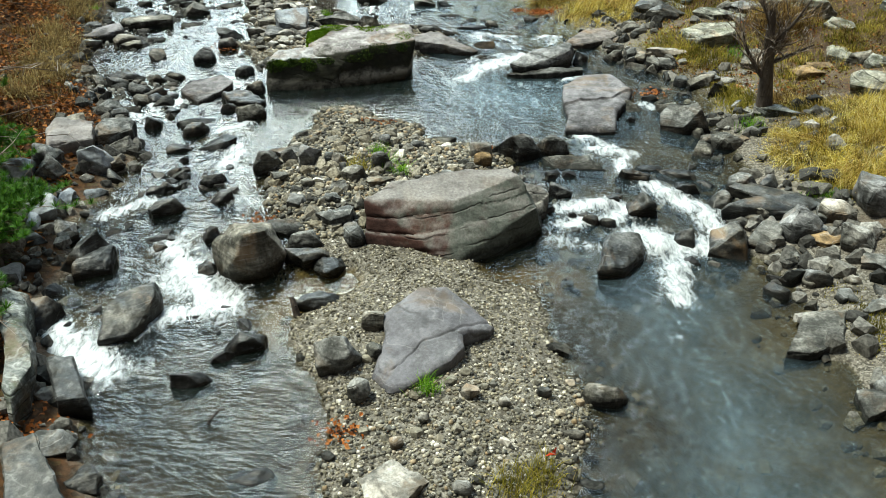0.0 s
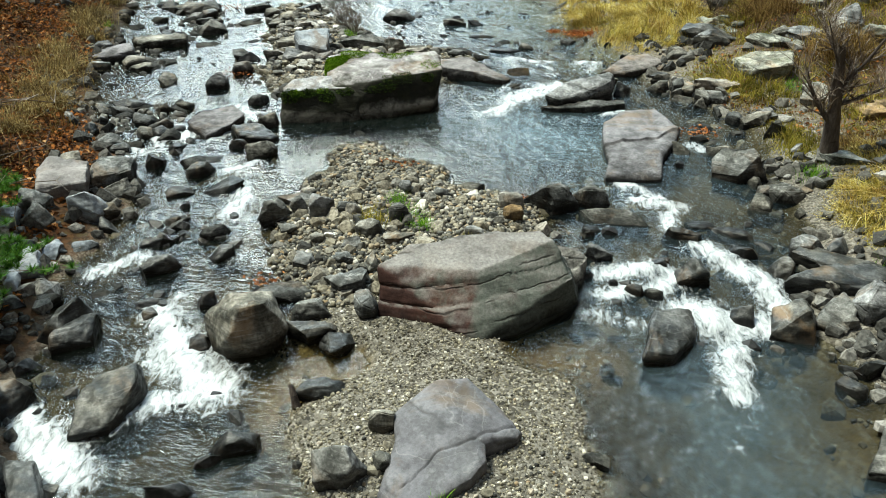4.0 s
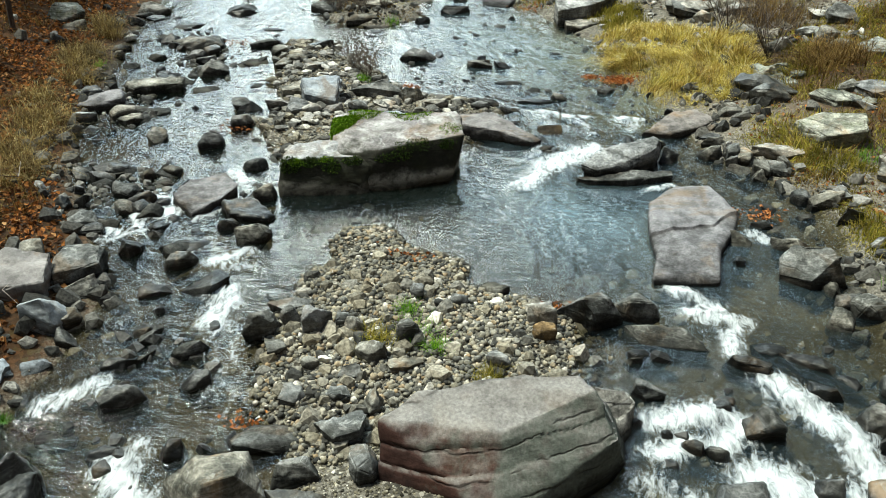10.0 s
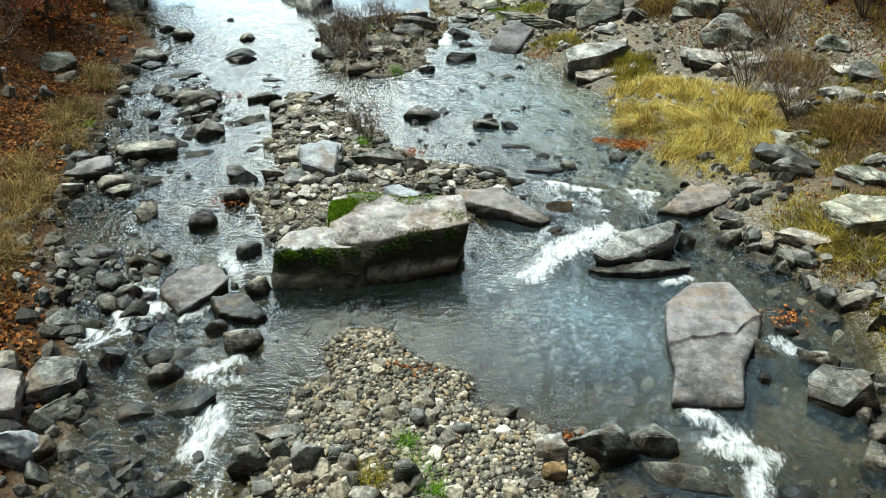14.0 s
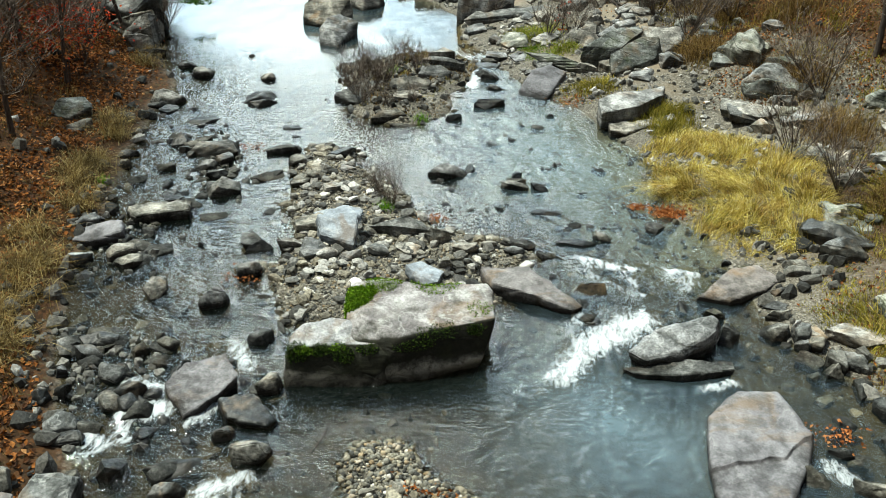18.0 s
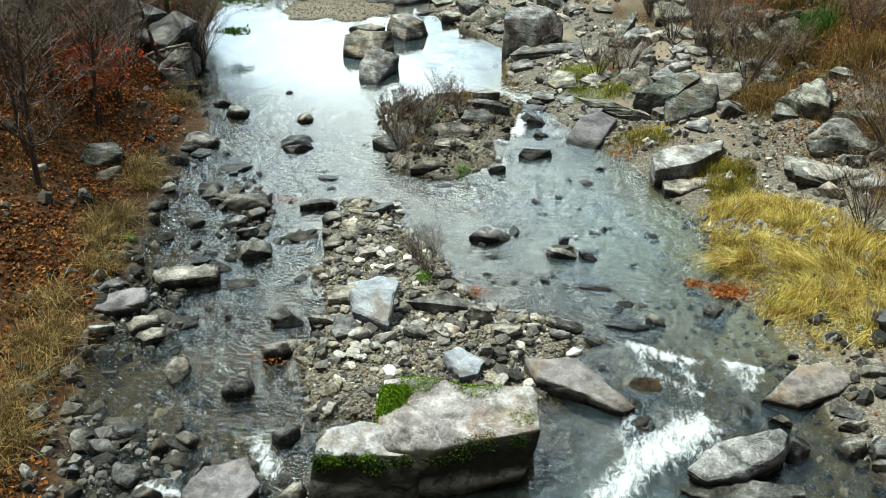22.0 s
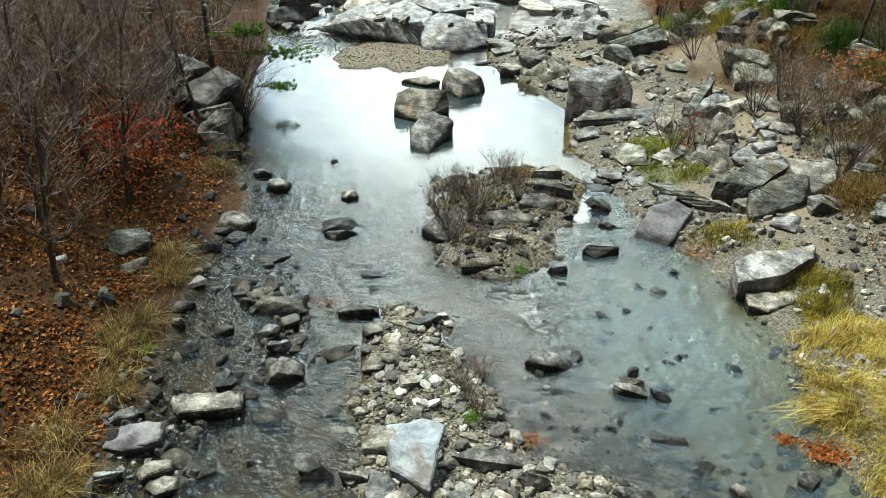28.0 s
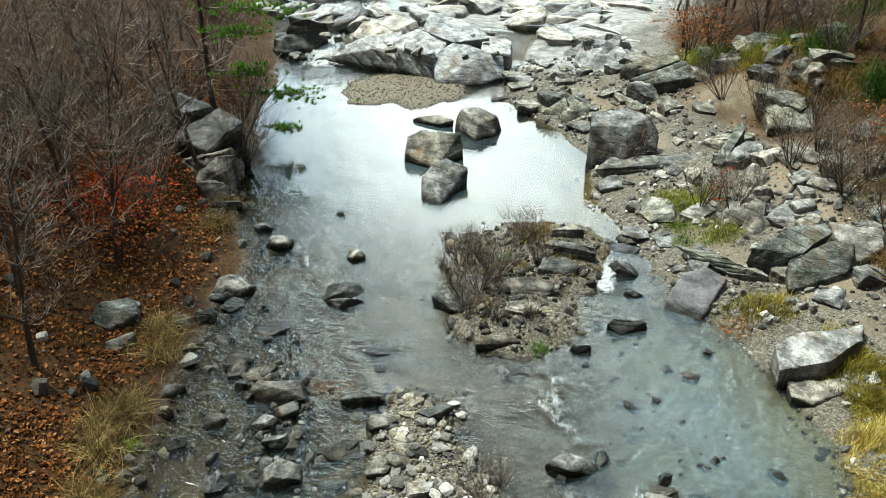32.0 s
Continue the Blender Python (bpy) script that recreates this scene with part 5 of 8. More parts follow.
block("fallen_rock", "grey block at the edge of the sand", ((2.28, 36.13), (2.81, 36.37), (2.89, 36.00), (2.39, 35.77)), 1.26, 0.35, 0.1, M_PALE, 0.05, 0.2)
block("fallen_rock", "pale block beside another at the edge of the sand", ((2.34, 35.26), (2.72, 35.48), (2.92, 35.33), (2.82, 35.10), (2.40, 35.01)), 1.19, 0.35, 0.1, M_PALE, 0.05, 0.2)
hewn("shore_rock", "great smooth block sloping into the pool", ((-0.71, 32.07, 0.42), (-0.64, 32.41, 0.60), (-0.36, 32.88, 0.90), (0.20, 33.24, 1.00), (0.72, 33.02, 0.90), (0.40, 32.26, 0.55), (0.14, 31.74, 0.42)), M_SMOOTH, 0.06, (0.2, 0.3, 1), 0.4, 0.02, 0.05, 6.1, 0.15)
block("flat_rock", "pale slab under the long pale slab", ((1.75, 29.73), (2.95, 30.11), (3.00, 29.75), (2.22, 29.26), (1.80, 29.30)), 0.47, 0.12, 0.05, M_PALE, 0.0, 0.05)
hewn("islet_rock", "broad layered rock of the bushy islet", ((-4.40, 31.49, 0.75), (-4.38, 31.70, 0.90), (-3.68, 31.89, 0.95), (-3.18, 31.88, 0.85), (-3.23, 31.65, 0.60), (-4.17, 31.37, 0.55)), M_DRY, 0.06, (0.05, 0.05, 1), 0.14, 0.012, 0.03, 2.1, 0.3)
hewn("islet_rock", "long dark slab at the head of the islet", ((-3.71, 33.47, 0.95), (-3.53, 33.66, 1.00), (-2.41, 33.65, 0.95), (-2.31, 33.51, 0.80), (-3.14, 33.54, 0.70), (-3.6, 33.4, 0.5)), M_DRY, 0.06, (0.05, 0.05, 1), 0.12, 0.012, 0.03, 3.1, 0.4)
hewn("islet_rock", "square grey rock beside the little fall", ((-3.69, 32.48, 0.80), (-3.62, 32.87, 0.95), (-3.03, 33.02, 0.95), (-2.66, 32.87, 0.80), (-2.76, 32.65, 0.60), (-3.55, 32.54, 0.55)), M_DRY, 0.06, (0.05, 0.05, 1), 0.14, 0.012, 0.03, 4.1, 0.3)
hewn("islet_rock", "pale low rock at the upstream tip of the islet", ((-3.61, 34.34, 0.90), (-3.17, 34.83, 0.95), (-2.70, 34.57, 0.90), (-2.96, 34.48, 0.70), (-3.46, 34.35, 0.70)), M_PALE, 0.06, (0.05, 0.05, 1), 0.14, 0.012, 0.03, 5.1, 0.4)
hewn("islet_rock", "grey rock at the tail of the islet", ((-4.58, 29.54, 0.50), (-4.38, 29.75, 0.65), (-3.85, 29.93, 0.65), (-3.59, 29.82, 0.55), (-3.98, 29.66, 0.40)), M_DRY, 0.05, (0.05, 0.05, 1), 0.12, 0.02, 0.02, 6.1, 0.2)
block("islet_rock", "lichened rock under the islet's bushes", ((-5.85, 31.16), (-5.13, 32.11), (-4.49, 32.02), (-4.50, 31.24), (-5.31, 30.75)), 0.45, 0.16, 0.08, M_DRY, -0.1, 0.2)
block("bank_stone", "tall lichened block standing at the near bank", ((-5.93, 9.83), (-5.57, 9.71), (-4.72, 8.04), (-4.75, 7.46), (-4.89, 7.48)), 0.14, 0.5, 0.05, M_GREEN, 0.1, 0.05)
block("bank_stone", "dark wet block below the near bank", ((-4.91, 8.60), (-4.55, 8.59), (-4.15, 7.89), (-4.47, 7.77)), 0.01, 0.35, 0.08, M_WET, 0.1, 0.1)
block("bank_stone", "pale flat-faced block at the leafy shore", ((-7.41, 15.07), (-7.30, 15.40), (-6.59, 15.40), (-6.39, 14.70), (-7.13, 14.47)), 0.51, 0.3, 0.04, M_SMOOTH, 0.0, 0.15)
block("bank_stone", "square grey block beside the pale one", ((-6.64, 15.47), (-6.65, 15.92), (-6.07, 15.94), (-5.96, 15.51), (-6.51, 15.14)), 0.32, 0.35, 0.04, M_DRY, 0.0, 0.1)


rock(-2.07, 21.65, 0.72, 0.78, 0.22, 7, "sg")
rock(-2.82, 23.44, 1.19, 0.42, 0.30, 9, "b")
rock(-1.96, 23.07, 0.61, 0.28, 0.29, 5, "b")
rock(-4.67, 23.44, 0.74, 0.49, 0.21, 17, "s")
rock(-4.92, 22.63, 0.51, 0.19, 0.20, 20, "b")
rock(-5.58, 22.63, 0.60, 0.24, 0.24, 23, "bw")
rock(-5.48, 21.66, 0.50, 0.25, 0.34, 24, "r")
rock(-5.81, 20.57, 0.57, 0.27, 0.40, 28, "rl")
rock(-8.24, 22.04, 0.65, 0.28, 0.33, 34, "r")
rock(-9.00, 21.75, 0.60, 0.32, 0.30, 38, "bg")
rock(-7.94, 26.25, 0.59, 0.36, 0.27, 25, "bl")
rock(-7.55, 25.86, 0.58, 0.32, 0.25, 25, "bl")
rock(-7.14, 25.06, 0.79, 0.50, 0.41, 24, "b")
rock(-8.05, 27.11, 1.18, 0.51, 0.37, 24, "bw")
rock(-6.37, 27.43, 0.94, 0.36, 0.26, 19, "b")
rock(-6.39, 25.92, 0.93, 0.43, 0.15, 21, "s")
rock(-4.84, 27.25, 0.72, 0.37, 0.12, 14, "sw")
rock(-2.17, 26.52, 0.95, 0.44, 0.35, 5, "bl")
rock(-0.55, 26.05, 0.64, 0.32, 0.26, -1, "b")
rock(0.19, 24.86, 0.66, 0.29, 0.12, -4, "sw")
rock(0.67, 24.35, 0.56, 0.25, 0.11, -7, "s")
rock(0.80, 23.59, 0.84, 0.29, 0.13, -8, "sw")
rock(1.01, 21.82, 0.65, 0.33, 0.17, -10, "so")
rock(-1.41, 22.81, 0.55, 0.33, 0.16, 3, "s")
rock(-0.37, 23.33, 0.74, 0.31, 0.14, -2, "s")
rock(-6.94, 23.90, 0.64, 0.35, 0.14, 26, "s")
rock(-7.87, 30.54, 0.91, 0.36, 0.22, 20, "bw")
rock(-8.28, 32.56, 0.48, 0.38, 0.25, 19, "r")
rock(-10.38, 32.67, 0.70, 0.50, 0.32, 24, "r")
rock(-10.61, 30.48, 0.96, 0.68, 0.39, 27, "b")
rock(-12.23, 28.19, 1.10, 0.74, 0.45, 34, "bm")
rock(1.37, 14.95, 0.97, 0.45, 0.52, -9, "b")
rock(2.06, 15.07, 0.66, 0.33, 0.45, -14, "r")
rock(2.40, 14.54, 1.21, 0.43, 0.22, -17, "s")
rock(4.84, 16.22, 1.00, 0.63, 0.57, -26, "b")
rock(3.98, 17.27, 0.41, 0.29, 0.24, -20, "b")
rock(4.75, 17.15, 0.60, 0.37, 0.31, -24, "b")
rock(3.83, 16.65, 0.22, 0.31, 0.17, -21, "bw")
rock(4.48, 17.85, 0.38, 0.21, 0.20, -21, "r")
rock(5.51, 16.68, 0.26, 0.36, 0.19, -28, "b")
rock(4.94, 15.12, 0.36, 0.50, 0.27, -30, "r")
rock(0.04, 15.67, 0.44, 0.39, 0.13, -1, "s")
rock(-7.13, 15.74, 0.41, 0.58, 0.31, 37, "b")
rock(-6.10, 15.01, 0.60, 0.29, 0.27, 35, "b")
rock(-6.17, 14.22, 0.74, 0.50, 0.50, 38, "bg")
rock(-4.99, 16.48, 0.82, 0.40, 0.15, 26, "sw")
rock(-4.89, 15.99, 0.55, 0.24, 0.27, 27, "rw")
rock(-3.95, 16.85, 0.61, 0.35, 0.37, 20, "r")
rock(-4.49, 17.22, 0.37, 0.23, 0.23, 22, "rw")
rock(-4.32, 15.45, 0.75, 0.51, 0.22, 25, "sw")
rock(-3.19, 14.35, 0.57, 0.32, 0.38, 21, "b")
rock(-2.88, 14.89, 0.68, 0.24, 0.10, 18, "s")
rock(-2.79, 14.46, 0.32, 0.19, 0.24, 19, "rl")
rock(-2.39, 14.32, 0.44, 0.28, 0.33, 16, "bl")
rock(-1.88, 14.29, 0.26, 0.19, 0.20, 13, "rl")
rock(-4.04, 13.88, 0.57, 0.20, 0.25, 28, "r")
rock(-4.13, 18.36, 0.46, 0.34, 0.32, 19, "r")
rock(-1.10, 15.23, 0.20, 0.25, 0.15, 7, "rl")
rock(0.69, 14.73, 0.42, 0.20, 0.28, -5, "rl")
rock(0.72, 14.37, 0.33, 0.15, 0.22, -5, "ro")
rock(-4.19, 23.69, 1.00, 0.89, 0.22, 13, "sg")
rock(-4.63, 19.60, 0.47, 0.30, 0.25, 19, "r")
rock(4.18, 20.77, 0.50, 0.42, 0.27, -16, "b")
rock(5.90, 23.73, 1.55, 0.79, 0.43, -19, "bw")
rock(-0.56, 26.31, 0.61, 0.41, 0.20, 1, "b")
rock(-8.03, 30.98, 0.96, 0.67, 0.25, 18, "bw")
rock(-2.56, 12.35, 1.04, 0.44, 0.19, 17, "s")
rock(-1.74, 12.42, 0.64, 0.42, 0.18, 12, "s")
rock(-2.16, 11.80, 0.59, 0.29, 0.30, 15, "b")
rock(-1.40, 11.90, 0.33, 0.45, 0.25, 10, "r")
rock(-2.07, 11.36, 0.68, 0.34, 0.17, 15, "sw")
rock(-1.69, 11.17, 0.50, 0.42, 0.15, 13, "sw")
rock(-2.91, 11.23, 1.00, 0.70, 0.75, 22, "r")
rock(-3.79, 13.23, 0.45, 0.29, 0.24, 22, "bw")
rock(-4.88, 13.56, 0.59, 0.24, 0.19, 27, "bw")
rock(-4.62, 12.89, 0.60, 0.34, 0.29, 27, "bw")
rock(-3.71, 12.08, 0.33, 0.25, 0.23, 24, "bw")
rock(-7.03, 14.12, 0.60, 0.55, 0.37, 34, "b")
rock(3.33, 12.88, 0.57, 0.45, 0.40, -20, "bw")
rock(2.41, 12.51, 0.30, 0.18, 0.21, -15, "rw")
rock(2.68, 12.44, 0.30, 0.17, 0.20, -17, "rw")
rock(3.79, 11.93, 0.49, 0.37, 0.36, -25, "bw")
rock(3.39, 14.07, 0.64, 0.31, 0.24, -18, "bw")
rock(4.22, 14.18, 0.83, 0.29, 0.16, -22, "bw")
rock(4.24, 13.56, 0.49, 0.30, 0.24, -23, "bw")
rock(2.01, 13.46, 0.45, 0.36, 0.31, -12, "b")
rock(2.14, 12.75, 0.16, 0.15, 0.12, -13, "rw")
rock(1.92, 14.09, 0.31, 0.18, 0.14, -10, "b")
rock(4.64, 12.05, 0.40, 0.56, 0.30, -29, "bw")
rock(-1.12, 14.16, 0.32, 0.24, 0.23, 6, "r")
rock(-1.56, 13.74, 0.43, 0.25, 0.21, 9, "b")
rock(0.73, 14.92, 0.30, 0.23, 0.21, -4, "rl")
rock(-5.46, 11.36, 0.94, 0.55, 0.52, 36, "bw")
rock(-3.10, 8.49, 0.54, 0.25, 0.26, 23, "bw")
rock(-2.85, 8.95, 0.35, 0.18, 0.18, 20, "bw")
rock(-2.61, 9.22, 0.59, 0.29, 0.28, 18, "bw")
rock(-1.77, 10.19, 0.63, 0.32, 0.12, 11, "sw")
rock(-1.29, 8.68, 0.64, 0.37, 0.39, 10, "b")
rock(-0.93, 9.43, 0.30, 0.20, 0.22, 7, "r")
rock(-1.00, 8.04, 0.28, 0.24, 0.21, 8, "r")
rock(1.94, 8.11, 0.56, 0.20, 0.28, -15, "r")
rock(1.48, 9.14, 0.36, 0.23, 0.10, -10, "s")
rock(5.59, 11.95, 0.63, 0.63, 0.47, -27, "rl")
rock(6.29, 12.23, 0.57, 0.39, 0.31, -29, "rl")
rock(5.87, 11.72, 0.63, 0.47, 0.14, -28, "so")
rock(5.45, 10.67, 0.42, 0.25, 0.23, -29, "rl")
rock(5.62, 12.92, 1.70, 0.62, 0.17, -25, "sw")
rock(4.48, 11.76, 0.68, 0.69, 0.50, -22, "bw")
rock(5.21, 13.64, 0.52, 0.51, 0.37, -22, "r")
rock(5.07, 11.89, 0.46, 0.64, 0.35, -25, "b")
rock(5.28, 11.28, 0.37, 0.23, 0.17, -27, "b")
rock(-5.42, 9.83, 0.49, 0.66, 0.40, 29, "bw")
rock(-2.77, 9.61, 0.49, 0.20, 0.06, 16, "sw")
rock(-3.58, 11.15, 0.42, 0.29, 0.17, 18, "bw")
rock(-4.50, 12.02, 0.45, 0.24, 0.15, 21, "bw")
rock(-2.06, 6.84, 0.57, 0.37, 0.10, 17, "sw")
rock(-4.30, 7.21, 0.49, 0.41, 0.11, 31, "s")
rock(-3.80, 6.74, 0.38, 0.49, 0.13, 29, "sw")
rock(-0.49, 6.60, 0.72, 0.54, 0.14, 4, "sl")
rock(-0.85, 8.83, 0.21, 0.23, 0.14, 6, "r")
rock(1.46, 7.45, 0.27, 0.13, 0.08, -11, "rl")
rock(1.60, 7.20, 0.29, 0.13, 0.04, -13, "s")
rock(1.58, 6.76, 0.30, 0.16, 0.10, -13, "r")
rock(1.20, 8.08, 0.17, 0.12, 0.07, -8, "r")
rock(0.20, 6.48, 0.22, 0.14, 0.08, -2, "rl")
rock(0.32, 8.04, 0.22, 0.16, 0.10, -2, "rl")
rock(2.80, 13.26, 0.43, 0.27, 0.16, -12, "bw")
rock(5.13, 8.04, 0.45, 0.70, 0.18, -33, "s")
rock(5.80, 10.86, 0.33, 0.26, 0.16, -28, "r")
rock(6.39, 11.00, 0.40, 0.48, 0.12, -30, "s")
rock(6.96, 12.56, 0.61, 0.83, 0.51, -29, "rl")
rock(5.93, 9.86, 0.33, 0.42, 0.11, -31, "s")
rock(6.33, 11.54, 0.51, 0.56, 0.34, -29, "b")
rock(-0.51, 7.22, 0.16, 0.14, 0.08, 4, "r")
rock(0.72, 7.86, 0.16, 0.10, 0.06, -5, "rl")
rock(-0.22, 7.59, 0.13, 0.11, 0.07, 2, "r")
rock(4.65, 13.09, 0.43, 0.49, 0.29, -20, "bw")
rock(2.11, 12.24, 0.27, 0.21, 0.12, -10, "bw")
rock(-4.44, 11.77, 0.26, 0.26, 0.16, 21, "rw")
rock(-6.85, 13.77, 0.55, 0.51, 0.31, 33, "b")
rock(-5.85, 13.97, 0.29, 0.37, 0.22, 29, "bw")
rock(-2.90, 13.96, 0.33, 0.35, 0.09, 15, "s")
rock(-2.05, 14.46, 0.21, 0.19, 0.12, 11, "r")
rock(-2.46, 12.98, 0.35, 0.34, 0.09, 14, "s")
rock(-1.89, 12.99, 0.31, 0.25, 0.06, 11, "s")
rock(-1.45, 12.89, 0.23, 0.39, 0.23, 9, "b")
rock(0.11, 13.73, 0.32, 0.21, 0.13, -0, "r")
rock(5.03, 20.02, 0.34, 0.37, 0.22, -17, "b")
rock(7.24, 19.54, 0.65, 0.91, 0.24, -24, "s")
rock(6.04, 18.93, 0.43, 0.52, 0.14, -21, "s")
rock(6.38, 16.71, 0.45, 0.44, 0.11, -25, "s")
rock(-1.76, 14.04, 0.16, 0.20, 0.12, 9, "r")
rock(-0.48, 15.06, 0.26, 0.17, 0.11, 3, "r")
rock(-2.35, 13.58, 0.24, 0.15, 0.09, 13, "r")
rock(-1.79, 13.38, 0.32, 0.15, 0.09, 10, "b")
rock(-1.09, 13.60, 0.48, 0.21, 0.06, 6, "s")
rock(-6.56, 19.03, 0.33, 0.39, 0.23, 26, "b")
rock(-7.35, 19.26, 0.72, 0.39, 0.23, 28, "bw")
rock(-7.33, 17.87, 0.33, 0.41, 0.25, 31, "bw")
rock(-6.74, 16.81, 0.58, 0.28, 0.17, 31, "rw")
rock(-7.51, 17.61, 0.28, 0.33, 0.20, 32, "bw")
rock(-6.18, 17.70, 0.33, 0.41, 0.25, 27, "rw")
rock(-5.89, 18.01, 0.34, 0.28, 0.17, 26, "rw")
rock(-7.25, 18.68, 0.40, 0.25, 0.15, 29, "r")
rock(-6.72, 18.53, 0.40, 0.29, 0.18, 28, "r")
rock(3.34, 20.60, 0.42, 0.59, 0.35, -13, "bw")
rock(4.50, 20.76, 0.16, 0.35, 0.25, -17, "b")
rock(4.80, 20.60, 0.37, 0.62, 0.16, -18, "s")
rock(5.03, 20.00, 0.41, 0.47, 0.28, -20, "b")
rock(4.28, 21.58, 0.50, 0.29, 0.08, -15, "sl")
rock(5.79, 22.92, 0.87, 0.69, 0.41, -19, "bw")
rock(-4.98, 18.93, 0.25, 0.20, 0.12, 21, "rw")
rock(-7.74, 19.06, 0.31, 0.26, 0.16, 30, "bw")
rock(-5.54, 17.40, 0.28, 0.23, 0.14, 25, "bw")
rock(-4.44, 22.44, 0.50, 0.61, 0.16, 16, "s")
rock(-1.76, 22.08, 0.32, 0.33, 0.20, 6, "b")
rock(-5.87, 24.24, 0.37, 0.39, 0.10, 19, "s")
rock(-7.64, 24.32, 0.50, 0.41, 0.24, 24, "b")
rock(-7.66, 22.35, 0.73, 0.56, 0.14, 27, "s")
rock(-7.88, 21.86, 0.44, 0.24, 0.15, 29, "r")
rock(-9.14, 27.68, 0.62, 0.43, 0.26, 24, "bw")
rock(-9.13, 29.18, 0.91, 0.51, 0.13, 23, "sw")
rock(-5.84, 26.70, 0.48, 0.35, 0.22, 17, "r")
rock(-5.44, 25.66, 0.59, 0.49, 0.13, 16, "s")
rock(-9.42, 34.64, 0.28, 0.21, 0.13, 19, "r")
rock(0.07, 26.32, 0.46, 0.29, 0.08, -1, "sw")
rock(0.99, 20.77, 0.35, 0.23, 0.14, -5, "bw")
hewn("flat_rock", "low dark rock awash below the little fall", ((-1.94, 30.95, 0.50), (-1.78, 31.06, 0.65), (-1.04, 31.18, 0.60), (-0.96, 31.15, 0.45), (-1.54, 30.75, 0.40)), M_WET, 0.05, (0.05, 0.05, 1), 0.1, 0.02, 0.02, 7.1, 0.2)
rock(-3.58, 29.05, 0.59, 0.31, 0.08, 9, "sw")
rock(-6.52, 28.99, 0.67, 0.41, 0.11, 17, "sw")
rock(6.20, 31.16, 1.65, 1.01, 0.61, -15, "b")
rock(5.42, 29.88, 1.31, 0.85, 0.22, -14, "s")
rock(6.33, 30.27, 0.66, 0.49, 0.29, -16, "b")
rock(4.94, 22.57, 0.53, 0.26, 0.16, -20, "r")
rock(4.91, 19.82, 0.36, 0.51, 0.31, -23, "b")
rock(4.56, 20.77, 0.19, 0.28, 0.17, -21, "b")
rock(4.79, 20.63, 0.24, 0.28, 0.17, -22, "b")
rock(5.26, 19.44, 0.35, 0.67, 0.17, -26, "s")
rock(-4.08, 22.25, 0.44, 0.26, 0.16, 15, "r")
rock(-3.60, 22.17, 0.44, 0.27, 0.16, 13, "b")
rock(-3.09, 22.45, 0.44, 0.27, 0.16, 11, "r")
rock(-2.52, 22.60, 0.50, 0.38, 0.10, 9, "s")
rock(-1.26, 22.30, 0.27, 0.21, 0.13, 4, "bw")
rock(-0.95, 23.06, 0.34, 0.16, 0.10, 3, "r")
rock(-0.43, 22.90, 0.45, 0.22, 0.13, 1, "r")
rock(-5.14, 25.71, 0.52, 0.27, 0.16, 15, "b")
rock(-4.62, 25.20, 0.51, 0.38, 0.10, 14, "s")
rock(-4.52, 26.29, 0.40, 0.30, 0.08, 13, "s")
rock(-11.77, 27.41, 0.82, 0.39, 0.23, 39, "b")
rock(-10.64, 29.43, 0.35, 0.24, 0.15, 32, "bl")
rock(-9.34, 28.03, 0.59, 0.51, 0.13, 30, "s")
rock(-8.66, 27.65, 0.80, 0.56, 0.15, 29, "s")
rock(-9.06, 29.11, 0.68, 0.32, 0.08, 27, "s")
rock(-10.19, 26.66, 0.62, 0.26, 0.16, 36, "b")
rock(-9.96, 26.08, 0.33, 0.35, 0.21, 37, "b")
rock(-1.88, 34.55, 1.08, 0.50, 0.13, 1, "sw")
rock(-1.71, 33.48, 0.82, 0.53, 0.32, 0, "bw")
rock(-3.69, 29.44, 0.71, 0.36, 0.09, 8, "s")
rock(-3.63, 28.91, 0.52, 0.31, 0.08, 8, "sw")
rock(-3.73, 30.90, 0.82, 0.40, 0.10, 7, "s")
rock(-1.32, 32.51, 0.53, 0.32, 0.19, -1, "bw")
rock(-6.88, 44.58, 1.13, 0.52, 0.14, 10, "s")
rock(-1.62, 36.54, 0.46, 0.35, 0.22, -0, "r")
rock(3.82, 34.65, 1.17, 0.81, 0.48, -16, "b")
rock(3.86, 33.37, 0.61, 0.51, 0.30, -17, "bl")
rock(2.83, 32.51, 0.68, 0.59, 0.15, -14, "s")
rock(0.94, 40.39, 0.76, 0.82, 0.21, -6, "s")
rock(2.50, 38.78, 0.71, 0.50, 0.30, -10, "b")
rock(2.70, 36.49, 0.73, 0.30, 0.18, -11, "b")
rock(2.62, 35.72, 0.78, 0.43, 0.26, -12, "b")
rock(2.72, 42.64, 1.94, 1.64, 0.43, -9, "sm")
rock(2.46, 44.62, 0.93, 0.75, 0.45, -8, "bw")
rock(3.11, 43.62, 0.90, 0.82, 0.49, -9, "b")
rock(3.79, 38.53, 0.84, 0.86, 0.22, -13, "sw")
rock(-1.68, 46.91, 2.17, 1.12, 0.29, 0, "s")
rock(-1.73, 44.37, 1.27, 0.86, 0.52, 0, "bl")
rock(-0.85, 45.90, 1.39, 1.91, 0.50, -2, "s")
rock(-4.36, 43.76, 1.96, 0.75, 0.45, 5, "b")
rock(-4.75, 46.02, 1.04, 0.70, 0.42, 6, "b")
rock(-4.32, 49.91, 1.14, 0.66, 0.40, 4, "bl")
rock(-16.31, 48.57, 2.37, 1.51, 0.90, 23, "bw")
rock(-15.79, 47.17, 0.81, 0.66, 0.40, 24, "bw")
rock(-13.82, 35.77, 1.63, 1.60, 0.96, 30, "b")
rock(-13.12, 34.58, 1.10, 0.96, 0.58, 30, "b")
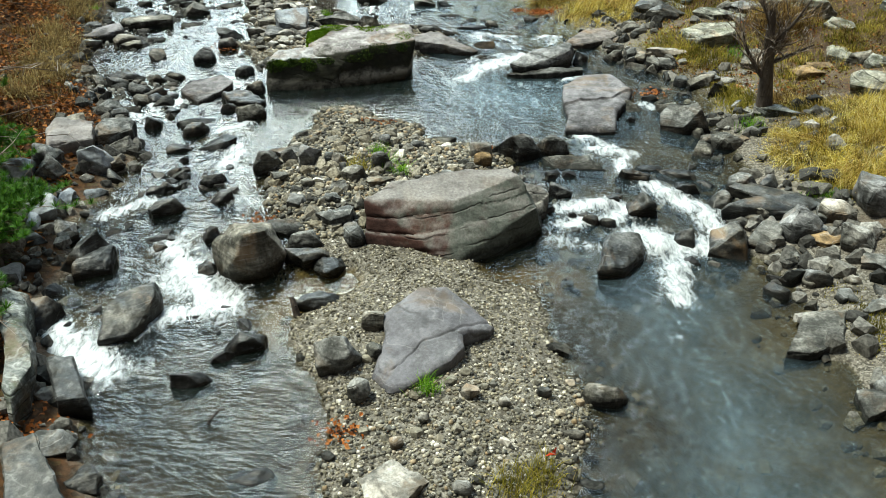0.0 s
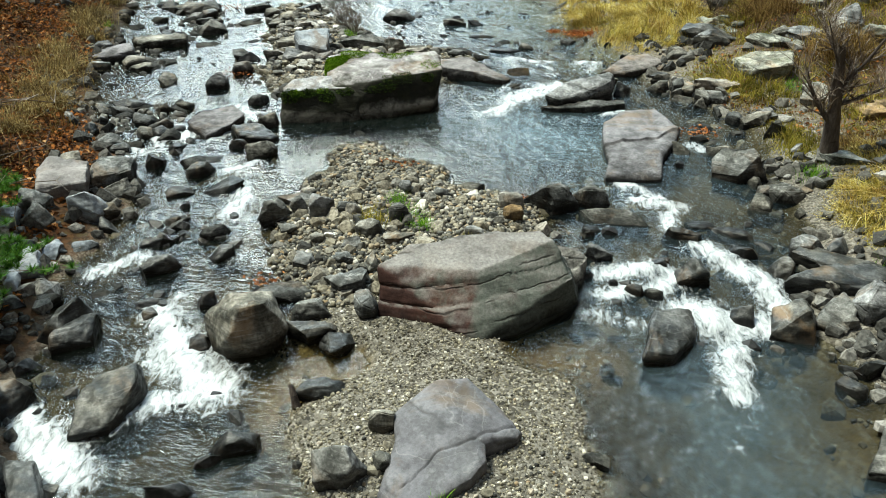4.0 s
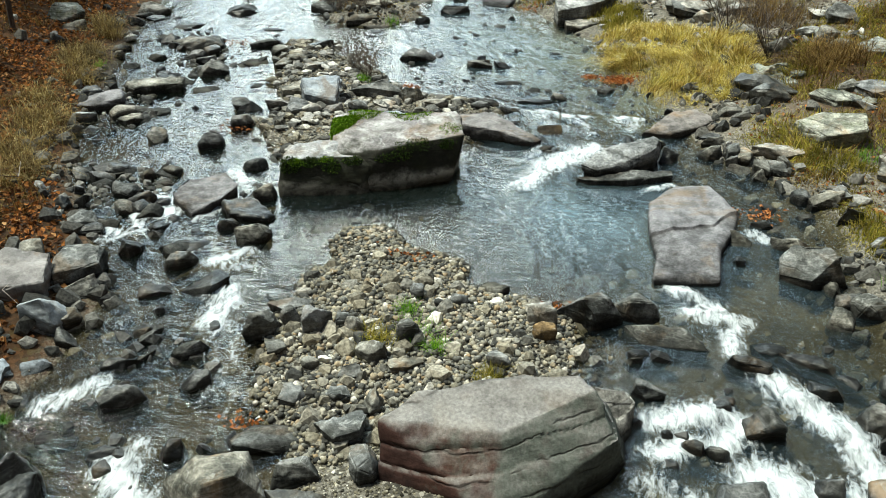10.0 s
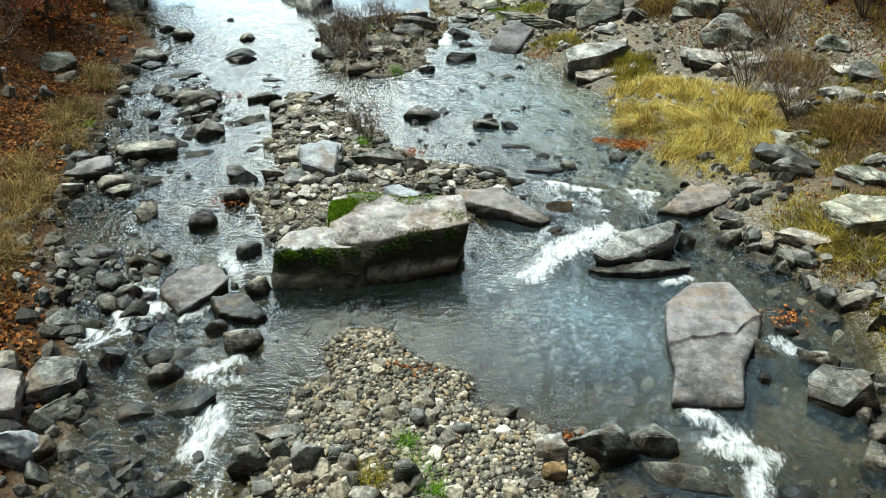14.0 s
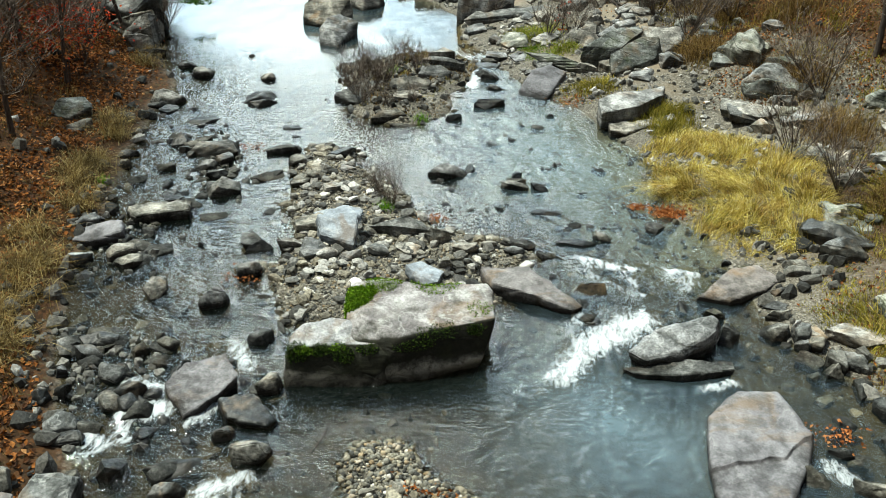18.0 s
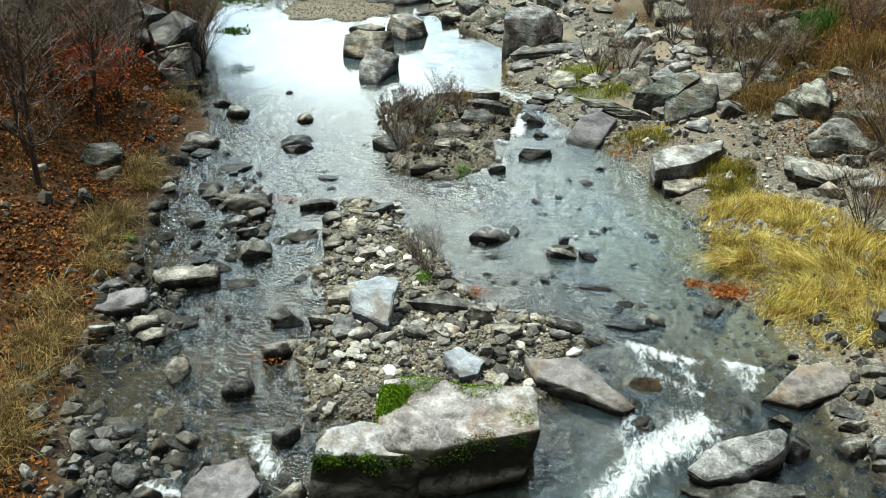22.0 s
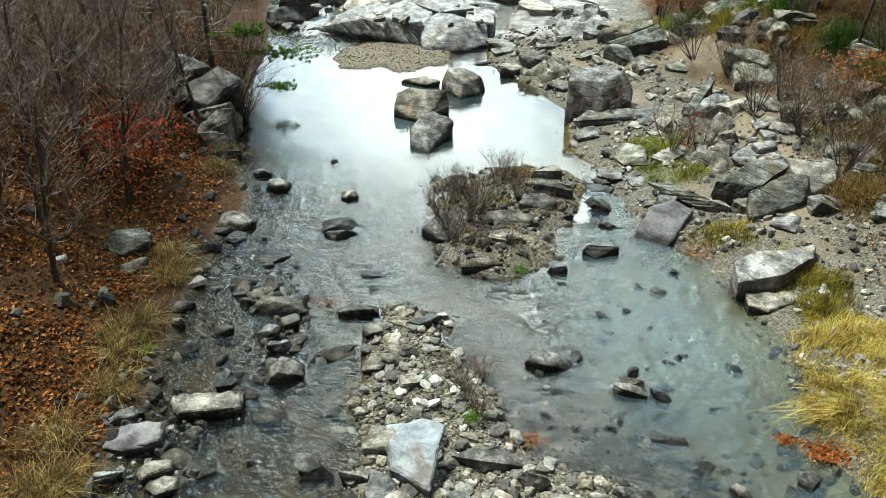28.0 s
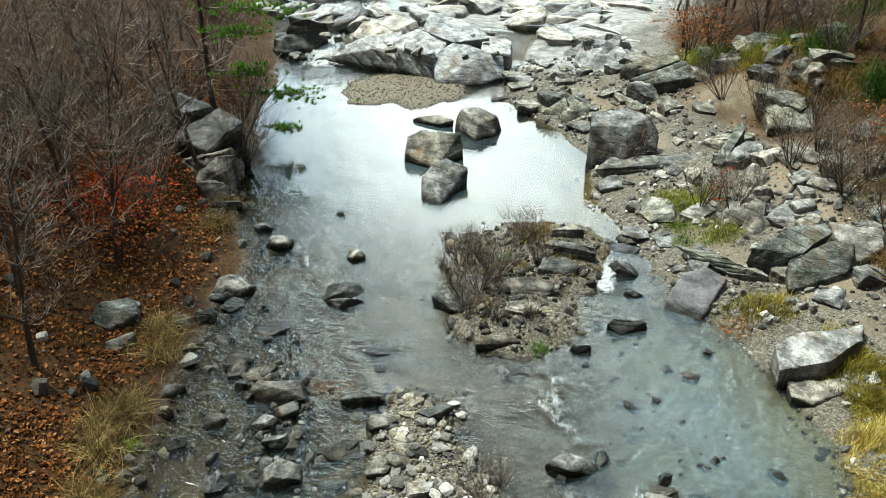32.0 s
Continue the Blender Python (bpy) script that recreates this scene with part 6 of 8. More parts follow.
rock(-12.52, 34.09, 0.78, 0.47, 0.28, 29, "b")
rock(-13.57, 36.19, 1.16, 1.21, 0.72, 29, "b")
rock(-11.14, 33.42, 0.60, 0.38, 0.23, 27, "b")
rock(1.43, 36.47, 0.89, 0.60, 0.36, -8, "b")
rock(1.06, 35.84, 0.73, 0.43, 0.11, -7, "s")
rock(1.70, 37.83, 0.46, 0.48, 0.29, -8, "b")
rock(0.59, 38.22, 0.63, 0.49, 0.13, -6, "s")
rock(-0.31, 37.68, 0.63, 0.36, 0.09, -3, "s")
rock(6.18, 30.97, 1.71, 0.69, 0.41, -14, "bm")
rock(5.33, 30.08, 1.46, 1.04, 0.27, -13, "s")
rock(6.62, 29.17, 1.59, 0.90, 0.23, -16, "s")
rock(6.69, 32.02, 1.44, 0.51, 0.31, -15, "bm")
rock(4.95, 22.62, 0.50, 0.32, 0.20, -17, "r")
rock(7.48, 23.17, 0.55, 0.41, 0.24, -24, "b")
rock(6.98, 22.39, 1.04, 0.71, 0.19, -24, "sm")
rock(5.41, 20.59, 0.97, 0.63, 0.17, -21, "s")
rock(4.58, 20.67, 0.35, 0.45, 0.27, -18, "b")
rock(7.37, 27.90, 0.57, 0.40, 0.24, -19, "b")
rock(8.49, 29.59, 0.89, 0.61, 0.37, -20, "bm")
rock(8.74, 27.59, 0.83, 0.64, 0.38, -22, "b")
rock(7.03, 30.46, 0.78, 0.46, 0.27, -16, "b")
rock(-6.23, 25.19, 0.59, 0.20, 0.07, 23, "sg")
rock(2.21, 25.10, 0.38, 0.20, 0.05, -16, "sw")
rock(8.65, 22.52, 0.83, 0.67, 0.40, -22, "bm")
rock(9.49, 22.11, 1.13, 0.80, 0.48, -24, "bm")
rock(7.90, 22.87, 1.08, 0.79, 0.21, -20, "s")
rock(7.25, 19.80, 0.50, 0.81, 0.21, -21, "s")
rock(6.74, 16.58, 1.12, 0.55, 0.14, -24, "sm")
rock(7.98, 18.51, 0.89, 0.67, 0.17, -25, "so")
rock(8.48, 18.91, 0.70, 0.61, 0.16, -26, "so")
rock(5.01, 20.05, 0.30, 0.46, 0.28, -15, "b")
rock(6.01, 18.87, 0.58, 0.49, 0.13, -19, "s")


# ---- loose stones ----
rngs = np.random.default_rng(11)


def shard(style, seed):
    bm = hull(split_block(style, random.Random(seed)))
    if style == "r":
        bmesh.ops.dissolve_limit(bm, angle_limit=radians(14), verts=bm.verts, edges=bm.edges)
    bmesh.ops.triangulate(bm, faces=bm.faces)
    v, f = np.array([x.co for x in bm.verts]), np.array([[x.index for x in g.verts] for g in bm.faces])
    bm.free()
    return v, f


SHARDS = {"r": [shard("r", k) for k in range(6)], "b": [shard("b", 20 + k) for k in range(8)], "s": [shard("s", 40 + k) for k in range(6)]}


def turn_matrices(yaw, a, b):
    cy, sy, ca, sa, cb, sb = np.cos(yaw), np.sin(yaw), np.cos(a), np.sin(a), np.cos(b), np.sin(b)
    one, nil = np.ones_like(yaw), np.zeros_like(yaw)
    mz = np.stack((cy, -sy, nil, sy, cy, nil, nil, nil, one), -1).reshape(-1, 3, 3)
    mx = np.stack((one, nil, nil, nil, ca, -sa, nil, sa, ca), -1).reshape(-1, 3, 3)
    my = np.stack((cb, nil, sb, nil, one, nil, -sb, nil, cb), -1).reshape(-1, 3, 3)
    return mz @ mx @ my


def stones(name, label, X, Y, size, mat, shape="b", flat=(0.45, 0.8), lift=0.1, tilt=0.3, smooth=False, Z=None):
    """Many small stones, each a lump of its own, joined into one spread."""
    Z = terrain(X, Y) if Z is None else Z
    kinds = [t for c in shape for t in SHARDS[c]]
    pick = rngs.integers(0, len(kinds), len(X))
    allv, allf, start = [], [], 0
    for i, (tv, tf) in enumerate(kinds):
        at = np.nonzero(pick == i)[0]
        k = len(at)
        if not k:
            continue
        scale = np.stack((size[at], size[at] * rngs.uniform(0.6, 1.0, k), size[at] * rngs.uniform(*flat, k)), -1) * 0.5
        m = turn_matrices(rngs.uniform(0, 6.283, k), rngs.normal(0, tilt, k), rngs.normal(0, tilt, k))
        v = np.einsum("kij,kvj->kvi", m, tv[None] * scale[:, None, :]) + np.stack((X[at], Y[at], Z[at] + lift * size[at]), -1)[:, None, :]
        allv.append(v.reshape(-1, 3))
        allf.append((tf[None] + (np.arange(k) * len(tv))[:, None, None]).reshape(-1, 3) + start)
        start += k * len(tv)
    return tagged(new(name, mesh_from(name, np.concatenate(allv), np.concatenate(allf), mat, smooth)), label, "stones", kind="stuff")


def sprinkle(count, box, keep):
    """Random places in a box (x0, y0, x1, y1), thinned by keep(X, Y) in 0..1."""
    X, Y = rngs.uniform(box[0], box[2], count), rngs.uniform(box[1], box[3], count)
    ok = rngs.uniform(0, 1, count) < keep(X, Y)
    return X[ok], Y[ok]


def sizes(k, lo, hi, power=2.5):
    return lo + (hi - lo) * rngs.uniform(0, 1, k) ** power


def on_bar(poly, soft=0.35):
    def keep(X, Y):
        dry = np.clip(1.25 - 1.6 * sum(np.exp(-((X - px) / rx) ** 2 - ((Y - py) / ry) ** 2) for px, py, rx, ry, deep in PUDDLES), 0.04, 1)
        return dry * np.clip((inside(poly, X, Y) + 0.35 * vnoise(X * 1.6, Y * 1.6, 41) + 0.15 * vnoise(X * 4, Y * 4, 42)) / soft + 0.7, 0, 1)
    return keep


X, Y = sprinkle(26000, (-2.6, 5.2, 2.0, 12.7), on_bar(BAR_FRONT))
stones("gravel", "buff and grey river gravel on the near bar", X, Y, sizes(len(X), 0.018, 0.06, 3), M_GRIT, "r")
X, Y = sprinkle(5200, (-2.4, 5.2, 2.0, 11.0), lambda X, Y: on_bar(BAR_FRONT)(X, Y) * np.clip((9.6 - Y) / 2, 0.05, 1))
stones("pebbles", "buff and pale grey pebbles on the near bar", X, Y, sizes(len(X), 0.03, 0.085, 2.0), M_PEBBLE, "r", lift=0.15, smooth=True)
X, Y = sprinkle(190, (-2.4, 5.2, 2.0, 10.0), lambda X, Y: on_bar(BAR_FRONT)(X, Y) * np.clip((9.3 - Y) / 2, 0.05, 1))
stones("cobbles", "pale rounded cobbles lying on the gravel", X, Y, sizes(len(X), 0.09, 0.20, 2.0), M_PEBBLE, "rb", lift=0.2)
X, Y = sprinkle(24000, (-3.7, 12.0, 1.7, 17.6), on_bar(BAR_MIDDLE))
stones("gravel", "mixed buff gravel on the middle bar", X, Y, sizes(len(X), 0.03, 0.13, 2.2), M_PEBBLE, "rrr", lift=0.2, smooth=True)
X, Y = sprinkle(700, (-3.7, 12.0, 1.7, 17.6), lambda X, Y: on_bar(BAR_MIDDLE)(X, Y) * np.clip((17.0 - Y) / 1.5, 0.05, 1))
stones("cobbles", "grey and buff cobbles heaped on the middle bar", X, Y, sizes(len(X), 0.09, 0.34, 1.9), M_COBBLE, "rrrbs", lift=0.12)
X, Y = sprinkle(16000, (-6.0, 20.0, 0.4, 28.0), on_bar(BAR_UPPER))
stones("gravel", "buff gravel and shards on the upper bar", X, Y, sizes(len(X), 0.04, 0.11, 2.2), M_PEBBLE, "rrb")
X, Y = sprinkle(2100, (-7.0, 19.4, 1.2, 28.8), on_bar(BAR_UPPER, 0.9))
half = len(X) // 2
stones("cobbles", "pale flat cobbles on the upper bar", X[half:], Y[half:], sizes(len(X) - half, 0.11, 0.38, 1.7), M_SCREE, "rrbs", flat=(0.22, 0.5), lift=0.2, tilt=0.2)
X, Y = X[:half], Y[:half]
stones("cobbles", "grey cobbles and split stones on the upper bar", X, Y, sizes(len(X), 0.11, 0.36, 1.7), M_COBBLE, "rrrbs", flat=(0.25, 0.55), lift=0.14, tilt=0.22)
X, Y = sprinkle(420, (-6.2, 29.0, -1.5, 36.0), on_bar(ISLAND))
stones("cobbles", "grey stones of the bushy island", X, Y, sizes(len(X), 0.08, 0.30, 2.8), M_RUBBLE, "bs", lift=0.2)
X, Y = sprinkle(3500, (-13.5, 42.0, -7.5, 47.0), on_bar(SPIT))
stones("gravel", "sandy gravel of the far spit", X, Y, sizes(len(X), 0.03, 0.10, 2.5), M_PEBBLE, "r", smooth=True)


def by_left(lo, hi, y0, y1):
    return lambda X, Y: ((shore(SHORE_L, Y) - X > lo) & (shore(SHORE_L, Y) - X < hi) & (Y > y0) & (Y < y1)) * np.clip(0.55 + 0.9 * vnoise(X * 0.8, Y * 0.8, 2), 0.05, 1)


def by_right(lo, hi, y0, y1):
    return lambda X, Y: ((X - shore(SHORE_R, Y) > lo) & (X - shore(SHORE_R, Y) < hi) & (Y > y0) & (Y < y1)) * np.clip(0.55 + 0.9 * vnoise(X * 0.8, Y * 0.8, 4), 0.05, 1)


X, Y = sprinkle(9000, (-15, 6, -2.5, 38), by_left(-0.4, 0.8, 6, 38))
stones("rubble", "grey broken stones along the leafy shore", X, Y, sizes(len(X), 0.07, 0.42, 3.0), M_RUBBLE, "bs", lift=0.2)
X, Y = sprinkle(900, (-15, 9, -5, 36), by_left(0.6, 5, 9, 36))
stones("rubble", "scattered stones among fallen leaves", X, Y, sizes(len(X), 0.08, 0.40, 3.0), M_RUBBLE, "bs", lift=0.2)
X, Y = sprinkle(2600, (4, 6, 9.5, 27), by_right(-0.6, 2.6, 6, 27))
stones("rubble", "grey broken stones along the grassy shore", X, Y, sizes(len(X), 0.07, 0.40, 2.6), M_RUBBLE, "bs", lift=0.2)
X, Y = sprinkle(15000, (-8, 26, 9, 49), lambda X, Y: by_right(-0.3, 6.5, 26, 49)(X, Y) * np.clip(1.1 - 1.4 * np.exp(-((X - 2.9) / 1.0) ** 2 - ((Y - 38.4) / 1.5) ** 2) - 1.4 * np.exp(-((X - 1.0) / 1.3) ** 2 - ((Y - 43.8) / 0.8) ** 2), 0.03, 1))
stones("scree", "pale grey scree and broken slate on the sandy bank", X, Y, sizes(len(X), 0.05, 0.26, 3.2), M_SCREE, "bs", lift=0.2)
for i in range(85):
    y = dice.uniform(33, 49)
    x = float(shore(SHORE_R, y)) + dice.uniform(0.1, 6.0)
    w = 0.35 + 0.9 * dice.random() ** 1.6
    rock(round(x, 2), round(y, 2), w, w * dice.uniform(0.45, 0.9), w * dice.uniform(0.12, 0.4), dice.uniform(-90, 90), dice.choice(("s", "s", "sl", "sl", "sm", "bl")))
for i in range(60):
    y = dice.uniform(14, 30)
    x = float(shore(SHORE_R, y)) + dice.uniform(3.2, 8.0)
    w = dice.uniform(0.3, 1.1)
    rock(round(x, 2), round(y, 2), w, w * dice.uniform(0.5, 0.9), w * dice.uniform(0.2, 0.5), dice.uniform(-90, 90), dice.choice(("s", "sm", "bm", "b")))


def strew(count, place, low, high, kinds):
    """Single rocks strewn along a reach of the stream."""
    for i in range(count):
        x, y = place()
        if max(float(inside(p, np.array([x]), np.array([y]))[0]) for p, h in BARS) > -0.1:
            continue
        w = low + (high - low) * dice.random() ** 1.7
        rock(round(x, 2), round(y, 2), w, w * dice.uniform(0.5, 0.9), w * dice.uniform(0.18, 0.5), dice.uniform(-90, 90), dice.choice(kinds))


def along(rows, near, far, y0, y1):
    def place():
        y = dice.uniform(y0, y1)
        return float(shore(rows, y)) + dice.uniform(near, far), y
    return place


strew(45, along(SHORE_L, -0.2, 1.6, 10, 31), 0.25, 0.75, ("b", "bw", "s", "sw", "r"))
strew(30, along(SHORE_L, 0.8, 4.2, 13, 31), 0.22, 0.7, ("bw", "b", "s", "sl", "sw", "rw"))
strew(45, along(SHORE_R, -1.0, 0.6, 12, 25), 0.22, 0.65, ("b", "s", "bw", "r", "sm"))
strew(40, along(SHORE_R, -0.3, 1.4, 6, 13), 0.22, 0.6, ("b", "r", "bw", "s"))
strew(26, along(SHORE_R, -4.5, -0.8, 20, 31), 0.2, 0.5, ("bw", "sw", "s"))
strew(10, along(SHORE_R, -3.6, -0.3, 10.5, 14.5), 0.2, 0.5, ("bw", "sw", "rw"))


def cluster(places, count, spread, low, high, kinds):
    """Stones that have lodged together in heaps."""
    for cx, cy in places:
        strew(count, lambda: (cx + dice.gauss(0, spread), cy + dice.gauss(0, spread * 0.8)), low, high, kinds)
        X, Y = cx + rngs.normal(0, spread * 1.2, 45), cy + rngs.normal(0, spread, 45)
        stones("rubble", "small broken stones lodged between larger ones", X, Y, sizes(45, 0.06, 0.22, 1.6), M_RUBBLE, "rbs", Z=np.maximum(terrain(X, Y), water_level(X, Y) - 0.03), lift=0.15)


cluster(((-4.6, 30.9), (-4.0, 31.2), (-4.1, 32.2), (-4.9, 33.6), (-3.3, 34.1), (-3.4, 32.2), (-5.3, 34.2)), 8, 0.45, 0.28, 0.8, ("s", "s", "b", "sg", "bg", "sw"))
cluster(((-0.2, 46.9), (1.4, 46.4), (2.9, 45.2), (4.2, 43.0), (4.9, 40.6), (5.6, 38.2), (5.3, 35.6), (6.0, 33.0)), 6, 0.7, 0.6, 1.7, ("bm", "bm", "sm", "bw", "b"))
cluster(((-6.6, 11.0), (-6.9, 12.2), (-6.9, 13.2), (-6.4, 10.1)), 9, 0.42, 0.3, 0.75, ("b", "bw", "bg", "bw", "s"))
cluster(((-8.5, 27.7), (-7.7, 26.3), (-8.6, 22.9), (-8.1, 21.9), (-7.2, 19.1), (-6.6, 19.0), (-7.1, 18.2), (-6.7, 17.4), (-9.2, 23.0), (-7.3, 25.4)), 8, 0.42, 0.24, 0.62, ("b", "b", "bw", "s", "r", "bl"))


def shallow(X, Y):
    left = X - shore(SHORE_L, Y)
    return ((left > 0) & (left < 4.2) & (np.max([inside(p, X, Y) for p, h in BARS], axis=0) < 0)) * np.clip(0.25 + 1.2 * vnoise(X * 0.7, Y * 0.7, 8), 0.02, 1)


X, Y = sprinkle(650, (-12, 9, -2.5, 30), shallow)
stones("wet_stones", "dark wet stones breaking the shallow side channel", X, Y, sizes(len(X), 0.08, 0.34, 2.5), M_WETRUBBLE, "bs", Z=water_level(X, Y) - 0.02, lift=0.0)
X, Y = sprinkle(130, (0.9, 10.9, 5.2, 14.6), lambda X, Y: np.clip(0.3 + vnoise(X, Y, 3), 0, 1))
stones("wet_stones", "dark wet stones in the near rapids", X, Y, sizes(len(X), 0.08, 0.32, 2.0), M_WETRUBBLE, "bs", Z=water_level(X, Y) - 0.02, lift=0.0)
X, Y = sprinkle(160, (-6, 9.5, -2.6, 14.0), lambda X, Y: np.clip(0.3 + vnoise(X, Y, 5), 0, 1))
stones("wet_stones", "dark wet stones in the side rapids", X, Y, sizes(len(X), 0.08, 0.32, 2.0), M_WETRUBBLE, "bs", Z=water_level(X, Y) - 0.02, lift=0.0)
X, Y = sprinkle(260, (-2.4, 21.5, 2.2, 30), lambda X, Y: np.clip(vnoise(X, Y, 9) * 1.5, 0, 1))
stones("wet_stones", "low wet stones in the broad riffle", X, Y, sizes(len(X), 0.07, 0.26, 2.0), M_WETRUBBLE, "bs", Z=water_level(X, Y) - 0.02, lift=0.0)

X, Y = sprinkle(9000, (-11.5, 6, 5.2, 33), lambda X, Y: ((terrain(X, Y) < water_level(X, Y) - 0.03) & (terrain(X, Y) > water_level(X, Y) - np.interp(Y, (14, 20), (1.1, 0.5)))) * np.clip(0.4 + 0.9 * vnoise(X * 0.5, Y * 0.5, 31), 0.05, 1))
stones("bed_stones", "brown and grey stones on the stream bed under water", X, Y, sizes(len(X), 0.08, 0.30, 2.4), M_BEDSTONE, "rb", lift=0.05)

# bedrock ledge across the head of the pool
LEDGE = ((-15.4, 47.8), (-13.4, 47.1), (-11.6, 46.6), (-9.3, 46.0), (-7.2, 46.8), (-7.4, 49.4), (-8.6, 50.3), (-12.7, 51.2), (-14.8, 50.6))
def bedrock(name, label, X, Y, Z, size, flat, tilt, tones):
    """Jointed bedrock: blocks with shared shapes, each a part of the outcrop."""
    root = tagged(new(name), label, "bedrock", kind="structure")
    shapes = []
    for k in range(7):
        bm = hull(split_block("s" if k % 2 else "b", random.Random(60 + k)))
        shapes.append([worn_mesh("block", bm.copy(), 1.0, k * 3.3, m, "b", 0.22) for m in tones])
        bm.free()
    for x, y, z, w in zip(X, Y, Z, size):
        ob = new("block", dice.choice(dice.choice(shapes)))
        ob.parent = root
        ob.matrix_basis = pose(x, y, z, dice.gauss(0, tilt), dice.gauss(0, tilt), dice.uniform(-35, 35)) @ Matrix.Diagonal((w * 0.5, w * dice.uniform(0.35, 0.5), w * dice.uniform(*flat) * 0.5, 1))
    return root


def fractured(name, label, poly, base, height, cell, amp, mat, seed, step=0.07):
    """Jointed outcrop in one piece: tilted blocks with open cracks between them, sinking into the ground at the rim."""
    rng = np.random.default_rng(seed)
    a = np.array(poly)
    x, y = np.arange(a[:, 0].min() - 0.5, a[:, 0].max() + 0.5, step), np.arange(a[:, 1].min() - 0.5, a[:, 1].max() + 0.5, step)
    PX, PY = np.meshgrid(x, y)
    d = inside(poly, PX, PY) + 0.25 * vnoise(PX * 1.5, PY * 1.5, seed) + 0.12 * vnoise(PX * 4, PY * 4, seed)
    c, s = math.cos(0.6), math.sin(0.6)
    U, V = (PX * c + PY * s) / cell, (-PX * s + PY * c) / (cell * 0.6)
    U, V = U + 0.35 * vnoise(PX * 2, PY * 2, seed + 1), V + 0.35 * vnoise(PX * 2, PY * 2, seed + 2)
    iu, iv = np.floor(U).astype(np.int64), np.floor(V).astype(np.int64)
    f1, f2, h = np.full(PX.shape, 9.0), np.full(PX.shape, 9.0), np.zeros(PX.shape)
    for du in (-1, 0, 1):
        for dv in (-1, 0, 1):
            qu, qv = iu + du, iv + dv
            cu, cv = qu + 0.5 + 0.42 * lattice(qu, qv, seed), qv + 0.5 + 0.42 * lattice(qu, qv, seed + 9)
            dist = np.hypot(U - cu, V - cv)
            here = lattice(qu, qv, seed + 3) + (U - cu) * lattice(qu, qv, seed + 4) * 1.3 + (V - cv) * lattice(qu, qv, seed + 5) * 1.3
            closer = dist < f1
            f2 = np.where(closer, f1, np.minimum(f2, dist))
            h = np.where(closer, here, h)
            f1 = np.where(closer, dist, f1)
    crack = np.exp(-((f2 - f1) / 0.10) ** 2)
    rise = 1 - np.exp(-np.maximum(d, 0) / 0.45)
    z = base + rise * (height + amp * h - amp * 0.8 * crack + 0.05 * fbm(PX * 4, PY * 4, seed, 3)) + np.minimum(d, 0) * 1.5 - 0.05
    ok = (d > -0.35).ravel()
    faces = grid_faces(len(x), len(y))
    faces = faces[ok[faces].all(axis=1)]
    used = np.unique(faces)
    index = np.full(PX.size, -1)
    index[used] = np.arange(len(used))
    me = mesh_from(name, np.stack((PX, PY, z), -1).reshape(-1, 3)[used], index[faces], mat)
    me.set_sharp_from_angle(angle=radians(38))
    return tagged(new(name, me), label, "bedrock", kind="structure")


def outcrop(name, label, mat, masses, way, foot):
    """Living rock that breaks the surface in several masses, each a part."""
    root = tagged(new(name), label, "bedrock", kind="structure")
    for k, corners in enumerate(masses):
        ob = hewn("rock_mass", "", corners, mat, 0.10, way, 0.33, 0.05, 0.03, 1.7 + 2.3 * k, foot)
        ob.parent = root
        for key in ("category", "group"):
            del ob[key]
    return root


outcrop("bedrock_ledge", "pale fractured bedrock ledge across the stream", M_BEDROCK,
        (((-15.11, 47.20, 0.50), (-14.04, 47.38, 1.00), (-12.94, 47.78, 1.50), (-11.6, 48.3, 1.65), (-11.3, 46.75, 0.9), (-11.43, 46.63, 0.50), (-13.97, 47.10, 0.50), (-12.3, 46.9, 1.25)),
         ((-12.2, 47.5, 1.4), (-11.01, 48.55, 1.70), (-9.58, 47.57, 1.50), (-9.15, 45.81, 0.50), (-9.9, 46.5, 1.2), (-11.5, 46.65, 0.50), (-11.2, 46.78, 1.35)),
         ((-9.9, 46.66, 1.25), (-9.37, 47.63, 1.50), (-8.13, 47.16, 1.50), (-7.21, 47.42, 1.20), (-7.01, 46.73, 0.60), (-7.82, 45.81, 0.50), (-9.49, 45.39, 0.50), (-8.38, 46.26, 1.20)),
         ((-13.84, 48.27, 1.30), (-13.51, 48.79, 1.70), (-12.27, 49.58, 2.00), (-11.15, 49.07, 1.90), (-10.97, 48.86, 1.50), (-12.95, 47.77, 1.20)),
         ((-11.0, 48.8, 1.6), (-9.4, 48.0, 1.4), (-8.0, 48.6, 1.5), (-9.0, 50.2, 1.7), (-11.0, 50.4, 1.9)),
         ((-8.2, 47.3, 1.3), (-7.0, 47.6, 1.2), (-7.2, 49.2, 1.3), (-8.4, 49.4, 1.4))), (0.5, -0.35, 0.75), 0.3)
outcrop("bedrock_outcrop", "dark wet rock beside the falls", M_WET, (((-16.83, 48.04, 0.60), (-16.62, 48.38, 1.60), (-15.85, 48.72, 1.80), (-15.14, 49.13, 1.50), (-15.52, 49.29, 0.70), (-16.44, 48.98, 0.60)),), (0.3, -0.3, 0.8), 0.3)
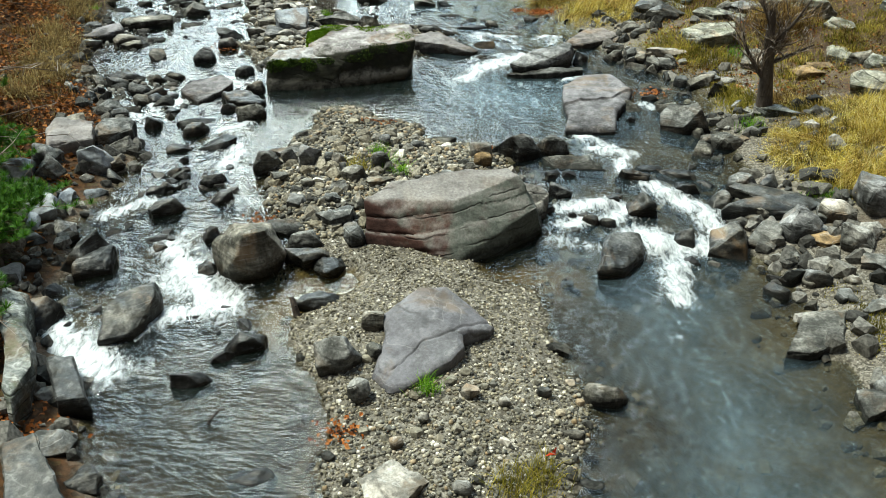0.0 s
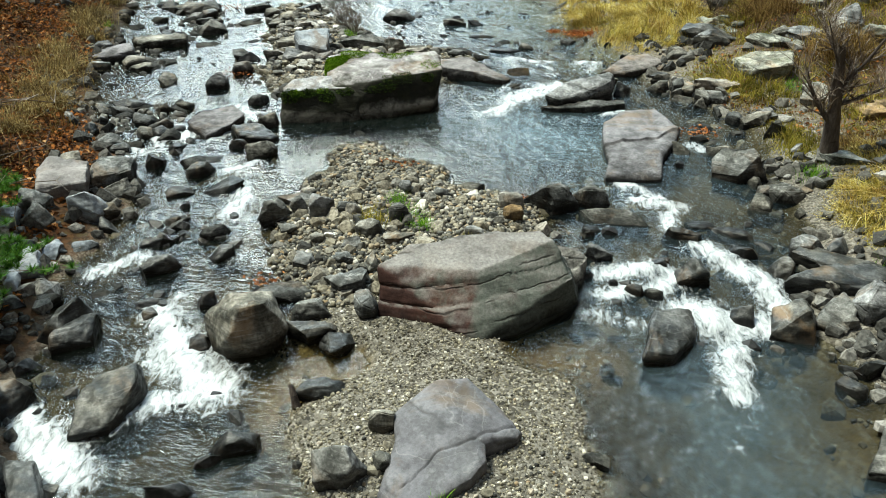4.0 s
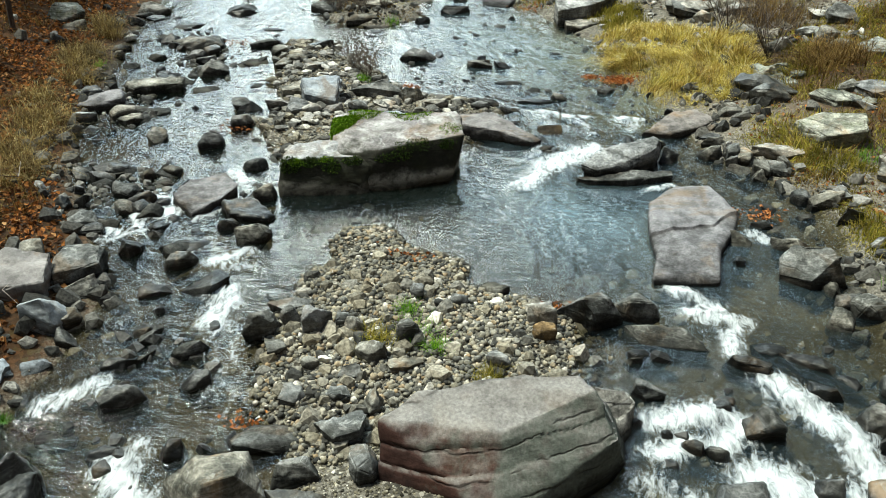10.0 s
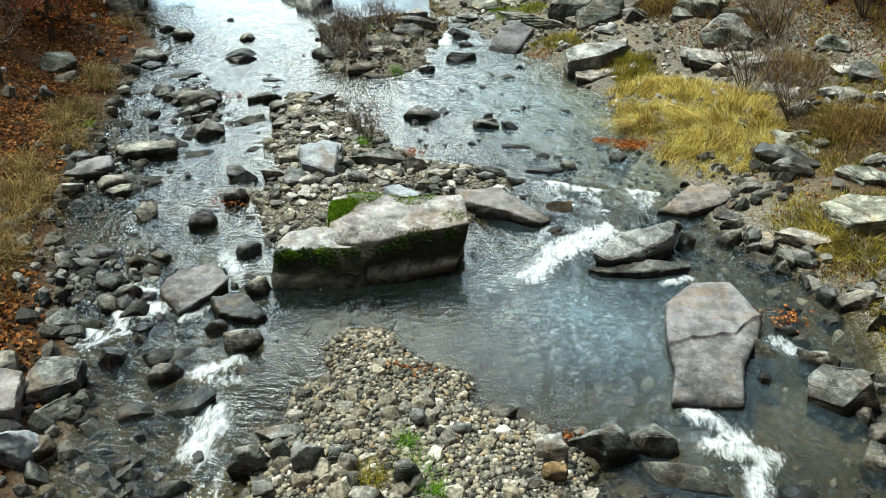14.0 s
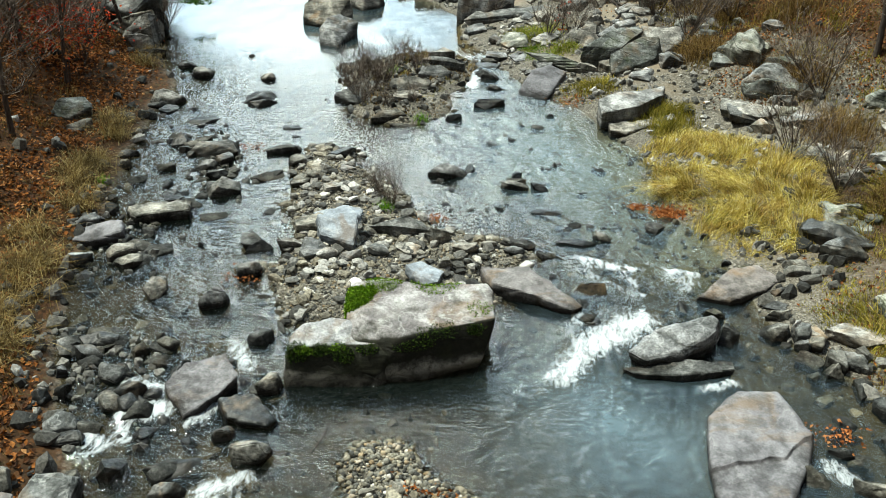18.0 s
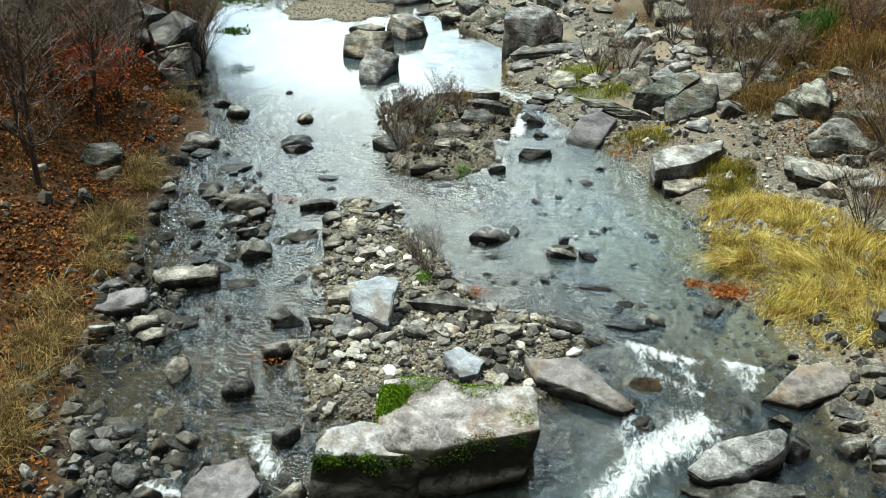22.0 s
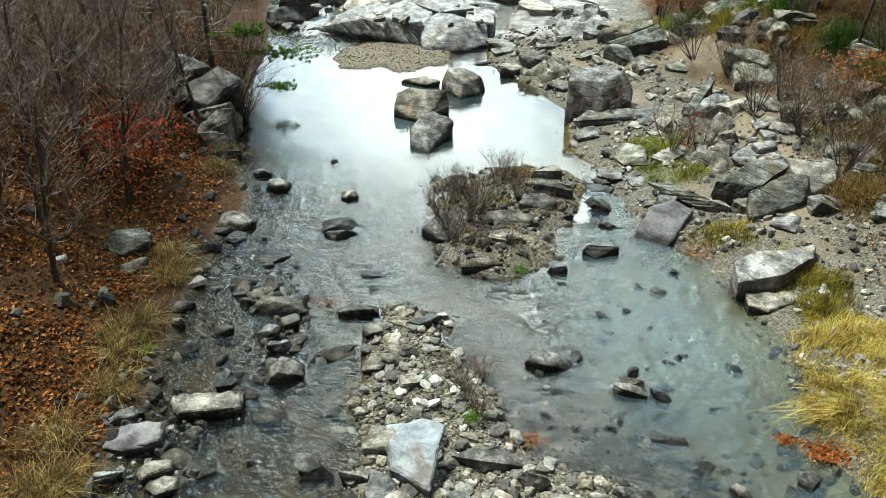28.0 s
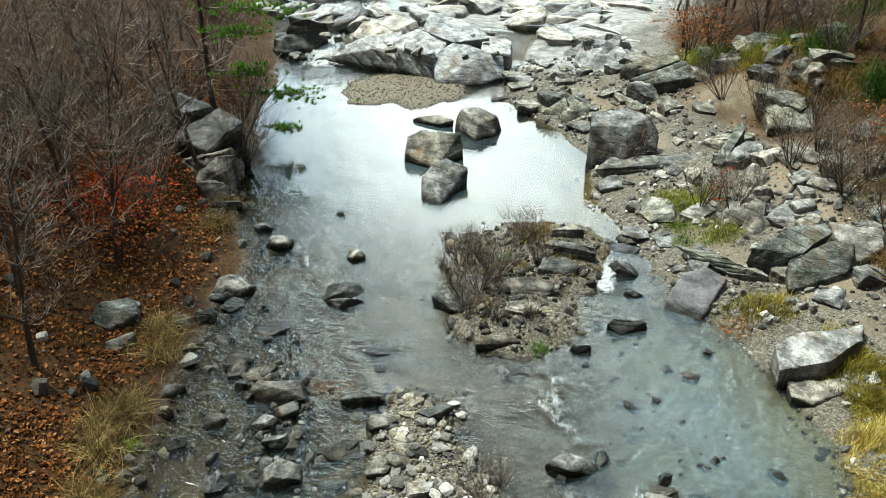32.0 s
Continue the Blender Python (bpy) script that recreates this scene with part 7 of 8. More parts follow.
outcrop("bedrock_outcrop", "long tilted slate beds under the wooded bank", M_GREEN,
        (((-2.73, 45.72, 1.60), (-2.47, 45.82, 1.90), (-0.75, 45.96, 2.30), (-0.62, 45.64, 2.10), (-1.63, 45.35, 1.70)), ((-2.37, 44.83, 1.50), (-1.62, 44.73, 1.80), (-0.44, 45.36, 2.20), (0.0, 44.82, 1.80), (-1.58, 44.42, 1.50)),
         ((2.06, 42.52, 1.80), (2.80, 42.92, 2.10), (3.37, 42.02, 2.10), (3.34, 40.88, 1.80), (2.25, 41.26, 1.60))), (-0.4, 0.2, 0.9), 1.0)
fractured("bedrock_outcrop", "crumbling grey outcrop on the sandy slope", ((0.81, 35.92), (1.00, 37.53), (1.39, 38.82), (2.01, 38.63), (2.10, 36.83), (1.92, 35.85), (1.38, 35.62)), 1.13, 0.35, 0.7, 0.3, M_PALE, 5)
fractured("bedrock_outcrop", "ridged slate outcrop above the side stream", ((-5.22, 43.51), (-4.84, 45.07), (-3.78, 45.56), (-3.06, 44.18), (-3.33, 43.04), (-4.22, 42.61)), 0.80, 0.3, 0.8, 0.28, M_GREEN, 6)
fractured("bedrock_outcrop", "pale slate outcrop under the wooded bank", ((-5.05, 49.33), (-3.79, 49.99), (-2.22, 50.15), (-1.88, 47.34), (-3.55, 47.78)), 1.16, 0.45, 0.9, 0.35, M_BEDROCK, 7)
fractured("bedrock_outcrop", "weathered lichened slate outcrop on the grassy bank", ((5.72, 25.13), (6.51, 25.23), (7.17, 24.91), (6.96, 24.09), (6.24, 24.05), (5.69, 24.45)), 0.83, 0.35, 0.9, 0.3, M_GREEN, 8)
X, Y = sprinkle(26, (-15.6, 45.8, -7.0, 51.5), on_bar(LEDGE, 0.3))
bedrock("bedrock_rubble", "pale broken blocks lying on the bedrock ledge", X, Y, np.full(len(X), 1.35), sizes(len(X), 0.3, 0.75, 1.6), (0.3, 0.7), 14, (M_BEDROCK, M_PALE))
X, Y = sprinkle(110, (-7.4, 50.4, 1.0, 60.0), lambda X, Y: np.full(X.shape, 1.0))
bedrock("bedrock_plates", "smooth pale bedrock plates above the ledge", X, Y, water_level(X, Y) + 0.12, sizes(len(X), 1.4, 3.4, 1.3), (0.15, 0.3), 4, (M_BEDROCK,))
X, Y = sprinkle(60, (-20, 50.5, -9, 60.0), lambda X, Y: np.full(X.shape, 0.8))
bedrock("bedrock_plates", "pale water-worn bedrock beside the falls", X, Y, water_level(X, Y) + 0.12, sizes(len(X), 1.2, 2.8, 1.3), (0.25, 0.5), 8, (M_BEDROCK,))


# ---- grass, leaves, bushes, trees ----
def blades(name, label, X, Y, length, width, mat, droop=0.5, category="grass", Z=None, lean=None):
    """Bent tapering blades, one island each."""
    k = len(X)
    Z = terrain(X, Y) - 0.02 if Z is None else Z
    yaw = rngs.uniform(0, 6.283, k)
    out = np.stack((np.cos(yaw), np.sin(yaw), np.zeros(k)), -1)
    if lean is not None:
        out[:, :2] = out[:, :2] * 0.55 + lean
    across = np.stack((-np.sin(yaw), np.cos(yaw), np.zeros(k)), -1)
    bend = rngs.uniform(0.15, 1.0, k) * droop
    pts = []
    for s in (0.0, 0.35, 0.7, 1.0):
        centre = np.stack((X, Y, Z), -1) + out * (bend * s ** 1.6 * length)[:, None]
        centre[:, 2] += length * s * (1 - 0.45 * bend * s)
        half = (width * (1 - 0.85 * s) * 0.5)[:, None]
        pts += [centre - across * half, centre + across * half]
    v = np.stack(pts, 1)
    quad = np.array(((0, 1, 3, 2), (2, 3, 5, 4), (4, 5, 7, 6)))
    f = quad[None] + (np.arange(k) * 8)[:, None, None]
    return tagged(new(name, mesh_from(name, v.reshape(-1, 3), f.reshape(-1, 4), mat)), label, category, kind="stuff")


def meadow(name, label, poly, tufts, mat, low, high, droop=0.8, per=26, width=0.02, spread=0.13):
    """Grass gathered in tufts, each with its own height and its own way to lean."""
    a = np.array(poly)
    X, Y = sprinkle(tufts, (*a.min(0) - 0.3, *a.max(0) + 0.3), lambda X, Y: np.clip(inside(poly, X, Y) / 0.3 + 0.5, 0, 1))
    k = len(X)
    tall = rngs.uniform(0.45, 1.0, k) * np.clip(0.75 + 0.75 * vnoise(X * 1.3, Y * 1.3, 63), 0.3, 1.3)
    way = rngs.normal(0, 0.45, (k, 2)) + 1.1 * np.stack((vnoise(X * 1.1, Y * 1.1, 61), vnoise(X * 1.1, Y * 1.1, 62)), -1)
    X, Y = np.repeat(X, per) + rngs.normal(0, spread, k * per), np.repeat(Y, per) + rngs.normal(0, spread, k * per)
    tall = np.repeat(tall, per) * np.clip(0.45 + inside(poly, X, Y) / 0.9, 0.3, 1)
    return blades(name, label, X, Y, rngs.uniform(low, high, k * per) * tall, np.full(k * per, width), mat, droop, lean=np.repeat(way, per, axis=0))


def clump(name, label, x, y, r, mat, low, high, count=420, droop=0.8, width=0.018):
    X, Y = x + rngs.normal(0, r * 0.5, count), y + rngs.normal(0, r * 0.5, count)
    return blades(name, label, X, Y, rngs.uniform(low, high, count), np.full(count, width), mat, droop)


STRAW_A = ((2.9, 28.9), (3.9, 29.6), (5.6, 28.3), (6.2, 26.2), (6.2, 24.6), (5.2, 23.4), (4.4, 22.9), (3.6, 23.6), (3.1, 25.0), (2.65, 26.4), (2.45, 27.9))
STRAW_B = ((6.2, 15.8), (7.3, 17.1), (9.6, 17.2), (10.4, 15), (8.6, 12.6), (6.9, 12.7), (6.2, 13.6), (5.9, 14.7))
STRAW_C = ((2.0, 31.2), (2.9, 31.4), (4.0, 30.6), (4.2, 28.8), (3.0, 28.8), (2.6, 29.4), (2.1, 30.2))
meadow("reed_bed", "thick bed of drooping straw-yellow dry grass on the bank", STRAW_A, 820, M_STRAW, 0.22, 0.8, 1.45, width=0.016, per=52, spread=0.10)
meadow("reed_bed", "olive grass between the straw tufts", STRAW_A, 430, M_OLIVE, 0.15, 0.6, 1.5, width=0.014, per=40, spread=0.10)
meadow("reed_bed", "tall straw-yellow dry grass above the rapids", STRAW_B, 800, M_STRAW, 0.22, 0.8, 1.45, width=0.016, per=52, spread=0.10)
meadow("reed_bed", "olive grass between the tall straw", STRAW_B, 330, M_OLIVE, 0.15, 0.6, 1.5, width=0.014, per=40, spread=0.10)
meadow("reed_bed", "straw and olive grass overhanging the pool", STRAW_C, 420, M_OLIVE, 0.3, 0.7)
meadow("green_sward", "low olive-green grass by the sandy bank", ((-1.5, 37.0), (-0.8, 38.1), (0.7, 37.6), (1.4, 35.8), (0.9, 34.6), (-0.4, 34.8)), 620, M_SWARD, 0.10, 0.36)
meadow("green_sward", "bright green grass at the edge of the sand", ((-0.9, 35.9), (0.0, 36.2), (0.6, 35.2), (0.3, 34.6), (-0.5, 34.7)), 420, M_GRASS, 0.08, 0.25)
meadow("sward", "ochre and olive grass between the slabs", ((0.3, 32.1), (1.2, 32.8), (2.2, 32.7), (2.2, 31.8), (1.3, 31.3), (0.5, 31.5)), 260, M_OLIVE, 0.12, 0.4)
meadow("sward", "olive and ochre grass among the bank stones", ((4.6, 22.2), (6.0, 21.9), (6.6, 20.4), (7.2, 19.6), (6.4, 18.2), (5.6, 19.8), (4.9, 21.0)), 430, M_OLIVE, 0.15, 0.45)
meadow("sward", "olive tufts beside the dead tree", ((5.8, 18.8), (6.6, 18.9), (6.9, 17.6), (6.4, 15.9), (5.9, 16.4), (5.7, 17.6)), 330, M_OLIVE, 0.15, 0.4)
meadow("sward", "rusty brown grass under the dead tree", ((6.6, 17.8), (7.6, 18.0), (8.2, 17.4), (7.2, 16.8), (6.5, 16.8)), 240, M_BROWNGRASS, 0.15, 0.45)
meadow("sward", "olive grass between shore stones", ((5.3, 10.8), (5.9, 10.6), (6.3, 9.2), (5.8, 8.6), (5.4, 9.3)), 170, M_OLIVE, 0.12, 0.32)
SLOPE_R = ((5.9, 17.5), (5.2, 20.5), (4.9, 22.3), (6.4, 25), (6.5, 28), (12, 28), (13, 18), (9.5, 17.3), (7.4, 17.4))
meadow("bank_growth", "olive grass creeping between flat stones of the bank", SLOPE_R, 1500, M_OLIVE, 0.10, 0.36, 1.4, per=30, spread=0.12)
meadow("bank_growth", "withered rusty grass on the stony slope", SLOPE_R, 700, M_BROWNGRASS, 0.10, 0.40, 1.4, per=30, spread=0.12)
SLOPE_FAR = ((4.6, 29.5), (3.6, 34), (3.2, 40), (0.6, 44.5), (-0.4, 48.5), (7, 49), (11, 40), (11, 29))
meadow("bank_growth", "withered brown grass under bare trees of the far slope", SLOPE_FAR, 900, M_BROWNGRASS, 0.12, 0.42, 1.3, per=28, spread=0.14)
meadow("bank_growth", "olive grass at the foot of the far slope", SLOPE_FAR, 420, M_OLIVE, 0.10, 0.34, 1.3, per=28, spread=0.14)
meadow("bank_growth", "brown and olive tufts on the rocky islet", ISLAND, 170, M_BROWNGRASS, 0.12, 0.4, 1.3, per=34, spread=0.12)
meadow("bank_growth", "olive tufts on the rocky islet", ISLAND, 70, M_OLIVE, 0.08, 0.30, 1.3, per=34, spread=0.10)
meadow("bank_growth", "brown withered grass on the leafy bank", ((-7.2, 14.5), (-7.6, 18.0), (-9.2, 20.5), (-10.4, 24), (-12.5, 24.5), (-12.5, 17), (-10.5, 13), (-8.0, 11.5)), 420, M_BROWNGRASS, 0.15, 0.42)
meadow("bank_growth", "thin brown undergrowth under bare trees", ((-12, 25), (-12, 33), (-14, 36), (-19, 40), (-22, 34), (-18, 25)), 500, M_BROWNGRASS, 0.15, 0.5)
meadow("bank_growth", "brown and olive undergrowth on the wooded bank", ((7.5, 20), (6.5, 28), (6, 36), (4.5, 44), (10, 46), (13, 34), (12, 20)), 1100, M_OLIVE, 0.12, 0.4)
meadow("sward", "dark green grass and weeds on the near bank", ((-6.4, 9.6), (-6.5, 11.5), (-6.9, 13.6), (-7.8, 14.2), (-8.6, 13.0), (-8.2, 10.5), (-7.2, 9.0)), 420, M_NEEDLE, 0.12, 0.42, 1.2, per=30)
for x, y, r, hi in ((-11.2, 28.3, 0.5, 0.8), (-9.9, 23.6, 0.45, 0.8), (-10.6, 25.1, 0.6, 0.8), (-9.3, 20.2, 0.7, 0.85), (-8.7, 18.6, 0.6, 0.8), (-9.5, 21.3, 0.5, 0.8), (-9.3, 19.3, 0.5, 0.8), (-12.3, 32.9, 0.6, 0.7),
                    (-10.9, 27.6, 0.5, 0.8), (-10.6, 25.8, 0.55, 0.8), (-10.4, 24.6, 0.5, 0.8), (-12.7, 34.2, 0.5, 0.6), (-9.7, 20.9, 0.6, 0.8), (-8.8, 17.7, 0.55, 0.7), (-10.6, 25.5, 0.5, 0.7), (-10.1, 22.2, 0.6, 0.8), (-8.5, 16.6, 0.5, 0.6)):
    clump("dry_grass", "clump of straw-coloured dry grass among fallen leaves", x, y, r * 0.7, M_TAN, 0.2, hi * 0.8, 420, 1.7, 0.014)
for x, y, r in ((-1.2, 14.75, 0.16), (-1.0, 14.3, 0.22), (-0.75, 13.95, 0.15), (-0.2, 8.15, 0.14), (-3.3, 24.5, 0.2), (-4.5, 32.9, 0.22), (-3.2, 29.8, 0.22), (-10.0, 25.0, 0.15), (7.0, 20.2, 0.3), (6.1, 16.0, 0.25), (6.4, 13.0, 0.3)):
    clump("grass_tuft", "small tuft of bright green grass between stones", x, y, r, M_GRASS, 0.08, 0.28, 170, 0.9, 0.012)
for x, y, r in ((-1.55, 14.1, 0.25), (1.05, 6.75, 0.25), (0.75, 6.55, 0.3), (0.0, 13.4, 0.15)):
    clump("grass_tuft", "tuft of yellow-brown grass on the gravel", x, y, r, M_OLIVE, 0.1, 0.32, 260, 0.9, 0.012)


def leaves(name, label, X, Y, size, mat, Z=None, flat=0.5):
    """Single curled leaves."""
    k = len(X)
    Z = terrain(X, Y) + 0.015 if Z is None else Z
    base = np.array(((-0.5, -0.06, 0.02), (0, -0.36, 0.16), (0.5, 0, -0.04), (0, 0.36, 0.14))) * 1.0
    m = turn_matrices(rngs.uniform(0, 6.283, k), rngs.normal(0, flat, k), rngs.normal(0, flat, k))
    v = np.einsum("kij,vj->kvi", m, base) * size[:, None, None] + np.stack((X, Y, Z + 0.2 * size), -1)[:, None, :]
    f = np.arange(k * 4).reshape(-1, 4)
    return tagged(new(name, mesh_from(name, v.reshape(-1, 3), f, mat, False)), label, "leaves", kind="stuff")


X, Y = sprinkle(165000, (-20, 7, -3.5, 44), lambda X, Y: np.clip((shore(SHORE_L, Y) - X - 0.35) / 0.8, 0, 1) * np.clip(0.75 + 0.8 * vnoise(X * 0.7, Y * 0.7, 12), 0.1, 1))
leaves("fallen_leaves", "deep brown and orange fallen leaves on the bank", X, Y, rngs.uniform(0.06, 0.13, len(X)), M_LITTER)
X, Y = sprinkle(26000, (1, 12, 14, 52), lambda X, Y: np.clip((X - shore(SHORE_R, Y) - 4.2) / 3, 0.0, 1) * np.clip(0.3 + 1.3 * vnoise(X * 0.6, Y * 0.6, 13), 0.0, 1))
leaves("fallen_leaves", "rusty fallen leaves between rocks and trees", X, Y, rngs.uniform(0.05, 0.10, len(X)), M_LITTER)
for x, y, r, mat in ((4.6, 33.5, 0.7, M_BROWNGRASS), (5.4, 36.2, 0.8, M_BROWNGRASS), (3.6, 42.4, 0.7, M_BROWNGRASS), (5.8, 39.4, 0.8, M_BROWNGRASS), (2.0, 45.6, 0.8, M_OLIVE), (6.8, 31.4, 0.9, M_BROWNGRASS), (7.4, 35.0, 0.9, M_BROWNGRASS), (4.4, 45.8, 0.9, M_BROWNGRASS), (0.2, 47.4, 0.6, M_SWARD), (7.2, 28.4, 0.8, M_BROWNGRASS), (7.6, 24.6, 0.7, M_BROWNGRASS), (8.4, 21.4, 0.7, M_BROWNGRASS)):
    clump("low_bush", "low tangled bush still in faded leaf on the wooded slope", x, y, r, mat, 0.2, 0.75, 1300, 1.3, 0.02)
for x, y, r in ((0.6, 47.2, 0.7), (2.2, 46.2, 0.7), (3.8, 44.6, 0.8), (5.2, 42.0, 0.8), (5.6, 39.6, 0.7), (6.4, 37.4, 0.8), (6.8, 41.4, 0.9), (5.0, 46.4, 0.9)):
    clump("low_bush", "dark green low bush between rocks of the slope", x, y, r, M_NEEDLE, 0.2, 0.7, 1100, 1.3, 0.02)
X, Y = sprinkle(42000, (-1, 29, 12, 50), lambda X, Y: np.clip(inside(SLOPE_FAR, X, Y) / 1.5, 0, 1) * np.clip(0.45 + vnoise(X * 0.7, Y * 0.7, 15), 0.0, 1))
leaves("fallen_leaves", "rusty fallen leaves under the trees of the far slope", X, Y, rngs.uniform(0.05, 0.10, len(X)), M_LITTER)
X, Y = sprinkle(9000, (4.5, 12, 13, 30), lambda X, Y: np.clip(inside(SLOPE_R, X, Y) + 0.5, 0, 1) * np.clip(0.4 + vnoise(X * 0.9, Y * 0.9, 14), 0.0, 1))
leaves("fallen_leaves", "rusty fallen leaves between stones of the grassy slope", X, Y, rngs.uniform(0.05, 0.10, len(X)), M_LITTER)
for x, y, r, n in ((-1.2, 7.5, 0.16, 90), (-4.9, 7.5, 0.3, 160), (2.2, 25.3, 0.10, 160), (2.85, 25.1, 0.20, 620), (-2.2, 24.3, 0.18, 90), (4.5, 18.2, 0.2, 90), (0.9, 15.2, 0.12, 40), (-1.3, 16.4, 0.2, 50), (0.9, 31.6, 0.3, 120), (-3.0, 12.6, 0.15, 40), (-5.6, 21.5, 0.2, 60), (-7.2, 27.5, 0.2, 50)):
    X, Y = x + rngs.normal(0, r, n), y + rngs.normal(0, r * 0.7, n)
    Z = np.maximum(terrain(X, Y), water_level(X, Y)) + rngs.uniform(0.01, 0.06, n)
    leaves("leaf_drift", "small drift of orange leaves washed ashore", X, Y, rngs.uniform(0.035, 0.08, n), M_ORANGE, Z)


def tubes(segs, sides):
    """Tapered tubes round segments (p, q, r0, r1)."""
    p, q = np.array([s[0] for s in segs]), np.array([s[1] for s in segs])
    r0, r1 = np.array([s[2] for s in segs]), np.array([s[3] for s in segs])
    d = q - p
    d /= np.linalg.norm(d, axis=1)[:, None] + 1e-9
    ref = np.where(np.abs(d[:, 2:3]) > 0.9, np.array([[1.0, 0, 0]]), np.array([[0, 0, 1.0]]))
    u = np.cross(d, ref)
    u /= np.linalg.norm(u, axis=1)[:, None] + 1e-9
    w = np.cross(d, u)
    rings = []
    for c, r in ((p, r0), (q, r1)):
        for i in range(sides):
            a = 6.28318 * i / sides
            rings.append(c + (u * math.cos(a) + w * math.sin(a)) * r[:, None])
    v = np.stack(rings, 1)
    quad = np.array([(i, (i + 1) % sides, sides + (i + 1) % sides, sides + i) for i in range(sides)])
    f = quad[None] + (np.arange(len(segs)) * 2 * sides)[:, None, None]
    return v.reshape(-1, 3), f.reshape(-1, 4)


def grow(seed, height, girth, spread=0.6, twigs=4, levels=4, stems=1, upward=0.25):
    """Branching of a bare tree: (trunk and limb segments, twig segments)."""
    rng = random.Random(seed)
    wood, fine = [], []

    def branch(p, d, length, r, level):
        parts = 4 if level < 2 else 3
        for i in range(parts):
            wob = 0.22 if level else 0.10
            d = (d + Vector((rng.uniform(-wob, wob), rng.uniform(-wob, wob), rng.uniform(-wob, wob) + upward * 0.25))).normalized()
            q = p + d * (length / parts)
            r1 = max(r * (0.80 if i < parts - 1 else 0.6), 0.0035)
            (wood if level < 2 else fine).append((tuple(p), tuple(q), r, r1))
            if level < levels - 1 and (i > 0 or level > 0):
                for k in range(twigs if level else twigs - 1):
                    if rng.random() < 0.75:
                        side = Vector((rng.uniform(-1, 1), rng.uniform(-1, 1), rng.uniform(-0.15, 0.7))).normalized()
                        branch(p.lerp(q, rng.random()), (d * (1 - spread) + side * spread).normalized(), length * rng.uniform(0.35, 0.62), r1 * rng.uniform(0.42, 0.6), level + 1)
            p, r = q, r1

    for s in range(stems):
        a = rng.uniform(0, 6.28)
        lean = 0.05 if stems == 1 else 0.55
        branch(Vector((0, 0, -0.1)), Vector((math.cos(a) * lean, math.sin(a) * lean, 1)).normalized(), height * rng.uniform(0.8, 1.05), girth, 0)
    return wood, fine


def part(name, me, parent, label=""):
    ob = new(name, me)
    ob.parent = parent
    if label:
        ob["label"] = label
    return ob


def bare_tree(name, label, seed, height, girth, **how):
    wood, fine = grow(seed, height, girth, **how)
    root = tagged(new(name), label, "tree", "bare trees of the banks")
    part("trunk", mesh_from("trunk", *tubes(wood, 6), M_BARK), root)
    part("crown", mesh_from("crown", *tubes(fine, 3), M_TWIG), root, "thin grey leafless twigs")
    return root


def ground_at(x, y):
    return float(terrain(np.array([x]), np.array([y]))[0])


KINDS = [bare_tree("bare_tree", "leafless grey tree on the leaf-covered bank", 3 + k, (4.6, 5.4, 3.8, 4.2)[k], (0.075, 0.09, 0.06, 0.07)[k], spread=0.62, twigs=4) for k in range(4)]
SPOTS = [(-12.6, 26.0, 1), (-14.4, 28.6, 0), (-14.5, 33.6, 2), (-14.9, 30.8, 1), (-16.6, 35.6, 3), (-13.6, 27.2, 2), (-16.2, 27.0, 0), (-16.8, 29.6, 1), (-17.4, 32.4, 0), (-15.6, 32.0, 3),
         (-18.2, 37.0, 1), (-17.2, 38.6, 0), (-18.8, 34.4, 2), (-19.6, 39.4, 0), (-18.4, 41.8, 1), (-20.6, 42.6, 3), (-19.8, 45.2, 0), (-22.2, 47.2, 1), (-21.6, 50.4, 2), (-24.0, 44.0, 0), (-15.4, 36.8, 2), (-14.0, 35.4, 3), (-13.3, 30.0, 3), (-22.0, 39.0, 1), (-20.4, 36.0, 0)]
# trees mostly out of view, added to darken the side channel's reflections
SPOTS += [(-11.5, 9.0, 0), (-13.0, 11.5, 1), (-12.4, 14.5, 2), (-14.6, 16.8, 0), (-13.8, 19.2, 1), (-15.2, 21.6, 3), (-14.6, 24.0, 0), (-16.6, 18.8, 1), (-17.0, 23.6, 2), (-15.4, 13.2, 1), (-18.5, 26.5, 0), (-12.6, 5.5, 1), (-17.5, 10.5, 0)]
# from (12.5, 25.5) on: mostly unseen trees, added to darken reflections too
SPOTS_R = [(-0.5, 49.0, 0), (0.9, 49.8, 3), (2.4, 49.6, 1), (3.6, 47.4, 0), (5.0, 47.0, 2), (4.6, 43.9, 3), (6.2, 44.4, 1), (5.6, 41.6, 0), (7.2, 41.2, 2), (6.6, 38.8, 1), (8.4, 38.2, 0), (8.6, 35.0, 3), (1.4, 52.5, 1), (4.2, 50.8, 0), (6.6, 47.6, 1), (-0.8, 53.5, 2), (8.8, 31.6, 1), (10.4, 28.8, 0), (12.5, 25.5, 1), (13.0, 21.5, 0), (12.8, 17.0, 1), (14.6, 13.0, 0), (11.4, 23.0, 3), (15.5, 19.0, 1)]
for i, (x, y, k) in enumerate(SPOTS + SPOTS_R):
    s = 0.85 + 0.3 * dice.random()
    t = copy_thing(KINDS[k], pose(x, y, ground_at(x, y) - 0.05, dice.uniform(-6, 6), dice.uniform(-6, 6), dice.uniform(0, 360)))
    t.scale = (s, s, s)
for k, t in enumerate(KINDS):
    x, y = ((-23, 53), (-24.5, 49), (9.6, 42.6), (9.4, 46))[k]
    t.location = (x, y, ground_at(x, y) - 0.05)

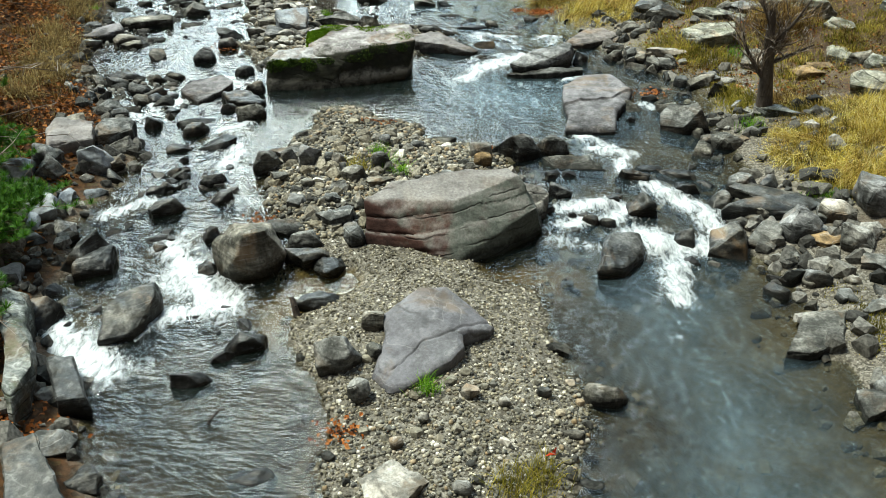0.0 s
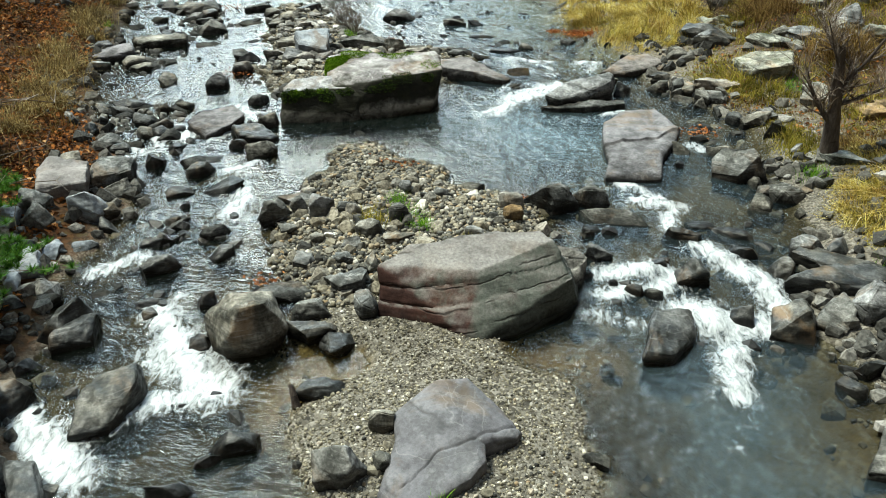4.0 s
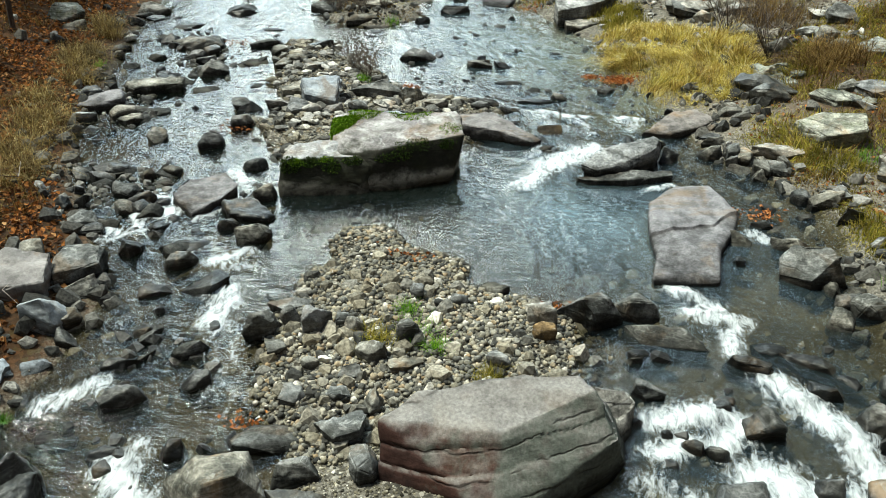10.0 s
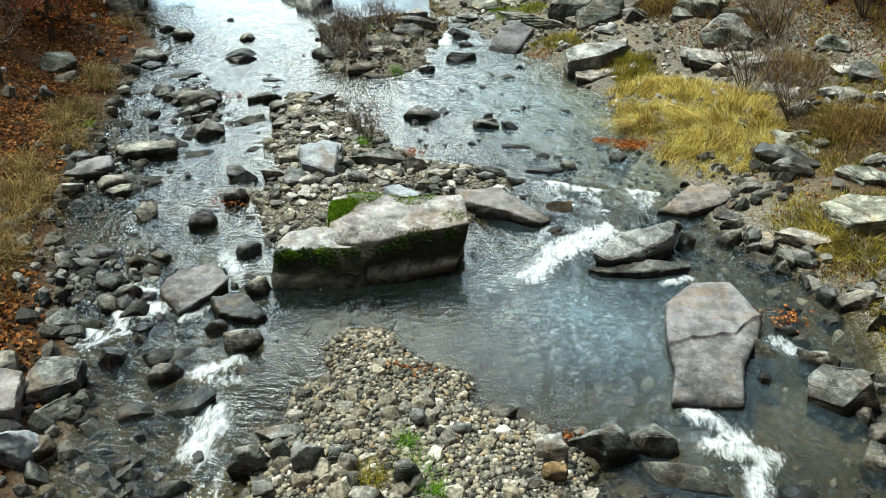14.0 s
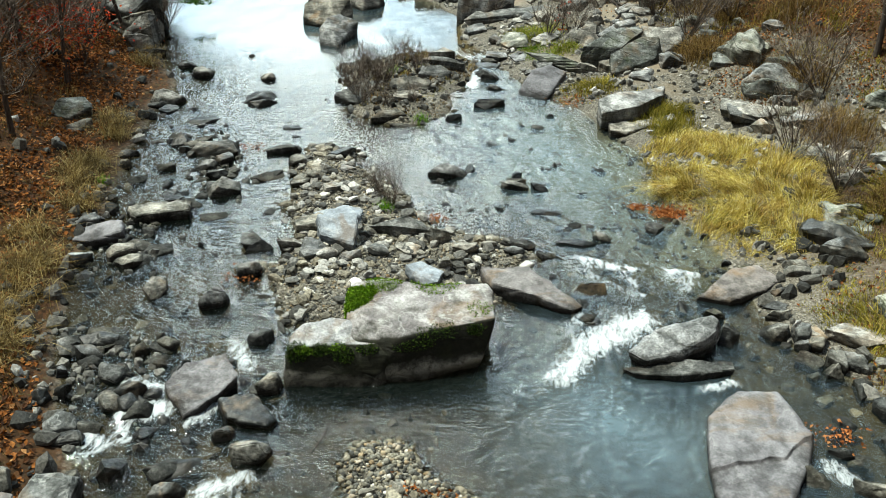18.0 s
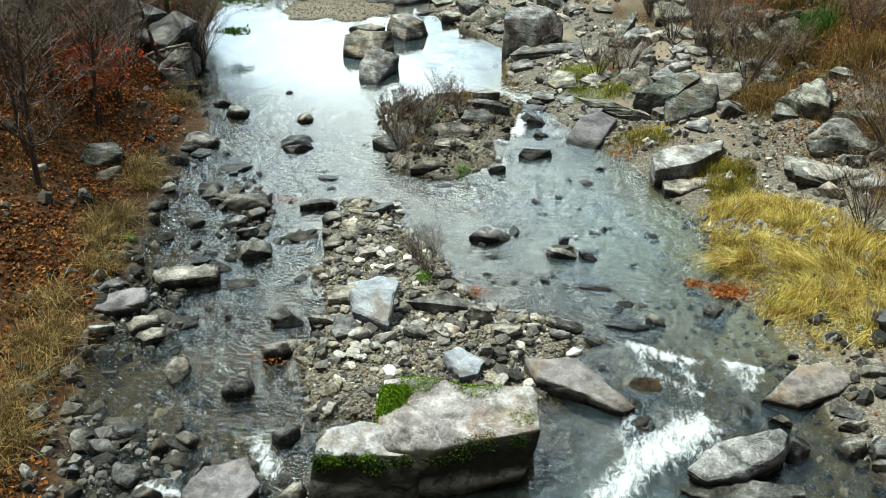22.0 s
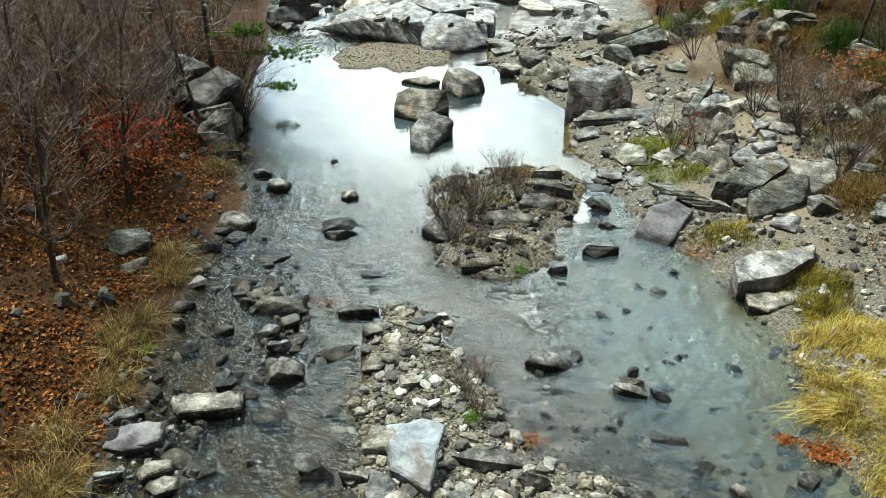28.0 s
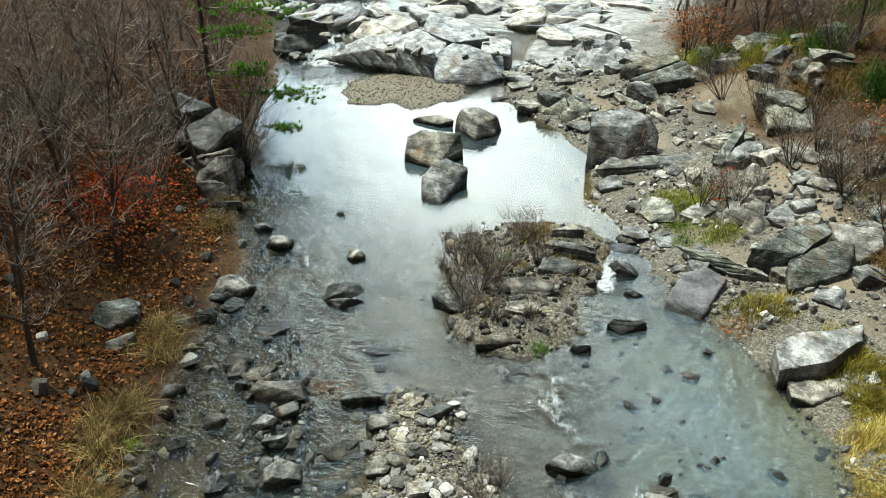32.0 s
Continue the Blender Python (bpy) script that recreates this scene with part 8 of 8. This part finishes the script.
SHRUBS = [bare_tree("bare_bush", "low leafless thicket of thin brown twigs", 31 + k, (1.0, 1.5)[k], 0.018, spread=0.5, twigs=3, levels=3, stems=9) for k in range(2)]
for i, (x, y, k, s) in enumerate(((-5.6, 32.6, 0, 1.0), (-4.6, 31.9, 0, 1.0), (-4.4, 33.8, 1, 0.6), (-3.7, 32.8, 0, 0.7), (-5.5, 31.7, 0, 0.9), (-5.2, 31.2, 0, 0.8), (-4.9, 32.4, 0, 0.9), (-5.4, 33.2, 0, 0.7), (-4.9, 31.5, 0, 0.9), (-5.0, 30.6, 0, 0.6), (-3.6, 30.6, 0, 0.5), (-4.2, 30.4, 0, 0.5), (-4.0, 34.2, 0, 0.6), (-3.5, 25.2, 0, 0.75), (-3.2, 24.7, 0, 0.6), (0.1, 36.5, 1, 0.9), (0.9, 36.3, 1, 0.9), (-1.9, 39.4, 0, 1.0), 
                              (5.8, 27.0, 1, 1.0), (6.4, 25.4, 1, 0.9), (-3.3, 26.0, 0, 0.6), (1.9, 42.6, 1, 0.8), (-13.4, 37.0, 1, 1.2), (-14.2, 38.6, 1, 1.3), (-15.0, 40.4, 1, 1.3), (-13.6, 31.6, 1, 1.3), 
                              (-15.6, 34.0, 1, 1.5), (-16.4, 31.2, 1, 1.5), (-15.0, 27.6, 1, 1.3), (-17.6, 36.0, 1, 1.6), (-16.6, 40.0, 1, 1.6), (-17.4, 43.4, 1, 1.6), (3.4, 45.2, 1, 1.2))):
    t = copy_thing(SHRUBS[k], pose(x, y, ground_at(x, y) - 0.03, 0, 0, 47 * i))
    t.scale = (s, s, s)
for i in range(75):
    y = dice.uniform(30, 52)
    x = float(shore(SHORE_L, y)) - dice.uniform(2.2, 9.5) if i < 48 else float(shore(SHORE_R, y)) + dice.uniform(5.5, 11)
    if i % 2 and i < 48:
        continue
    s = dice.uniform(0.8, 1.4) if i < 48 else dice.uniform(0.8, 1.4)
    t = copy_thing(SHRUBS[1], pose(x, y, ground_at(x, y) - 0.03, dice.uniform(-12, 12), dice.uniform(-12, 12), 61 * i))
    t.scale = (s, s, s)
for k, t in enumerate(SHRUBS):
    t.location = (-16.8 - 0.9 * k, 33.2 + 1.8 * k, ground_at(-16.8 - 0.9 * k, 33.2 + 1.8 * k) - 0.03)


def maple(label, x, y, z, spread, count, mat, seed):
    """A small maple still in leaf: stem, twigs and a thin layered crown."""
    rng = np.random.default_rng(seed)
    ground_z = ground_at(x, y)
    wood, fine = grow(seed, max(z - ground_z, 0.6) + 0.5, 0.035, spread=0.7, twigs=3, levels=3)
    root = tagged(new("maple_sapling"), label, "tree")
    root.location = (x, y, ground_z)
    part("trunk", mesh_from("trunk", *tubes(wood, 5), M_BARK), root)
    part("twig_spray", mesh_from("twigs", *tubes(fine, 3), M_TWIG), root)["kind"] = "stuff"
    lx, ly = rng.normal(0, spread, count), rng.normal(0, spread * 0.6, count)
    layer = rng.integers(0, 3, count) * 0.42 - 0.3
    X, Y, Z = lx, ly, z - ground_z + layer + 0.12 * np.sin(lx * 3) + rng.normal(0, 0.05, count)
    k = len(X)
    base = np.array(((-0.5, -0.06, 0.02), (0, -0.36, 0.16), (0.5, 0, -0.04), (0, 0.36, 0.14)))
    m = turn_matrices(rng.uniform(0, 6.283, k), rng.normal(0, 0.5, k), rng.normal(0, 0.5, k))
    v = np.einsum("kij,vj->kvi", m, base) * rng.uniform(0.06, 0.11, k)[:, None, None] + np.stack((X, Y, Z), -1)[:, None, :]
    part("crown", mesh_from("crown", v.reshape(-1, 3), np.arange(k * 4).reshape(-1, 4), mat, False), root, "thin layers of autumn leaves")
    return root


maple("small red maple under bare trees on the bank", -13.8, 31.0, 2.2, 0.85, 800, M_RED, 61)
maple("low crimson maple at the edge of the thicket", -13.3, 30.2, 1.6, 0.8, 500, M_ORANGE, 62)
maple("small orange maple among bare trees", -14.4, 31.5, 2.9, 0.35, 320, M_ORANGE, 63)
maple("orange-leaved maple on the rocky bank", -0.4, 46.6, 3.0, 0.7, 800, M_ORANGE, 64)
maple("red maple beside the slabs of the wooded bank", 4.9, 38.4, 2.9, 0.5, 800, M_ORANGE, 65)
maple("bright red maple sapling among rocks", 0.6, 36.9, 1.3, 0.12, 50, M_RED, 66)


def needle_tufts(centres, size, per, seed):
    """Bristling sprays of needles round points."""
    rng = np.random.default_rng(seed)
    c = np.repeat(np.array(centres), per, axis=0)
    k = len(c)
    d = rng.normal(0, 1, (k, 3))
    d[:, 2] = np.abs(d[:, 2]) * 0.7 + 0.1
    d /= np.linalg.norm(d, axis=1)[:, None]
    side = np.cross(d, np.array((0.3, 0.2, 1.0)))
    side /= np.linalg.norm(side, axis=1)[:, None] + 1e-9
    L = size * rng.uniform(0.6, 1.1, k)[:, None]
    v = np.stack((c - side * 0.006, c + side * 0.006, c + d * L + side * 0.002, c + d * L - side * 0.002), 1)
    return v.reshape(-1, 3), np.arange(k * 4).reshape(-1, 4)


def pine(name, label, x, y, height, boughs, seed, girth=0.11, needle=M_NEEDLE):
    """A pine: straight stem, bare lower limbs, needled boughs at (dx, dy, z, width)."""
    rng = random.Random(seed)
    root = tagged(new(name), label, "tree")
    gz = ground_at(x, y)
    root.location = (x, y, gz)
    segs = [((0, 0, height * i / 8 - 0.1), (0, 0, height * (i + 1) / 8 - 0.1), girth * (1 - i / 10), girth * (1 - (i + 1) / 10)) for i in range(8)]
    part("trunk", mesh_from("trunk", *tubes(segs, 8), M_BARK), root)
    limbs = []
    for k in range(26 if height > 3 else 4):
        a, z = rng.uniform(0, 6.28), rng.uniform(0.2, 0.95) * height
        p, d = Vector((0, 0, z)), Vector((math.cos(a), math.sin(a), rng.uniform(-0.15, 0.25)))
        for i in range(4):
            q = p + d * rng.uniform(0.25, 0.55)
            limbs.append((tuple(p), tuple(q), 0.022 - 0.004 * i, 0.018 - 0.004 * i))
            for j in range(3):
                limbs.append((tuple(q), tuple(q + Vector((rng.uniform(-1, 1), rng.uniform(-1, 1), rng.uniform(-0.5, 0.4))) * 0.4), 0.007, 0.003))
            p, d = q, d + Vector((rng.uniform(-0.3, 0.3), rng.uniform(-0.3, 0.3), rng.uniform(-0.12, 0.08)))
    for n, (dx, dy, z, width) in enumerate(boughs):
        end = Vector((dx, dy, z - gz))
        start = Vector((0, 0, max(0.3, z - gz - 0.1)))
        for i in range(5):
            limbs.append((tuple(start.lerp(end, i / 5)), tuple(start.lerp(end, (i + 1) / 5)), 0.03 - 0.005 * i, 0.026 - 0.005 * i))
        tips = [end + Vector((rng.gauss(0, width), rng.gauss(0, width * 0.6), rng.gauss(0, width * 0.16))) for i in range(int((150 if height > 3 else 330) * width) + 10)]
        for tip in tips[:40]:
            limbs.append((tuple(end), tuple(tip), 0.008, 0.003))
        part("bough", mesh_from("bough", *needle_tufts([tuple(t) for t in tips], 0.13, 60, seed + n), needle), root, "dense green needles")
    part("dead_branch", mesh_from("dead_branch", *tubes(limbs, 4), M_TWIG), root, "dead grey lower branches")["kind"] = "stuff"
    return root


pine("pine_tree", "tall pine with bare lower limbs leaning over the pool", -15.1, 38.6, 8.5, ((1.65, -0.1, 4.85, 0.75), (1.2, -0.1, 4.1, 0.5), (1.5, -0.1, 2.9, 0.55), (2.55, -0.1, 2.25, 0.62), (2.45, -0.1, 1.1, 0.28)), 71, 0.11, M_PINE)
pine("pine_shrub", "low bushy green pine on the near bank", -8.3, 13.4, 1.0, ((0.5, -0.3, 1.05, 0.40), (-0.2, 0.1, 1.3, 0.45), (0.1, -0.6, 1.1, 0.4), (0.6, 0.3, 1.1, 0.35)), 72, 0.04, M_BRIGHT_NEEDLE)
pine("pine_shrub", "young green pine rooted between shore stones", -7.15, 11.6, 0.9, ((0.3, -0.3, 0.95, 0.46), (-0.3, 0.2, 1.0, 0.44), (0.45, 0.25, 0.9, 0.36), (0.5, -0.8, 0.8, 0.3)), 73, 0.04, M_BRIGHT_NEEDLE)
pine("pine_shrub", "small green pine among brown grass", -9.1, 15.6, 0.9, ((0.1, -0.2, 1.5, 0.34), (-0.3, 0.1, 1.6, 0.3)), 74, 0.04, M_BRIGHT_NEEDLE)
pine("pine_shrub", "low green pine above the stone blocks", -6.2, 9.0, 0.7, ((0.2, -0.2, 0.75, 0.26), (0.1, 0.4, 0.8, 0.22)), 75, 0.04, M_BRIGHT_NEEDLE)

# the old dead tree on the grassy bank
dead = bare_tree("dead_tree", "gnarled dead tree with bare twigs on the grassy bank", 94, 2.7, 0.19, spread=0.66, twigs=4, levels=4, upward=0.5)
dead.location = (6.55, 16.7, ground_at(6.55, 16.7) - 0.1)

# moss on the flat-topped boulder
def moss_on(ob, spots, seed, mat=M_MOSS):
    rng = np.random.default_rng(seed)
    co = np.zeros(len(ob.data.vertices) * 3, np.float32)
    ob.data.vertices.foreach_get("co", co)
    co = co.reshape(-1, 3)
    for x, y, z, rx, rz, n in spots:
        ragged = 1 + 0.55 * fbm(co[:, 0] * 4, co[:, 1] * 4, co[:, 2] * 4 + seed, 3)
        near = co[((co[:, 0] - x) / rx) ** 2 + ((co[:, 1] - y) / rx) ** 2 + ((co[:, 2] - z) / rz) ** 2 < ragged]
        if len(near) < 3:
            continue
        c = near[rng.integers(0, len(near), n)] + rng.normal(0, 0.022, (n, 3)) * (1, 1, 0.3)
        d = rng.normal(0, 1, (n, 3)) + (0, -0.4, 1.2)
        d /= np.linalg.norm(d, axis=1)[:, None]
        side = np.cross(d, rng.normal(0, 1, (n, 3)))
        side /= np.linalg.norm(side, axis=1)[:, None] + 1e-9
        tall = rng.uniform(0.008, 0.024, n)[:, None]
        v = np.stack((c - side * 0.009 - d * 0.01, c + side * 0.009 - d * 0.01, c + d * tall + side * 0.004, c + d * tall - side * 0.004), 1)
        part("moss", mesh_from("moss", v.reshape(-1, 3), np.arange(n * 4).reshape(-1, 4), mat), ob, "thick green cushion moss")["kind"] = "stuff"


def spots_at(centre, *spots):
    return [(x - centre[0], y - centre[1], z - centre[2], *rest) for x, y, z, *rest in spots]


shelf_at = shelf.location + moss_rock.location
moss_on(moss_rock, spots_at(moss_rock.location, (-2.98, 19.85, 1.12, 0.30, 0.5, 12000), (-2.6, 20.3, 1.28, 0.35, 0.1, 1500), (-0.9, 19.7, 1.2, 0.2, 0.1, 300), (-1.7, 20.35, 1.3, 0.5, 0.1, 900)), 5)
moss_on(shelf, spots_at(shelf_at, (-3.75, 18.66, 0.82, 0.22, 0.13, 1300), (-3.35, 18.70, 0.86, 0.20, 0.09, 900), (-3.0, 18.72, 0.80, 0.18, 0.12, 700), (-2.6, 18.76, 0.88, 0.2, 0.07, 500)), 6, M_OLDMOSS)
moss_on(shelf, spots_at(shelf_at, (-3.6, 18.68, 0.86, 0.16, 0.06, 500), (-3.1, 18.76, 0.90, 0.14, 0.05, 300)), 8)
moss_on(moss_rock, spots_at(moss_rock.location, (-1.5, 19.12, 1.05, 0.35, 0.10, 700), (-0.9, 19.25, 1.05, 0.2, 0.12, 500), (-1.9, 19.05, 0.9, 0.3, 0.10, 500)), 9, M_OLDMOSS)


# ---- small details ----
rock(-14.2, 36.6, 2.2, 2.4, 1.5, 20, "bw")
rock(-15.6, 37.8, 2.2, 2.4, 1.7, 0, "bw")
rock(-13.4, 35.3, 1.4, 1.2, 1.0, 30, "b")


def driftwood(label, points, r):
    segs = [(p, q, r * (1 - 0.7 * i / len(points)), r * (1 - 0.7 * (i + 1) / len(points))) for i, (p, q) in enumerate(zip(points, points[1:]))]
    return tagged(new("driftwood", mesh_from("driftwood", *tubes(segs, 7), M_BARK)), label, "branch")


driftwood("short dark stump of driftwood standing at the gravel edge", ((-2.02, 9.98, -0.05), (-2.06, 10.02, 0.12), (-2.1, 10.08, 0.24)), 0.06)
driftwood("crooked black twig caught in the near pool", ((-2.75, 7.75, -0.05), (-2.7, 7.72, 0.06), (-2.62, 7.8, 0.12)), 0.025)
driftwood("bent branch lying across the pale scree", ((2.1, 36.4, 1.25), (2.5, 37.3, 1.5), (2.4, 38.2, 1.6), (2.0, 38.9, 1.65)), 0.05)
driftwood("dead branch lying in the side channel", ((-3.15, 17.1, 0.24), (-3.02, 17.28, 0.36), (-2.96, 17.5, 0.46)), 0.02)


def guard_rail(x0, y0, x1, y1):
    """A roadside rail on posts, high on the wooded bank."""
    root = tagged(new("guard_rail"), "pale grey roadside guard rail high on the bank", "railing")
    z0, z1 = ground_at(x0, y0), ground_at(x1, y1)
    for i in range(4):
        t = i / 3
        x, y, z = x0 + t * (x1 - x0), y0 + t * (y1 - y0), z0 + t * (z1 - z0)
        part("post", mesh_from("post", *tubes([((x, y, z - 0.2), (x, y, z + 0.85), 0.06, 0.06)], 8), M_PAINT), root)
    for h in (0.45, 0.75):
        part("rail", mesh_from("rail", *tubes([((x0, y0, z0 + h), (x1, y1, z1 + h), 0.045, 0.045)], 8), M_PAINT), root)
    return root


guard_rail(5.6, 48.6, 9.5, 47.4)
X, Y = np.array([1.12, 1.16]), np.array([6.72, 6.78])
leaves("red_leaf", "bright red maple leaf caught in dry grass", X, Y, np.array([0.13, 0.10]), M_RED, np.array([0.42, 0.44]), 1.2)
